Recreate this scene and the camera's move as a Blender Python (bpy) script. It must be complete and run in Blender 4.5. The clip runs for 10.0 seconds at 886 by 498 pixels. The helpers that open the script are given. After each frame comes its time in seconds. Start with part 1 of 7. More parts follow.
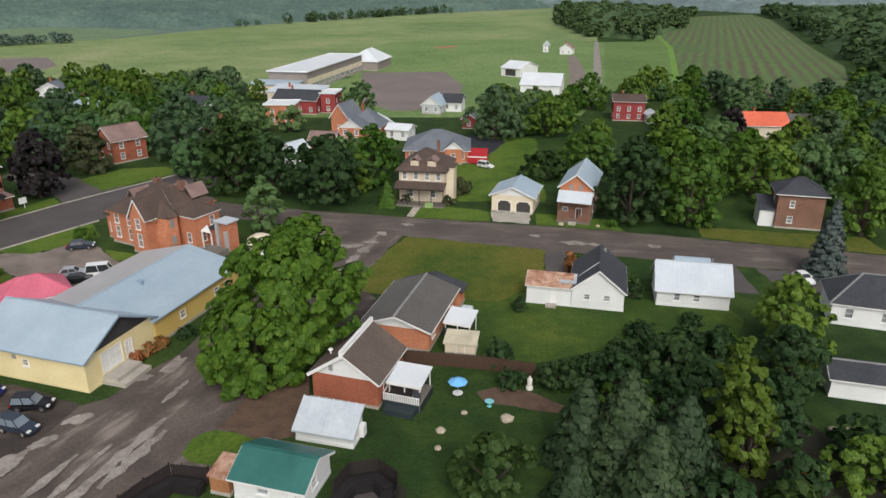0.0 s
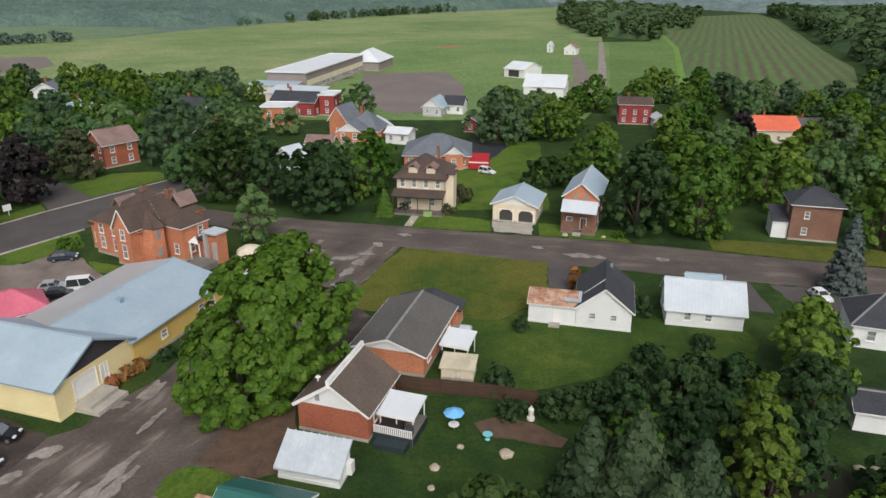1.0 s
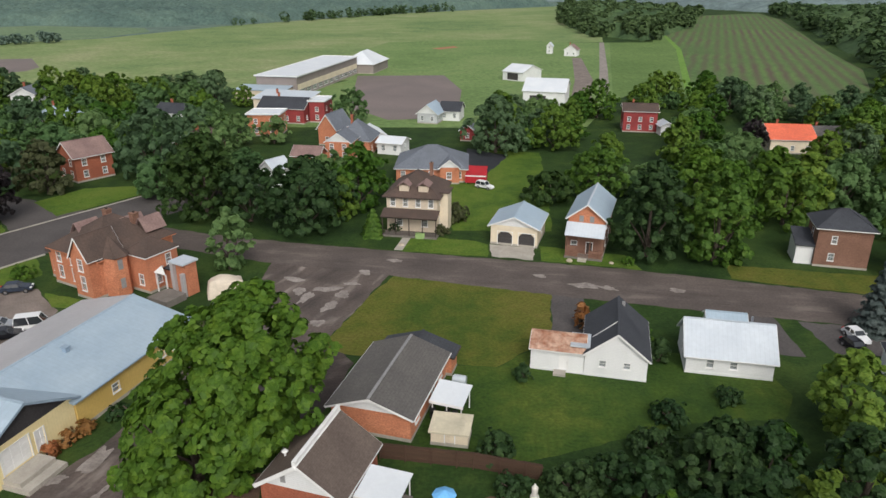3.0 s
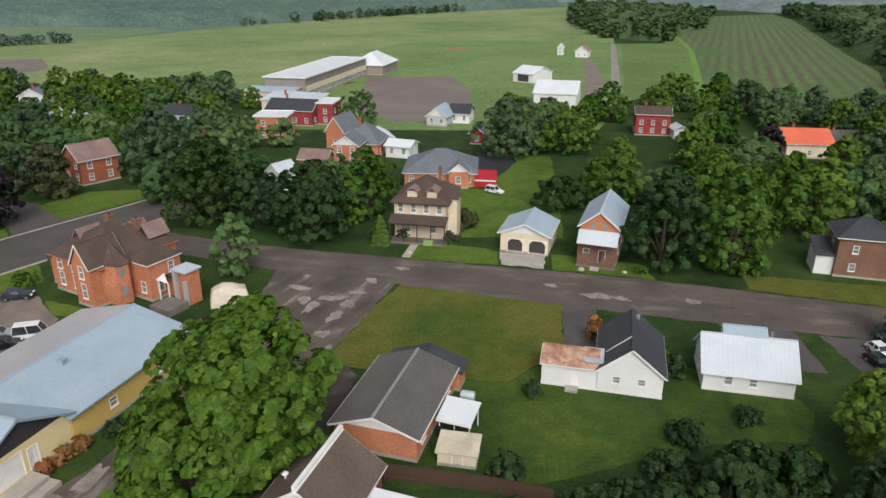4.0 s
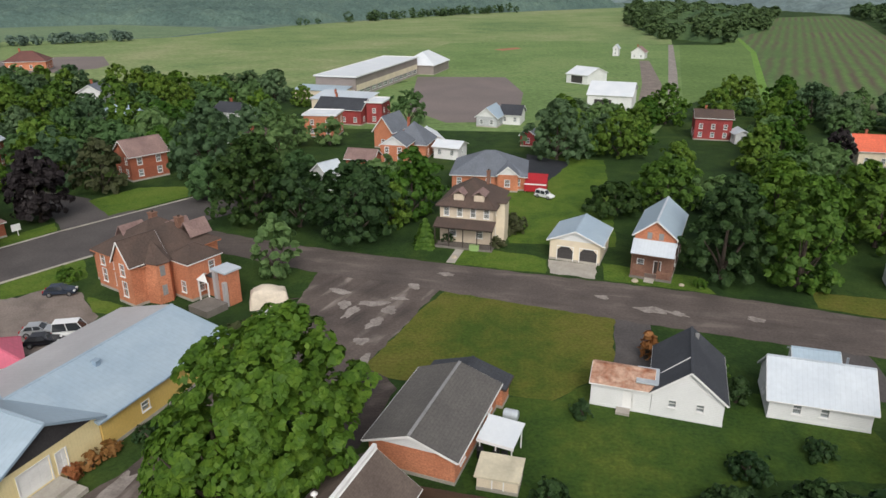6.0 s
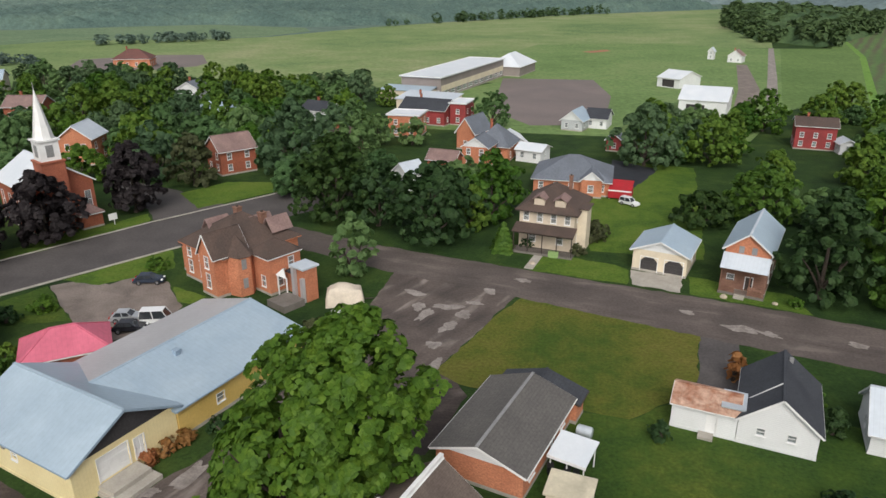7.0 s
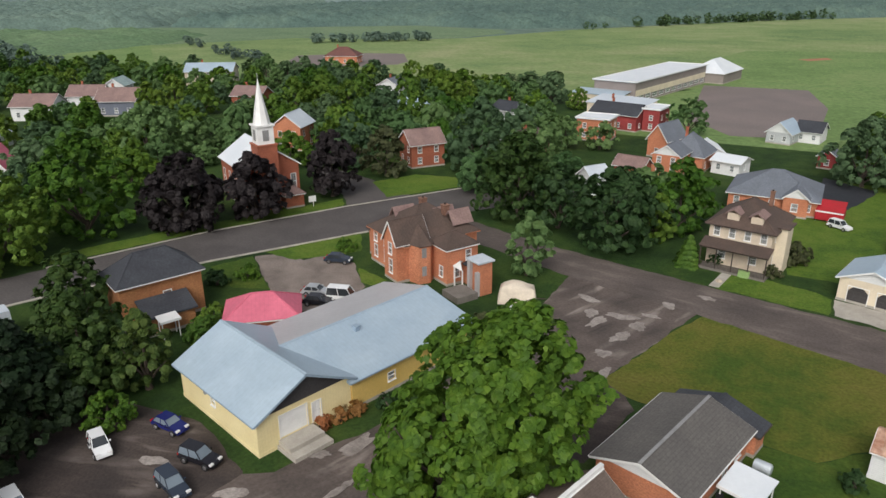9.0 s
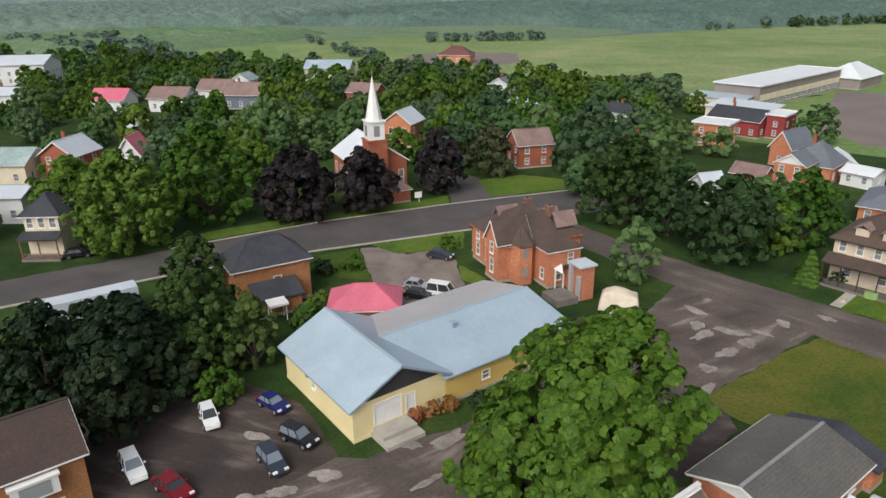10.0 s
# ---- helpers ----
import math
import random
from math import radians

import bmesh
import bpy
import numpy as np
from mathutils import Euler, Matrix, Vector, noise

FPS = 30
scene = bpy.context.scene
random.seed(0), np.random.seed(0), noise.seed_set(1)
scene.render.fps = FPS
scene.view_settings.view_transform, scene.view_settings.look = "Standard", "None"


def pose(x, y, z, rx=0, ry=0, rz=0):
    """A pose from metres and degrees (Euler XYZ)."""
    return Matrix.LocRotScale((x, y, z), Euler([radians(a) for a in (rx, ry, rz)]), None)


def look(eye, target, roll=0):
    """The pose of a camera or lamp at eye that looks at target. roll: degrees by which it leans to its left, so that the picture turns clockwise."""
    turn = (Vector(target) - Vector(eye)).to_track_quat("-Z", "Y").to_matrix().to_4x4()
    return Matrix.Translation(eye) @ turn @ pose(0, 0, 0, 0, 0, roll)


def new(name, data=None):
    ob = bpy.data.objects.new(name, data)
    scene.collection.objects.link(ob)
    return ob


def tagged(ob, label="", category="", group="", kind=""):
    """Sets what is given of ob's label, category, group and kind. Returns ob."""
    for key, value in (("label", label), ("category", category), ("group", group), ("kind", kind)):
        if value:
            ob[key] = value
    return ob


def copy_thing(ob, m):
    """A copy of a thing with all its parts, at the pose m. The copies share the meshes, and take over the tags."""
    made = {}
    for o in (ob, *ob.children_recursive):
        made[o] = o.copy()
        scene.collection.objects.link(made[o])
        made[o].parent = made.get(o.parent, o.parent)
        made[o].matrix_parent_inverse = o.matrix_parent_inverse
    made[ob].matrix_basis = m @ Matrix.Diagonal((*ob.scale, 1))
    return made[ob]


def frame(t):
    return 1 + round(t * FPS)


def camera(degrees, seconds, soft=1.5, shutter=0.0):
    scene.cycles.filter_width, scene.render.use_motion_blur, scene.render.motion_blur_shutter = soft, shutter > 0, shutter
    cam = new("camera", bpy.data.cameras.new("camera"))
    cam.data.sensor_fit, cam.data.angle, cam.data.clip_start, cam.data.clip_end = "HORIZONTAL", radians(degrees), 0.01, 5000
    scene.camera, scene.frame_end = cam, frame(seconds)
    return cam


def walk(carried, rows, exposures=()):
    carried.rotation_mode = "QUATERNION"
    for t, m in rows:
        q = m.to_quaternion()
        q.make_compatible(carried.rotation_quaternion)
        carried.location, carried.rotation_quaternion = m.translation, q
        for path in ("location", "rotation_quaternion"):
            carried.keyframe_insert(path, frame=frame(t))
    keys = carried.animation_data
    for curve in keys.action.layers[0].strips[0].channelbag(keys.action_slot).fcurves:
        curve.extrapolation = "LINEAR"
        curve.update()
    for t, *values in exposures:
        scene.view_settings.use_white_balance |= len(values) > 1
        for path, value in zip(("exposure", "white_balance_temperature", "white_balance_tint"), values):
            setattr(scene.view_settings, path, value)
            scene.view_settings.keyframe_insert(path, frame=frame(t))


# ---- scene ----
cam = camera(65.2, 10.0)
PATH = [
    (0, (-0.565, 5.913, 41.014), (-0.606, 7.777, 40.289), -0.0),
    (0.5, (-0.187, 8.671, 41.178), (-0.238, 10.534, 40.451), 0.0),
    (1, (0.05, 11.339, 41.225), (0.0, 13.201, 40.497), 0.1),
    (1.5, (0.277, 14.25, 41.365), (0.229, 16.111, 40.636), 0.1),
    (2, (0.476, 16.922, 41.542), (0.429, 18.783, 40.812), 0.1),
    (2.5, (0.6, 19.888, 41.638), (0.556, 21.749, 40.906), 0.1),
    (4, (0.592, 25.19, 41.884), (0.52, 27.05, 41.153), 0.1),
    (4.5, (0.59, 25.679, 41.767), (0.497, 27.538, 41.034), 0.1),
    (5, (0.643, 26.458, 41.507), (0.547, 28.317, 40.775), 0.1),
    (6.5, (0.543, 30.318, 40.997), (0.23, 32.154, 40.27), -0.0),
    (7, (0.521, 30.831, 40.891), (0.089, 32.644, 40.165), -0.1),
    (7.5, (0.538, 30.904, 40.841), (-0.012, 32.685, 40.116), -0.2),
    (8, (0.545, 30.889, 40.714), (-0.108, 32.636, 39.992), -0.3),
    (8.5, (0.498, 30.74, 40.556), (-0.277, 32.438, 39.836), -0.2),
    (9, (0.419, 30.646, 40.434), (-0.483, 32.281, 39.717), -0.3),
    (9.5, (0.573, 30.601, 40.39), (-0.46, 32.157, 39.674), -0.4),
    (10, (0.618, 30.608, 40.415), (-0.53, 32.08, 39.699), -0.5),
]
walk(cam, [(t, look(eye, target, roll)) for t, eye, target, roll in PATH], [(0, -0.1), (5, -0.1), (7, -0.1), (9, -0.12), (10, -0.04)])

# ---- world and light: a bright overcast sky ----
world = bpy.data.worlds.new("sky")
scene.world = world
world.use_nodes = True
wn, wl = world.node_tree.nodes, world.node_tree.links
sky = wn.new("ShaderNodeTexSky")
sky.sky_type, sky.sun_disc = "NISHITA", False
sky.sun_elevation, sky.sun_rotation = radians(42), radians(167)
sky.air_density, sky.dust_density, sky.ozone_density = 1.0, 5.0, 1.0
greyed = wn.new("ShaderNodeHueSaturation")
greyed.inputs["Saturation"].default_value = 0.35
wl.new(sky.outputs["Color"], greyed.inputs["Color"])
wl.new(greyed.outputs["Color"], wn["Background"].inputs["Color"])
wn["Background"].inputs["Strength"].default_value = 0.15
sun = new("sun", bpy.data.lights.new("sun", "SUN"))
sun.data.energy, sun.data.angle, sun.data.color = 1.3, radians(40), (1.0, 0.97, 0.92)
sun.matrix_world = look((16, -72, 66), (0, 0, 0))


# ---- materials ----
def ramp(nt, fac, stops):
    node = nt.nodes.new("ShaderNodeValToRGB")
    while len(node.color_ramp.elements) < len(stops):
        node.color_ramp.elements.new(0.5)
    for el, (pos, col) in zip(node.color_ramp.elements, stops):
        el.position, el.color = pos, (*col, 1)
    nt.links.new(fac, node.inputs["Fac"])
    return node.outputs["Color"]


def noise_fac(nt, coord, scale, detail=4.0, rough=0.6, distortion=0.0):
    node = nt.nodes.new("ShaderNodeTexNoise")
    node.inputs["Scale"].default_value, node.inputs["Detail"].default_value = scale, detail
    node.inputs["Roughness"].default_value, node.inputs["Distortion"].default_value = rough, distortion
    nt.links.new(coord, node.inputs["Vector"])
    return node.outputs["Fac"]


def mixed(nt, kind, fac, a, b):
    node = nt.nodes.new("ShaderNodeMix")
    node.data_type, node.blend_type = "RGBA", kind
    for slot, value in ((0, fac), (6, a), (7, b)):
        if hasattr(value, "is_linked"):
            nt.links.new(value, node.inputs[slot])
        else:
            node.inputs[slot].default_value = value if slot == 0 else (*value, 1)
    return node.outputs[2]


def maths(nt, op, a, b):
    node = nt.nodes.new("ShaderNodeMath")
    node.operation = op
    for slot, value in ((0, a), (1, b)):
        if hasattr(value, "is_linked"):
            nt.links.new(value, node.inputs[slot])
        else:
            node.inputs[slot].default_value = value
    return node.outputs[0]


def shade(col, k):
    return tuple(min(1.0, c * k) for c in col)


def surface(name, col, col2=None, grain=6.0, patch=0.35, rough=0.8, metal=0.0, bump=0.15, style="", pitch=0.2, spread=0.25, gloss=0.4, streak=None):
    """A weathered surface: fine grain and broad patches between two colours, with laps, bricks, seams or shingles as relief."""
    m = bpy.data.materials.new(name)
    m.use_nodes = True
    nt = m.node_tree
    bsdf = nt.nodes["Principled BSDF"]
    coord = nt.nodes.new("ShaderNodeTexCoord").outputs["Object"]
    col2 = col2 or shade(col, 0.72)
    fine = noise_fac(nt, coord, grain, 5)
    broad = noise_fac(nt, coord, patch, 3, 0.55, 0.4)
    base = ramp(nt, broad, [(0.32, col2), (0.68, col)])
    grainy = ramp(nt, fine, [(0.25, (1 - spread,) * 3), (0.75, (1 + spread,) * 3)])
    colour = mixed(nt, "MULTIPLY", 1.0, base, grainy)
    height = fine
    if streak:
        # wheel tracks: loose gravel lying in long uneven lines
        turn = nt.nodes.new("ShaderNodeMapping")
        turn.vector_type = "TEXTURE"
        turn.inputs["Rotation"].default_value = (0, 0, radians(streak[0]))
        turn.inputs["Scale"].default_value = (7.0, 1.5, 1.0)
        nt.links.new(coord, turn.inputs["Vector"])
        lines = noise_fac(nt, turn.outputs[0], 0.75, 3, 0.55, 0.35)
        worn = ramp(nt, lines, [(0.54, (0, 0, 0)), (0.68, (1, 1, 1))])
        dark = ramp(nt, lines, [(0.3, (0.75,) * 3), (0.46, (1, 1, 1))])
        colour = mixed(nt, "MULTIPLY", 1.0, colour, dark)
        colour = mixed(nt, "MIX", maths(nt, "MULTIPLY", maths(nt, "MULTIPLY", worn, ramp(nt, broad, [(0.4, (0.1,) * 3), (0.6, (1, 1, 1))])), streak[2]), colour, streak[1])
    if style:
        sep = nt.nodes.new("ShaderNodeSeparateXYZ")
        nt.links.new(coord, sep.inputs[0])
        x, y, z = sep.outputs
        if style == "brick":
            comb = nt.nodes.new("ShaderNodeCombineXYZ")
            nt.links.new(maths(nt, "ADD", x, y), comb.inputs[0])
            nt.links.new(z, comb.inputs[1])
            br = nt.nodes.new("ShaderNodeTexBrick")
            nt.links.new(comb.outputs[0], br.inputs["Vector"])
            br.inputs["Scale"].default_value = 1.0
            br.inputs["Brick Width"].default_value, br.inputs["Row Height"].default_value = 0.22, 0.075
            br.inputs["Mortar Size"].default_value = 0.006
            br.inputs["Color1"].default_value, br.inputs["Color2"].default_value = (1.08, 1.08, 1.08, 1), (0.8, 0.8, 0.8, 1)
            br.inputs["Mortar"].default_value = (1.0, 1.0, 1.0, 1)
            colour = mixed(nt, "MULTIPLY", 1.0, colour, br.outputs["Color"])
            height = maths(nt, "SUBTRACT", height, br.outputs["Fac"])
        else:
            axis = {"lap": z, "seam_x": x, "seam_y": y, "shingle": z, "board": maths(nt, "ADD", x, y)}[style]
            saw = maths(nt, "FRACT", maths(nt, "DIVIDE", axis, pitch), 0.0)
            if style.startswith("seam") or style == "board":
                line = maths(nt, "LESS_THAN", saw, 0.1)
                height = maths(nt, "ADD", maths(nt, "MULTIPLY", line, 1.5 if style != "board" else -1.5), maths(nt, "MULTIPLY", fine, 0.3))
                colour = mixed(nt, "MULTIPLY", maths(nt, "MULTIPLY", line, 0.16), colour, (0.5, 0.5, 0.5))
            else:
                height = maths(nt, "ADD", maths(nt, "MULTIPLY", saw, -1.2), maths(nt, "MULTIPLY", fine, 0.5))
                edge = maths(nt, "GREATER_THAN", saw, 0.88)
                colour = mixed(nt, "MULTIPLY", maths(nt, "MULTIPLY", edge, 0.3), colour, (0.4, 0.4, 0.4))
    bp = nt.nodes.new("ShaderNodeBump")
    bp.inputs["Strength"].default_value, bp.inputs["Distance"].default_value = min(1.0, bump * 2), 0.03
    nt.links.new(height, bp.inputs["Height"])
    nt.links.new(bp.outputs["Normal"], bsdf.inputs["Normal"])
    nt.links.new(colour, bsdf.inputs["Base Color"])
    rg = ramp(nt, broad, [(0.3, (max(0.05, rough - 0.12),) * 3), (0.7, (min(1, rough + 0.08),) * 3)])
    nt.links.new(rg, bsdf.inputs["Roughness"])
    bsdf.inputs["Metallic"].default_value = metal
    bsdf.inputs["Specular IOR Level"].default_value = gloss
    return m


def leaf(name, dark, mid, light, through_light=0.36):
    """Foliage: each clump takes its own tone, whole trees differ a little, and leaves let some light through."""
    m = bpy.data.materials.new(name)
    m.use_nodes = True
    nt = m.node_tree
    bsdf, out = nt.nodes["Principled BSDF"], nt.nodes["Material Output"]
    geo = nt.nodes.new("ShaderNodeNewGeometry")
    info = nt.nodes.new("ShaderNodeObjectInfo")
    coord = nt.nodes.new("ShaderNodeTexCoord").outputs["Object"]
    clump = noise_fac(nt, coord, 0.7, 2)
    fac = maths(nt, "ADD", maths(nt, "MULTIPLY", geo.outputs["Random Per Island"], 0.3), maths(nt, "MULTIPLY", clump, 0.85))
    col = ramp(nt, fac, [(0.2, dark), (0.55, mid), (0.92, light)])
    tone = maths(nt, "ADD", maths(nt, "MULTIPLY", info.outputs["Random"], 0.4), 0.8)
    tint = nt.nodes.new("ShaderNodeHueSaturation")
    nt.links.new(col, tint.inputs["Color"])
    nt.links.new(tone, tint.inputs["Value"])
    hue = maths(nt, "ADD", maths(nt, "MULTIPLY", info.outputs["Random"], -0.03), 0.515)
    nt.links.new(hue, tint.inputs["Hue"])
    nt.links.new(tint.outputs["Color"], bsdf.inputs["Base Color"])
    bsdf.inputs["Roughness"].default_value, bsdf.inputs["Specular IOR Level"].default_value = 0.6, 0.25
    tr = nt.nodes.new("ShaderNodeBsdfTranslucent")
    nt.links.new(tint.outputs["Color"], tr.inputs["Color"])
    mx = nt.nodes.new("ShaderNodeMixShader")
    mx.inputs[0].default_value = through_light
    nt.links.new(bsdf.outputs[0], mx.inputs[1])
    nt.links.new(tr.outputs[0], mx.inputs[2])
    nt.links.new(mx.outputs[0], out.inputs["Surface"])
    return m


def plain(name, col, rough=0.5, metal=0.0, gloss=0.5, transmission=0.0):
    m = bpy.data.materials.new(name)
    m.use_nodes = True
    b = m.node_tree.nodes["Principled BSDF"]
    b.inputs["Base Color"].default_value = (*col, 1)
    b.inputs["Roughness"].default_value, b.inputs["Metallic"].default_value = rough, metal
    b.inputs["Specular IOR Level"].default_value = gloss
    b.inputs["Transmission Weight"].default_value = transmission
    return m


def turf(name, cols, patch, grain=2.5, rows=None):
    """Grass and crops: three tones over broad patches, tufts as relief; rows: (angle, spacing, colour) of a drilled crop."""
    m = bpy.data.materials.new(name)
    m.use_nodes = True
    nt = m.node_tree
    bsdf = nt.nodes["Principled BSDF"]
    coord = nt.nodes.new("ShaderNodeTexCoord").outputs["Object"]
    broad = noise_fac(nt, coord, patch, 5, 0.6, 0.6)
    fine = noise_fac(nt, coord, grain, 6, 0.7)
    mid = noise_fac(nt, coord, patch * 6, 4, 0.6, 0.3)
    col = ramp(nt, maths(nt, "ADD", maths(nt, "MULTIPLY", broad, 0.65), maths(nt, "MULTIPLY", mid, 0.35)), [(0.36, cols[0]), (0.5, cols[1]), (0.64, cols[2])])
    col = mixed(nt, "MULTIPLY", 1.0, col, ramp(nt, fine, [(0.3, (0.65,) * 3), (0.7, (1.3,) * 3)]))
    if rows:
        turn = nt.nodes.new("ShaderNodeVectorRotate")
        turn.rotation_type = "Z_AXIS"
        turn.inputs["Angle"].default_value = radians(rows[0])
        nt.links.new(coord, turn.inputs["Vector"])
        wave = nt.nodes.new("ShaderNodeTexWave")
        wave.bands_direction, wave.wave_profile = "X", "SIN"
        wave.inputs["Scale"].default_value = 0.314 / rows[1]
        wave.inputs["Distortion"].default_value, wave.inputs["Detail"].default_value, wave.inputs["Detail Scale"].default_value = 2.2, 4, 0.8
        nt.links.new(turn.outputs[0], wave.inputs["Vector"])
        thin = ramp(nt, broad, [(0.36, (0.25,) * 3), (0.6, (0.95,) * 3)])
        col = mixed(nt, "MIX", maths(nt, "MULTIPLY", wave.outputs["Fac"], thin), col, rows[2])
    nt.links.new(col, bsdf.inputs["Base Color"])
    bsdf.inputs["Roughness"].default_value, bsdf.inputs["Specular IOR Level"].default_value = 0.9, 0.15
    bp = nt.nodes.new("ShaderNodeBump")
    bp.inputs["Strength"].default_value, bp.inputs["Distance"].default_value = 0.6, 0.15
    nt.links.new(fine, bp.inputs["Height"])
    nt.links.new(bp.outputs["Normal"], bsdf.inputs["Normal"])
    return m


WHITE = surface("white siding", (0.73, 0.74, 0.74), (0.66, 0.67, 0.67), 5, 0.3, 0.6, bump=0.2, style="lap", pitch=0.2, spread=0.05)
PALE_YELLOW = surface("pale yellow cladding", (0.8, 0.69, 0.4), (0.73, 0.61, 0.33), 4, 0.3, 0.6, bump=0.2, style="board", pitch=0.3, spread=0.06)
YELLOW = surface("yellow steel cladding", (0.7, 0.5, 0.17), (0.62, 0.43, 0.13), 4, 0.3, 0.6, bump=0.2, style="board", pitch=0.3, spread=0.08)
CREAM = surface("cream render", (0.72, 0.63, 0.48), (0.6, 0.52, 0.4), 6, 0.4, 0.8, spread=0.1)
TAN = surface("tan stucco", (0.62, 0.53, 0.41), (0.5, 0.42, 0.33), 4, 0.6, 0.85, bump=0.2, spread=0.12)
STONE = surface("pale stone", (0.5, 0.43, 0.33), (0.38, 0.32, 0.25), 3, 0.6, 0.85, bump=0.4)
BRICK = surface("red brick", (0.42, 0.135, 0.075), (0.32, 0.1, 0.058), 5, 0.4, 0.85, style="brick", bump=0.3)
ORANGE = surface("orange brick", (0.6, 0.245, 0.135), (0.49, 0.18, 0.095), 5, 0.4, 0.85, style="brick", bump=0.3)
OCHRE = surface("ochre brick", (0.42, 0.2, 0.085), (0.33, 0.14, 0.06), 5, 0.4, 0.85, style="brick", bump=0.3)
BROWN_BRICK = surface("brown brick", (0.26, 0.14, 0.1), (0.2, 0.105, 0.072), 5, 0.4, 0.85, style="brick", bump=0.3)
RED_WOOD = surface("red painted boards", (0.32, 0.05, 0.05), (0.22, 0.035, 0.035), 5, 0.4, 0.75, style="board", pitch=0.25)
DARK_WALL = surface("dark slate cladding", (0.05, 0.047, 0.05), (0.035, 0.033, 0.036), 5, 0.4, 0.8, style="lap")
WHITE_TRIM = surface("white painted trim", (0.8, 0.8, 0.79), (0.7, 0.7, 0.69), 8, 0.6, 0.5, bump=0.05, spread=0.05)
BLUE_TRIM = surface("blue steel fascia", (0.3, 0.39, 0.48), (0.26, 0.34, 0.43), 4, 0.5, 0.5, 0.1, bump=0.05, spread=0.08)
GREY_TRIM = surface("grey trim", (0.3, 0.3, 0.3), None, 8, 0.6, 0.6, bump=0.05)
DARK_TRIM = surface("dark brown trim", (0.06, 0.045, 0.038), None, 8, 0.6, 0.6, bump=0.05)
BLACK_ROOF = surface("black asphalt shingles", (0.055, 0.06, 0.07), (0.035, 0.038, 0.047), 4, 0.35, 0.85, style="shingle", pitch=0.11, bump=0.35)
GREY_ROOF = surface("grey asphalt shingles", (0.128, 0.12, 0.112), (0.096, 0.09, 0.085), 4, 0.35, 0.85, style="shingle", pitch=0.11, bump=0.35)
COTTAGE_ROOF = surface("weathered brown shingles", (0.14, 0.108, 0.09), (0.1, 0.076, 0.064), 4, 0.35, 0.85, style="shingle", pitch=0.11, bump=0.35)
TEAL_DARK = surface("dark teal paint", (0.025, 0.037, 0.042), None, 6, 0.6, 0.7, style="board", pitch=0.2)
BLUE_GREY_ROOF = surface("blue-grey shingles", (0.17, 0.19, 0.225), (0.13, 0.145, 0.17), 4, 0.3, 0.8, style="shingle", pitch=0.11, bump=0.35)
BROWN_ROOF = surface("brown asphalt shingles", (0.108, 0.074, 0.06), (0.07, 0.05, 0.042), 4, 0.35, 0.85, style="shingle", pitch=0.11, bump=0.35)
MAUVE_ROOF = surface("faded mauve shingles", (0.28, 0.19, 0.17), (0.2, 0.13, 0.12), 4, 0.35, 0.85, style="shingle", pitch=0.11, bump=0.35)
RUST_ROOF = surface("rusted sheet roof", (0.52, 0.36, 0.27), (0.25, 0.1, 0.055), 3, 0.8, 0.75, style="seam_x", pitch=0.6)
BLUE_METAL_X = surface("pale blue steel roof", (0.43, 0.53, 0.61), (0.37, 0.465, 0.545), 2, 0.25, 0.45, 0.2, 0.15, "seam_x", 0.5, 0.06)
BLUE_METAL_Y = surface("pale blue steel roof sheets", (0.43, 0.53, 0.61), (0.365, 0.465, 0.555), 2, 0.25, 0.45, 0.2, 0.15, "seam_y", 0.5, 0.06)
GREY_METAL = surface("grey steel roof", (0.52, 0.51, 0.52), (0.45, 0.44, 0.45), 2, 0.25, 0.5, 0.2, 0.15, "seam_y", 0.5, 0.06)
WHITE_METAL = surface("white steel roof", (0.54, 0.59, 0.64), (0.48, 0.53, 0.585), 2, 0.25, 0.45, 0.0, 0.15, "seam_x", 0.5, 0.06)
BRIGHT_ROOF = surface("bright white membrane roof", (0.68, 0.71, 0.74), (0.6, 0.64, 0.68), 3, 0.2, 0.6, bump=0.05, spread=0.04)
DARK_BROWN_ROOF = surface("dark brown shingles", (0.075, 0.05, 0.043), (0.05, 0.036, 0.032), 4, 0.35, 0.85, style="shingle", pitch=0.11, bump=0.35)
RIB_METAL = surface("galvanised sheet", (0.62, 0.67, 0.71), (0.52, 0.57, 0.62), 2, 0.5, 0.4, 0.35, 0.1, spread=0.08)
GREEN_METAL = surface("green steel roof", (0.033, 0.142, 0.125), (0.026, 0.112, 0.1), 2, 0.3, 0.5, 0.0, 0.2, "seam_x", 0.4, 0.1)
PINK_METAL = surface("pink painted roof", (0.62, 0.15, 0.22), (0.52, 0.12, 0.18), 2, 0.3, 0.6, 0.0, 0.15, "seam_x", 0.5, 0.1)
ORANGE_ROOF = surface("orange roof", (0.75, 0.17, 0.09), (0.62, 0.13, 0.07), 3, 0.3, 0.7, style="shingle", pitch=0.2, bump=0.3)
RED_CLOTH = surface("red awning cloth", (0.42, 0.02, 0.03), (0.33, 0.015, 0.02), 5, 0.5, 0.8, bump=0.1)
TEAL_ROOF = surface("teal roof", (0.34, 0.44, 0.43), None, 3, 0.3, 0.6, bump=0.1)
GLASS = plain("window glass", (0.75, 0.8, 0.82), 0.03, 0.0, 0.5, 0.85)
TYRE = plain("tyre rubber", (0.02, 0.02, 0.02), 0.85)
RIM = plain("wheel alloy", (0.5, 0.5, 0.52), 0.3, 0.9)
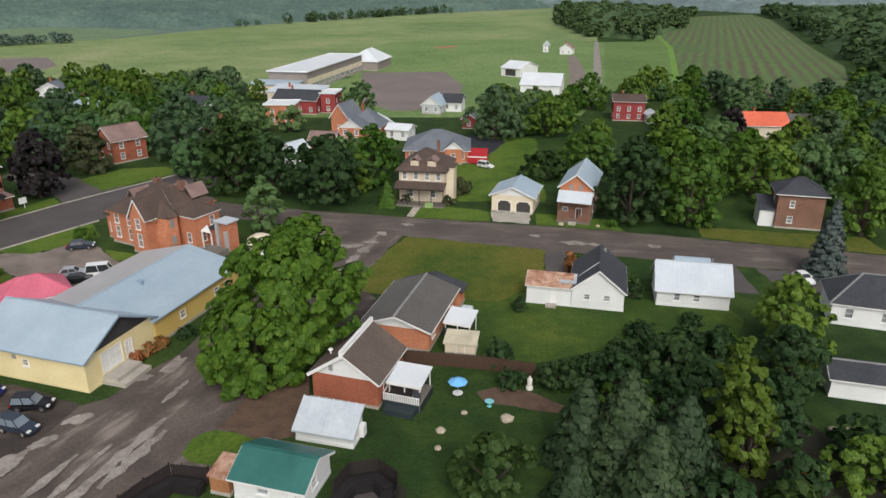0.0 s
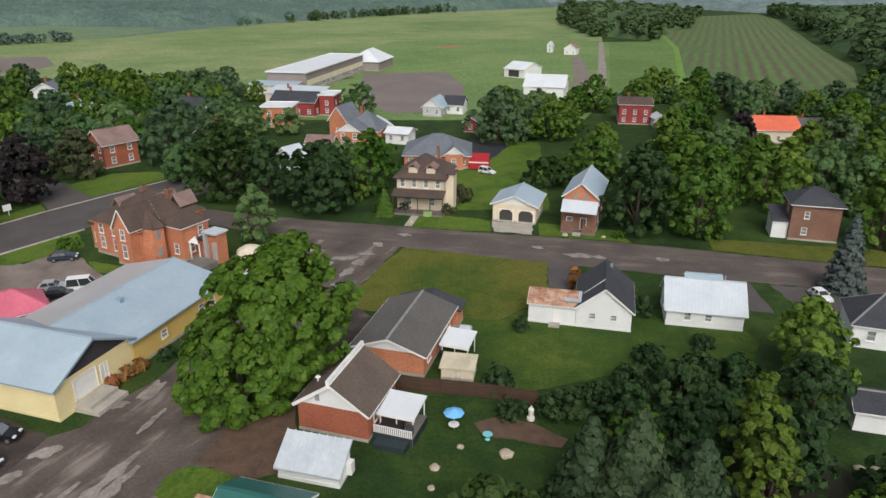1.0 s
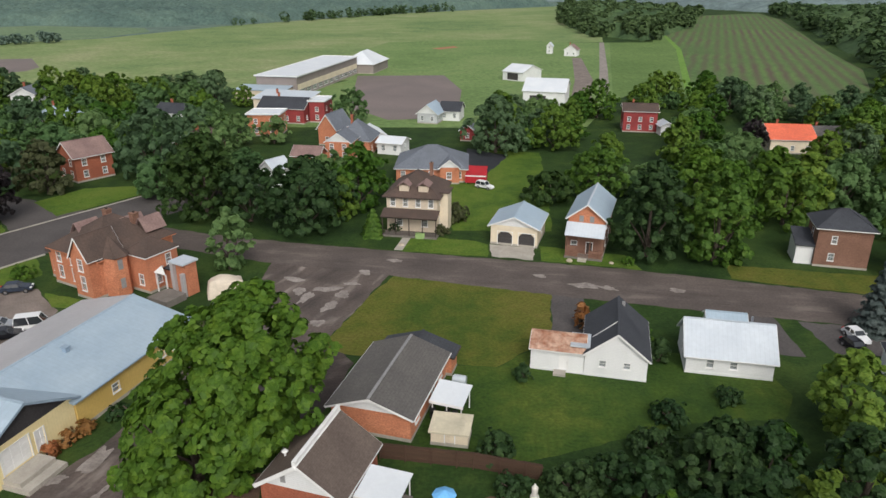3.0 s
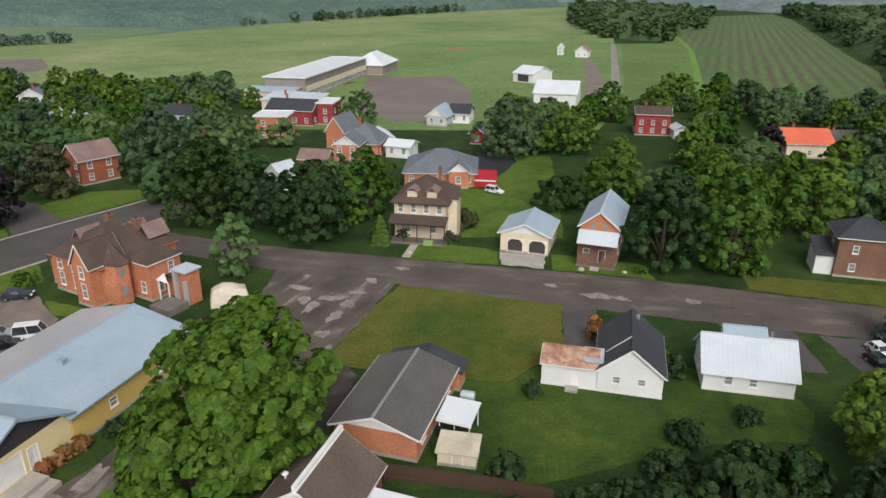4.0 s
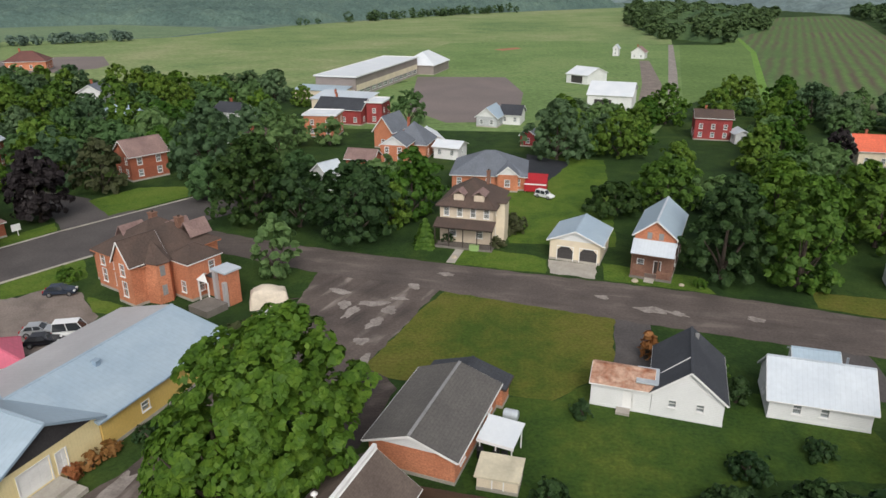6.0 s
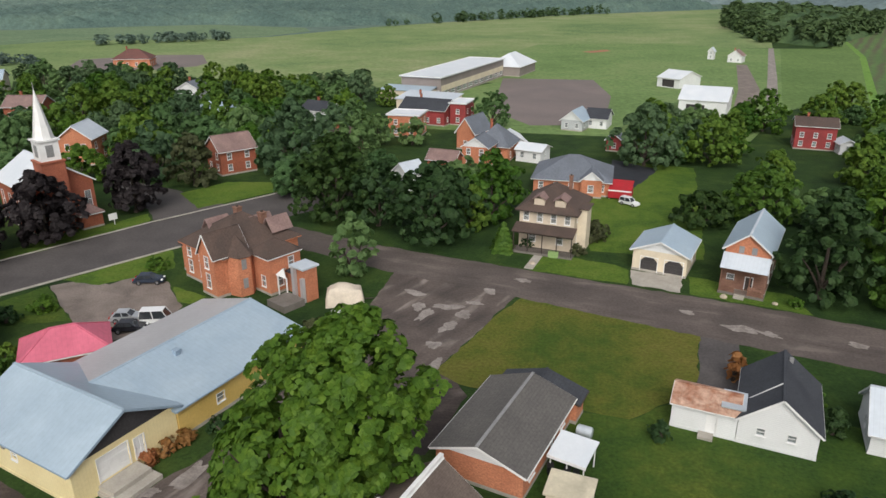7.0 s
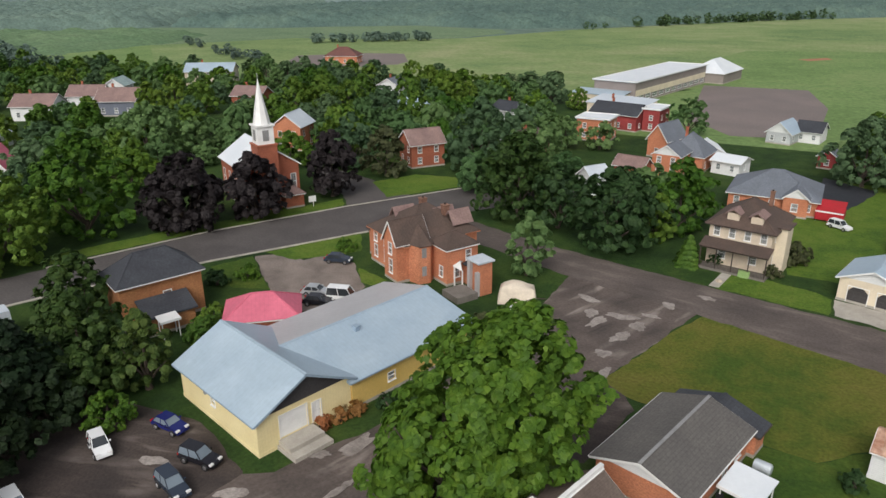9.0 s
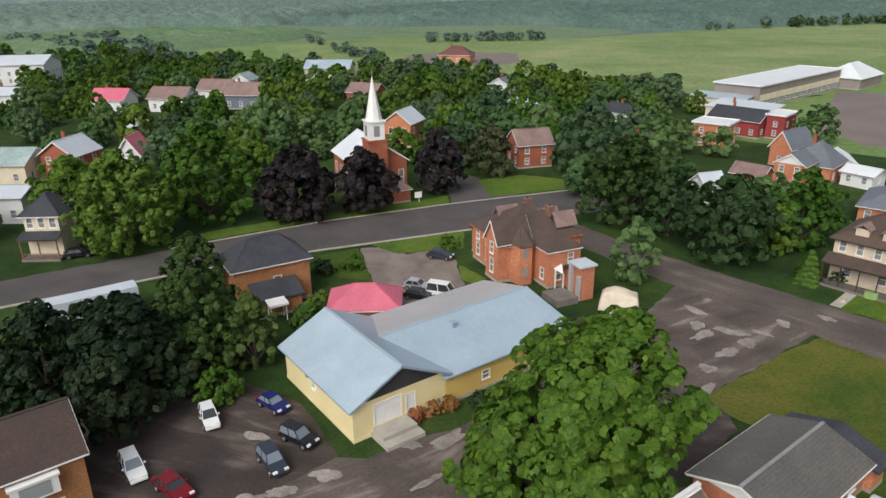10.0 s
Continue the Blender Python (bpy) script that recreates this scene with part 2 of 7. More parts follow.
LAMP_RED = plain("tail lamp plastic", (0.4, 0.01, 0.01), 0.2)
LAMP_CLEAR = plain("headlamp plastic", (0.75, 0.75, 0.75), 0.12)
CAR_GLASS = plain("tinted car glass", (0.03, 0.035, 0.04), 0.05, 0.0, 0.8)
# the sky's sheen is put into this glass colour
CAR_SHEEN = plain("car glass with sky sheen in its colour", (0.16, 0.2, 0.24), 0.08, 0.0, 0.8)
GARAGE_DARK = surface("dark steel door", (0.06, 0.055, 0.055), None, 6, 0.5, 0.6, style="lap", pitch=0.5)
WOOD = surface("weathered boards", (0.1, 0.055, 0.035), (0.06, 0.035, 0.024), 8, 0.8, 0.85, style="board", pitch=0.15, bump=0.3)
DARK_WOOD = surface("dark stained boards", (0.028, 0.02, 0.019), (0.018, 0.014, 0.014), 8, 0.8, 0.85, style="board", pitch=0.15, bump=0.3)
DECK = surface("grey deck boards", (0.2, 0.18, 0.16), None, 8, 0.8, 0.85, style="seam_x", pitch=0.14)
BARK = surface("bark", (0.085, 0.065, 0.05), (0.05, 0.04, 0.032), 9, 1.2, 0.95, bump=0.5)
ASPHALT = surface("worn asphalt", (0.125, 0.101, 0.09), (0.076, 0.062, 0.056), 3, 0.16, 0.9, bump=0.2, spread=0.28, streak=(-7, (0.21, 0.175, 0.155), 0.6))
LANE = surface("worn gravelled asphalt", (0.13, 0.103, 0.09), (0.07, 0.056, 0.05), 3, 0.2, 0.9, bump=0.3, spread=0.28, streak=(66, (0.28, 0.24, 0.215), 0.8))
FLAT_BLACK = surface("flat black surface", (0.03, 0.033, 0.04), (0.022, 0.024, 0.03), 4, 0.2, 0.8, bump=0.15, spread=0.2)
DRIVE = surface("driveway asphalt", (0.1, 0.09, 0.087), (0.065, 0.058, 0.057), 3, 0.2, 0.9, bump=0.2, spread=0.25)
GRAVEL = surface("packed gravel", (0.24, 0.2, 0.175), (0.14, 0.115, 0.1), 5, 0.25, 0.95, bump=0.5, spread=0.35)
# dark brown gravel, lowered further in colour for the trees' shade
LOT_GRAVEL = surface("dark gravel lot", (0.078, 0.06, 0.052), (0.034, 0.027, 0.025), 4, 0.16, 0.95, bump=0.5, spread=0.35, streak=(20, (0.22, 0.185, 0.165), 0.7))
PALE_GRAVEL = surface("pale gravel", (0.33, 0.295, 0.27), (0.18, 0.155, 0.14), 4, 0.5, 0.95, bump=0.5, spread=0.3)
CONCRETE = surface("concrete", (0.42, 0.39, 0.34), (0.32, 0.295, 0.26), 6, 0.6, 0.9, bump=0.15, spread=0.12)
# dark brown soil, with the shade of trees and fence put into it
SHADED_SOIL = surface("dark soil with shade in its colour", (0.03, 0.026, 0.015), (0.018, 0.022, 0.01), 3, 0.3, 0.95, bump=0.5, spread=0.4)
SOIL = surface("bare brown soil", (0.135, 0.083, 0.055), (0.075, 0.048, 0.034), 5, 0.8, 0.95, bump=0.5)
SHALE = surface("school yard shale", (0.2, 0.165, 0.155), (0.15, 0.125, 0.118), 2, 0.05, 0.95, bump=0.2)
GRASS = turf("rough grass", [(0.013, 0.031, 0.009), (0.027, 0.056, 0.013), (0.054, 0.088, 0.019)], 0.05)
LAWN = turf("dry mown lawn", [(0.052, 0.088, 0.014), (0.1, 0.113, 0.02), (0.138, 0.125, 0.03)], 0.055)
BACK_LAWN = turf("dull back lawn", [(0.024, 0.054, 0.011), (0.046, 0.085, 0.014), (0.088, 0.118, 0.02)], 0.07)
VERGE = turf("green mown grass", [(0.05, 0.1, 0.016), (0.085, 0.142, 0.02), (0.115, 0.16, 0.028)], 0.08)
# hay and school fields: greens lightened a little for haze
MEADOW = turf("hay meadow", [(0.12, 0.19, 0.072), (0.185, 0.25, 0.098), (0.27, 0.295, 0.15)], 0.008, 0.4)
# valley field: its cooler, paler green carries the haze
HAZED_HAY = turf("hay with haze in its green", [(0.115, 0.18, 0.1), (0.145, 0.21, 0.118), (0.18, 0.235, 0.135)], 0.008, 0.3)
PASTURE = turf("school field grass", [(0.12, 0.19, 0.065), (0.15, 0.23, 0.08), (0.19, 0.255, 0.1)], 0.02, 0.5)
CROP = turf("row crop", [(0.08, 0.135, 0.05), (0.1, 0.168, 0.056), (0.125, 0.205, 0.062)], 0.013, 0.5, (19, 6.0, (0.105, 0.08, 0.062)))
STRIP = turf("young crop", [(0.1, 0.165, 0.05), (0.12, 0.19, 0.058), (0.14, 0.215, 0.066)], 0.02, 0.5)
BAULK = turf("lush grass", [(0.12, 0.23, 0.045), (0.14, 0.26, 0.05), (0.16, 0.28, 0.06)], 0.03, 0.5)
# far floor paled and blued: the haze sits in its colour
HAZED_WOODFLOOR = turf("haze-paled woodland floor", [(0.1, 0.15, 0.125), (0.115, 0.168, 0.138), (0.13, 0.185, 0.145)], 0.01, 0.08)
LEAF_MID = leaf("maple leaves", (0.025, 0.07, 0.01), (0.066, 0.148, 0.016), (0.13, 0.23, 0.026))
LEAF_DARK = leaf("dark leaves", (0.016, 0.041, 0.013), (0.032, 0.072, 0.022), (0.06, 0.113, 0.032))
LEAF_DEEP = leaf("deep green leaves", (0.012, 0.026, 0.011), (0.02, 0.04, 0.016), (0.034, 0.06, 0.022))
LEAF_OLIVE = leaf("olive leaves", (0.026, 0.054, 0.013), (0.052, 0.096, 0.021), (0.1, 0.15, 0.034))
LEAF_YELLOWISH = leaf("yellowish leaves", (0.05, 0.095, 0.013), (0.095, 0.155, 0.02), (0.16, 0.225, 0.032))
LEAF_LIGHT = leaf("bright leaves", (0.05, 0.108, 0.016), (0.1, 0.185, 0.026), (0.18, 0.275, 0.04))
# farther trees: haze put into the leaf colours, paler and bluer
LEAF_HAZE_M = leaf("haze-paled leaves", (0.086, 0.17, 0.064), (0.132, 0.236, 0.085), (0.18, 0.295, 0.107), 0.5)
LEAF_HAZE_D = leaf("haze-paled dark leaves", (0.08, 0.148, 0.075), (0.118, 0.2, 0.096), (0.16, 0.25, 0.118), 0.5)
LEAF_PURPLE = leaf("copper beech leaves", (0.02, 0.017, 0.019), (0.032, 0.026, 0.028), (0.052, 0.043, 0.043))
LEAF_SPRUCE = leaf("spruce needles", (0.02, 0.044, 0.018), (0.043, 0.08, 0.034), (0.085, 0.13, 0.06))
LEAF_BLUE = leaf("blue spruce needles", (0.07, 0.1, 0.09), (0.125, 0.165, 0.15), (0.2, 0.24, 0.22))
LEAF_DULL = leaf("dull brownish leaves", (0.042, 0.052, 0.024), (0.075, 0.088, 0.038), (0.11, 0.12, 0.052))
LEAF_RUST = leaf("rust-brown leaves", (0.15, 0.065, 0.02), (0.32, 0.145, 0.05), (0.44, 0.23, 0.09))
GREEN_CANOPY = turf("dark green canopy", [(0.04, 0.075, 0.034), (0.058, 0.1, 0.042), (0.08, 0.125, 0.05)], 0.02, 0.35)
LEAF_EDGE = leaf("wood edge leaves", (0.045, 0.085, 0.036), (0.072, 0.122, 0.046), (0.11, 0.165, 0.06))
# far woods: distance haze is put into these leaf and canopy colours
LEAF_FAR_HAZED = leaf("distant woods with haze in colour", (0.09, 0.14, 0.115), (0.115, 0.17, 0.138), (0.14, 0.2, 0.158))
HAZED_CANOPY = turf("haze-blued canopy", [(0.068, 0.11, 0.098), (0.088, 0.138, 0.118), (0.115, 0.17, 0.135)], 0.012, 0.35)
HAZED_VALLEY_CANOPY = turf("haze-softened canopy", [(0.1, 0.15, 0.13), (0.122, 0.178, 0.15), (0.145, 0.205, 0.165)], 0.012, 0.35)
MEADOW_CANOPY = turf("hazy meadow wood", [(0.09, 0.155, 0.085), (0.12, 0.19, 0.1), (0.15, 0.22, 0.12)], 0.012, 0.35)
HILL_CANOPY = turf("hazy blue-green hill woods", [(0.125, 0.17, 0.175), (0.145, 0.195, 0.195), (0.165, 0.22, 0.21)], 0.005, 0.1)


# ---- from the first camera fit's ground to the final one's ----
FIT_REMAP = Matrix(((1.00367, 0.006493, -1.445835), (0.018184, 1.007018, -0.553402), (0.000848, 0.000157, 1.0)))
PLANTED = []


def site(x, y):
    """Where a place of the first camera fit lies in the final fit's view."""
    v = FIT_REMAP @ Vector((x, y, 1.0))
    return v.x / v.z, v.y / v.z


def site_turn(x, y):
    """Turn at that place, and the scale that keeps sizes in the camera's view."""
    a, b = site(x, y), site(x + 1, y)
    c = site(x, y + 1)
    turn = math.degrees(math.atan2((b[1] - a[1]) - (c[0] - a[0]), (b[0] - a[0]) + (c[1] - a[1])))
    return turn, math.dist((a[0], a[1], 0), (0.6, 30.6, 40.5)) / math.dist((x, y, 0), (0.5, 30.8, 40.6))


# ---- mesh helpers ----
def part(name, bm, material, parent=None, label=""):
    bmesh.ops.recalc_face_normals(bm, faces=bm.faces[:])
    me = bpy.data.meshes.new(name)
    bm.to_mesh(me)
    bm.free()
    me.materials.append(material)
    ob = new(name, me)
    ob.parent = parent
    if label:
        ob["label"] = label
    return ob


def shared(name, me, parent, m=None):
    ob = new(name, me)
    ob.parent = parent
    if m is not None:
        ob.matrix_local = m
    return ob


def base(name, x, y, ang, label, category, group="", kind="", z=0.0):
    ob = new(name)
    ob.empty_display_size = 0.5
    turn, k = site_turn(x, y)
    PLANTED.append((x, y))
    ob.matrix_world = pose(*site(x, y), z, 0, 0, ang + turn) @ Matrix.Diagonal((k, k, k, 1))
    return tagged(ob, label, category, group, kind)


def box(bm, x0, y0, z0, x1, y1, z1):
    v = [bm.verts.new(p) for p in ((x0, y0, z0), (x1, y0, z0), (x1, y1, z0), (x0, y1, z0), (x0, y0, z1), (x1, y0, z1), (x1, y1, z1), (x0, y1, z1))]
    for f in ((0, 3, 2, 1), (4, 5, 6, 7), (0, 1, 5, 4), (1, 2, 6, 5), (2, 3, 7, 6), (3, 0, 4, 7)):
        bm.faces.new([v[i] for i in f])
    return v


def boxes(*specs):
    bm = bmesh.new()
    for s in specs:
        box(bm, *s)
    return bm


def slab(bm, pts, th):
    """A plate of that thickness, upward from a flat outline."""
    pts = [Vector(p) for p in pts]
    n = (pts[1] - pts[0]).cross(pts[-1] - pts[0]).normalized()
    if n.z < 0:
        n = -n
    lo = [bm.verts.new(p) for p in pts]
    hi = [bm.verts.new(p + n * th) for p in pts]
    bm.faces.new(hi)
    bm.faces.new(lo[::-1])
    for i in range(len(pts)):
        j = (i + 1) % len(pts)
        bm.faces.new((lo[i], lo[j], hi[j], hi[i]))


def bar(bm, a, b, wide, tall):
    """A straight beam of rectangular section between two points."""
    a, b = Vector(a), Vector(b)
    d = (b - a).normalized()
    s = d.cross(Vector((0, 0, 1)))
    s = (s.normalized() if s.length > 1e-4 else Vector((1, 0, 0))) * wide / 2
    u = s.cross(d).normalized() * tall / 2
    ends = [[bm.verts.new(p + q) for q in (-s - u, s - u, s + u, -s + u)] for p in (a, b)]
    bm.faces.new(ends[0][::-1])
    bm.faces.new(ends[1])
    for i in range(4):
        j = (i + 1) % 4
        bm.faces.new((ends[0][i], ends[0][j], ends[1][j], ends[1][i]))


def tube(bm, pts, radii, sides=7):
    rings = []
    for i, (p, r) in enumerate(zip(pts, radii)):
        p = Vector(p)
        d = (Vector(pts[min(i + 1, len(pts) - 1)]) - Vector(pts[max(i - 1, 0)])).normalized()
        s = d.cross(Vector((0.3, 1, 0.1))).normalized()
        u = d.cross(s)
        rings.append([bm.verts.new(p + r * (math.cos(a) * s + math.sin(a) * u)) for a in (2 * math.pi * k / sides for k in range(sides))])
    for a, b in zip(rings, rings[1:]):
        for k in range(sides):
            bm.faces.new((a[k], a[(k + 1) % sides], b[(k + 1) % sides], b[k]))
    bm.faces.new(rings[0][::-1])
    bm.faces.new(rings[-1])


# ---- ground, roads, fields ----
def sheet(name, pts, z, material, label, category="ground", final_fit=False):
    """The setting's flat ground, outlined through the first or the final camera fit's view."""
    bm = bmesh.new()
    pts = pts if final_fit else [site(*p) for p in pts]
    if not final_fit and category != "paving":
        # worn, uneven edges
        rng, out = random.Random(len(label) + len(pts)), []
        for (ax, ay), (bx, by) in zip(pts, pts[1:] + pts[:1]):
            long = math.hypot(bx - ax, by - ay)
            n = max(1, min(40, int(long / 1.3)))
            for i in range(n):
                t, k = i / n, (0.0 if i == 0 else rng.uniform(-0.22, 0.22) / long)
                out.append((ax + (bx - ax) * t + (by - ay) * k, ay + (by - ay) * t + (ax - bx) * k))
        pts = out
    f = bm.faces.new([bm.verts.new((x, y, z)) for x, y in pts])
    bmesh.ops.triangulate(bm, faces=[f])
    for f in bm.faces:
        if f.normal.z < 0:
            f.normal_flip()
    me = bpy.data.meshes.new(name)
    bm.to_mesh(me)
    bm.free()
    me.materials.append(material)
    return tagged(new(name, me), label, category, kind="structure")


def terrain():
    """The open ground: one sheet to the horizon, level in the village, rising into low hills far away."""
    n = 90
    t = np.linspace(-1, 1, n)
    ax = np.sign(t) * (np.abs(t) ** 2.2) * 4200
    xs, ys = np.meshgrid(ax, ax + 150)
    r = np.hypot(xs, ys - 100)
    zs = np.clip((r - 1300) / 2500, 0, 1) ** 1.5 * 45 * (0.75 + 0.35 * np.sin(xs / 700 + 1.0) * np.cos(ys / 900))
    v = np.stack([xs, ys, zs], -1).reshape(-1, 3)
    q = np.arange(n * n).reshape(n, n)
    f = np.stack([q[:-1, :-1], q[:-1, 1:], q[1:, 1:], q[1:, :-1]], -1).reshape(-1, 4)
    me = bpy.data.meshes.new("ground")
    me.from_pydata(v.tolist(), [], f.tolist())
    me.materials.append(GRASS)
    tagged(new("ground", me), "rough green village grass reaching to wooded hills", "ground", kind="structure")


terrain()
sheet("road_main", [(-52, 128), (-30, 121.8), (-8.7, 118.5), (14.9, 114.1), (30.8, 111.6), (53.6, 108.6), (100, 101), (180, 90), (180, 101), (100, 113), (59.3, 119.6), (28.6, 125.2), (-8, 128.5), (-36.3, 131.7), (-60, 137.5)], 0.03, ASPHALT, "worn brownish-grey asphalt village street with gravel edges", "road")
sheet("road_church", [(-112, 20), (-97, 42), (-90.7, 58.5), (-83, 80), (-75.3, 97.5), (-63.2, 120.7), (-50, 146), (-36, 172), (-44, 176), (-59.1, 156.2), (-73.6, 129.7), (-84.3, 106), (-92, 83), (-98.7, 62), (-106, 42), (-120, 22)], 0.036, DRIVE, "grey asphalt road passing the brick church", "road")
sheet("road_lane", [(-28, 122.5), (-27, 100), (-30.2, 84), (-31.6, 76), (-33.6, 71), (-35.2, 66.8), (-37.4, 65.2), (-41, 45), (-50, 18), (-32, 16), (-28.2, 44), (-26.4, 51.5), (-24.2, 55.0), (-19.8, 54.8), (-19.2, 57.4), (-21.2, 60), (-20.8, 64), (-21.5, 70), (-18.2, 86.8), (-14.5, 98.8), (-10, 116.1), (-9, 119.3)], 0.024, LANE, "worn asphalt lane beside the yellow building", "road")
sheet("gravel_lot", [(-56, 67), (-46, 68.6), (-37.6, 65.5), (-35.5, 63.5), (-41, 45), (-45, 36), (-62, 36), (-60, 52)], 0.018, LOT_GRAVEL, "dark brown gravel parking lot with ruts", "parking lot")
sheet("church_drive", [(-73.6, 129.7), (-67, 142), (-80, 147), (-94, 150), (-96, 146), (-82, 138)], 0.015, DRIVE, "dark asphalt side drive by the church", "driveway")
sheet("gravel_yard", [(-70.9, 102.4), (-68.6, 104.9), (-63.8, 105.2), (-62.5, 109.4), (-56.8, 108.5), (-54.2, 105.6), (-50.6, 102.4), (-50.0, 96.5), (-53, 92), (-60.7, 94.5), (-65.8, 98.2)], 0.018, GRAVEL, "beige gravel parking yard behind the brick house", "parking lot")
sheet("school_yard", [(-46, 341), (-7, 344), (1, 300), (0, 262), (-9, 241), (-22, 238), (-31, 251), (-37, 257)], 0.05, SHALE, "grey-brown school yard and parking lot", "parking lot", final_fit=True)
sheet("farm_track", [(36, 252), (43, 252), (58, 330), (67, 419), (62, 419), (50, 330)], 0.06, GRAVEL, "grey gravel farm track beside white barns", "road", final_fit=True)
sheet("field_lane", [(53.5, 292), (57.5, 292), (72, 370), (98, 517), (95, 517), (68, 370)], 0.07, PALE_GRAVEL, "pale gravel field lane between crops", "road", final_fit=True)
sheet("garage_apron", [(6.4, 133.8), (14.1, 132.9), (13.3, 127.2), (6.6, 128.2)], 0.05, CONCRETE, "worn concrete apron before the double garage", "driveway")
sheet("driveway", [(14.8, 114.3), (19.3, 113.5), (18, 100.5), (13.2, 101)], 0.02, DRIVE, "dark gravel driveway beside the white house", "driveway")
sheet("driveway_2", [(40.5, 110.6), (45, 109.9), (44.6, 99), (41.2, 99.4)], 0.02, DRIVE, "dark gravel driveway between houses", "driveway")
sheet("driveway_3", [(48, 109), (60, 107.5), (60, 100), (49, 100)], 0.022, DRIVE, "dark asphalt drive beside the spruce", "driveway")
sheet("driveway_4", [(-18.6, 86.5), (-15.2, 97), (-12.6, 95.4), (-10.6, 92.6), (-12.4, 82), (-17.5, 80)], 0.02, LOT_GRAVEL, "dark brown gravel drive beside the brick bungalow", "driveway")
sheet("lawn", [(-8.2, 119.0), (-10.2, 114.2), (-14.6, 98.4), (-15.2, 96.4), (-12, 94.6), (6, 93.2), (13.2, 100.8), (14.8, 114.6)], 0.022, LAWN, "mown yellow-green corner lawn", "lawn")
sheet("lawn_2", [(-8.5, 128.8), (-8.2, 137), (4, 135.2), (6.2, 133.6), (5.9, 128)], 0.022, VERGE, "mown green front verge of the tan house", "lawn")
sheet("lawn_3", [(14.6, 127.2), (14.9, 134), (29, 131.5), (30.5, 125.2)], 0.022, VERGE, "mown green front garden", "lawn")
sheet("lawn_4", [(44, 123.2), (45, 129), (75, 126.5), (75, 117.6), (60, 120)], 0.022, LAWN, "mown green verge along the street", "lawn")
sheet("lawn_5", [(-70.8, 104.4), (-69.2, 107.5), (-63.9, 119.5), (-61.5, 117.0), (-58.8, 113.0), (-60.2, 110.4), (-62.5, 107.8), (-64.9, 104.6)], 0.026, VERGE, "mown green strip behind the kerb", "lawn")
sheet("lawn_7", [(-55.2, 107.3), (-49.3, 105.8), (-48.9, 103.0), (-51.9, 103.2)], 0.026, VERGE, "small mown patch beside the brick house", "lawn")
sheet("lawn_10", [(-73.4, 96.0), (-71.2, 102.2), (-65.8, 98.0), (-61.0, 94.8), (-65.4, 92.4), (-71.2, 93.5)], 0.024, BACK_LAWN, "rough mown grass between kerb and yard", "lawn")
sheet("church_verge", [(-93, 84), (-87.3, 100.4), (-85.1, 105.4), (-81.5, 111.7), (-78.5, 118.9), (-74.6, 129.6), (-77.3, 133), (-80.4, 125.7), (-82.4, 121.3), (-85.5, 113.0), (-90.4, 103.2), (-96, 86)], 0.03, VERGE, "mown green verge along the church road", "lawn")
sheet("lawn_11", [(-79.1, 145.5), (-70.8, 138.4), (-61.5, 154.5), (-66.3, 158.7), (-74.8, 155.8)], 0.024, VERGE, "mown green front garden of the brick house", "lawn")
sheet("lawn_6", [(0, 140), (-2, 165), (6, 205), (22, 205), (20, 165), (18, 142)], 0.02, VERGE, "mown back lawn behind the tan house", "lawn")
sheet("lawn_8", [(-24.5, 58.2), (-24.4, 60.4), (-23.6, 61.5), (-22.6, 62.0), (-20.2, 61.6), (-18.2, 60.6), (-16.8, 59.0), (-17.4, 57.0), (-19.6, 57.2), (-21.6, 56.8), (-23.4, 57.2)], 0.03, VERGE, "small green lawn beside the lane", "lawn")
sheet("bare_soil", [(-20.8, 70), (-16, 73), (-14.4, 66.5), (-14.2, 61.6), (-17, 60.4), (-20, 61.4), (-22.8, 62.4), (-21.8, 64.6)], 0.034, SOIL, "bare brown soil under the maple", "soil")
# these dark beds paint in the shade by the fence and under trees
sheet("fence_bed", [(-10.2, 51.6), (-9.2, 55.6), (-6.0, 56.4), (-3.6, 54.4), (-3.4, 46), (-4.8, 46), (-5.2, 53.2), (-6.6, 54.4), (-8.2, 53.8), (-9.0, 51.4)], 0.036, SHADED_SOIL, "dark mulch bed along the fence", "soil")
sheet("tree_bed", [(9, 47), (44, 47), (42, 57), (37, 66), (30, 71), (20, 73), (14, 70), (9.5, 60)], 0.03, SHADED_SOIL, "dark leaf litter under the garden trees", "soil")
sheet("tree_bed_2", [(-75, 47), (-53.5, 46), (-52.5, 56), (-55, 66.5), (-64, 72), (-76, 66)], 0.012, SHADED_SOIL, "dark leaf litter under the trees by the lot", "soil")
sheet("lawn_9", [(-3.2, 80.5), (-3.6, 93.6), (6, 93.1), (13.4, 100.6), (38, 97), (39, 90), (36, 85), (27, 84), (18, 80.5), (10, 77), (4, 75.5), (-1, 76)], 0.016, BACK_LAWN, "mown green back lawn", "lawn")
sheet("garden_bed", [(2.6, 70.2), (4.5, 71.3), (8.5, 70.6), (11.8, 68.2), (11, 66.8), (6.5, 67.8), (3.4, 68.3)], 0.03, SOIL, "bare brown vegetable bed", "soil")
sheet("school_field", [(-3, 320), (-44, 329), (-58, 460), (-49, 514), (36, 541), (69, 516), (57, 390), (46, 310), (38, 250), (12, 245)], 0.04, PASTURE, "short green playing field by the school", "field", final_fit=True)
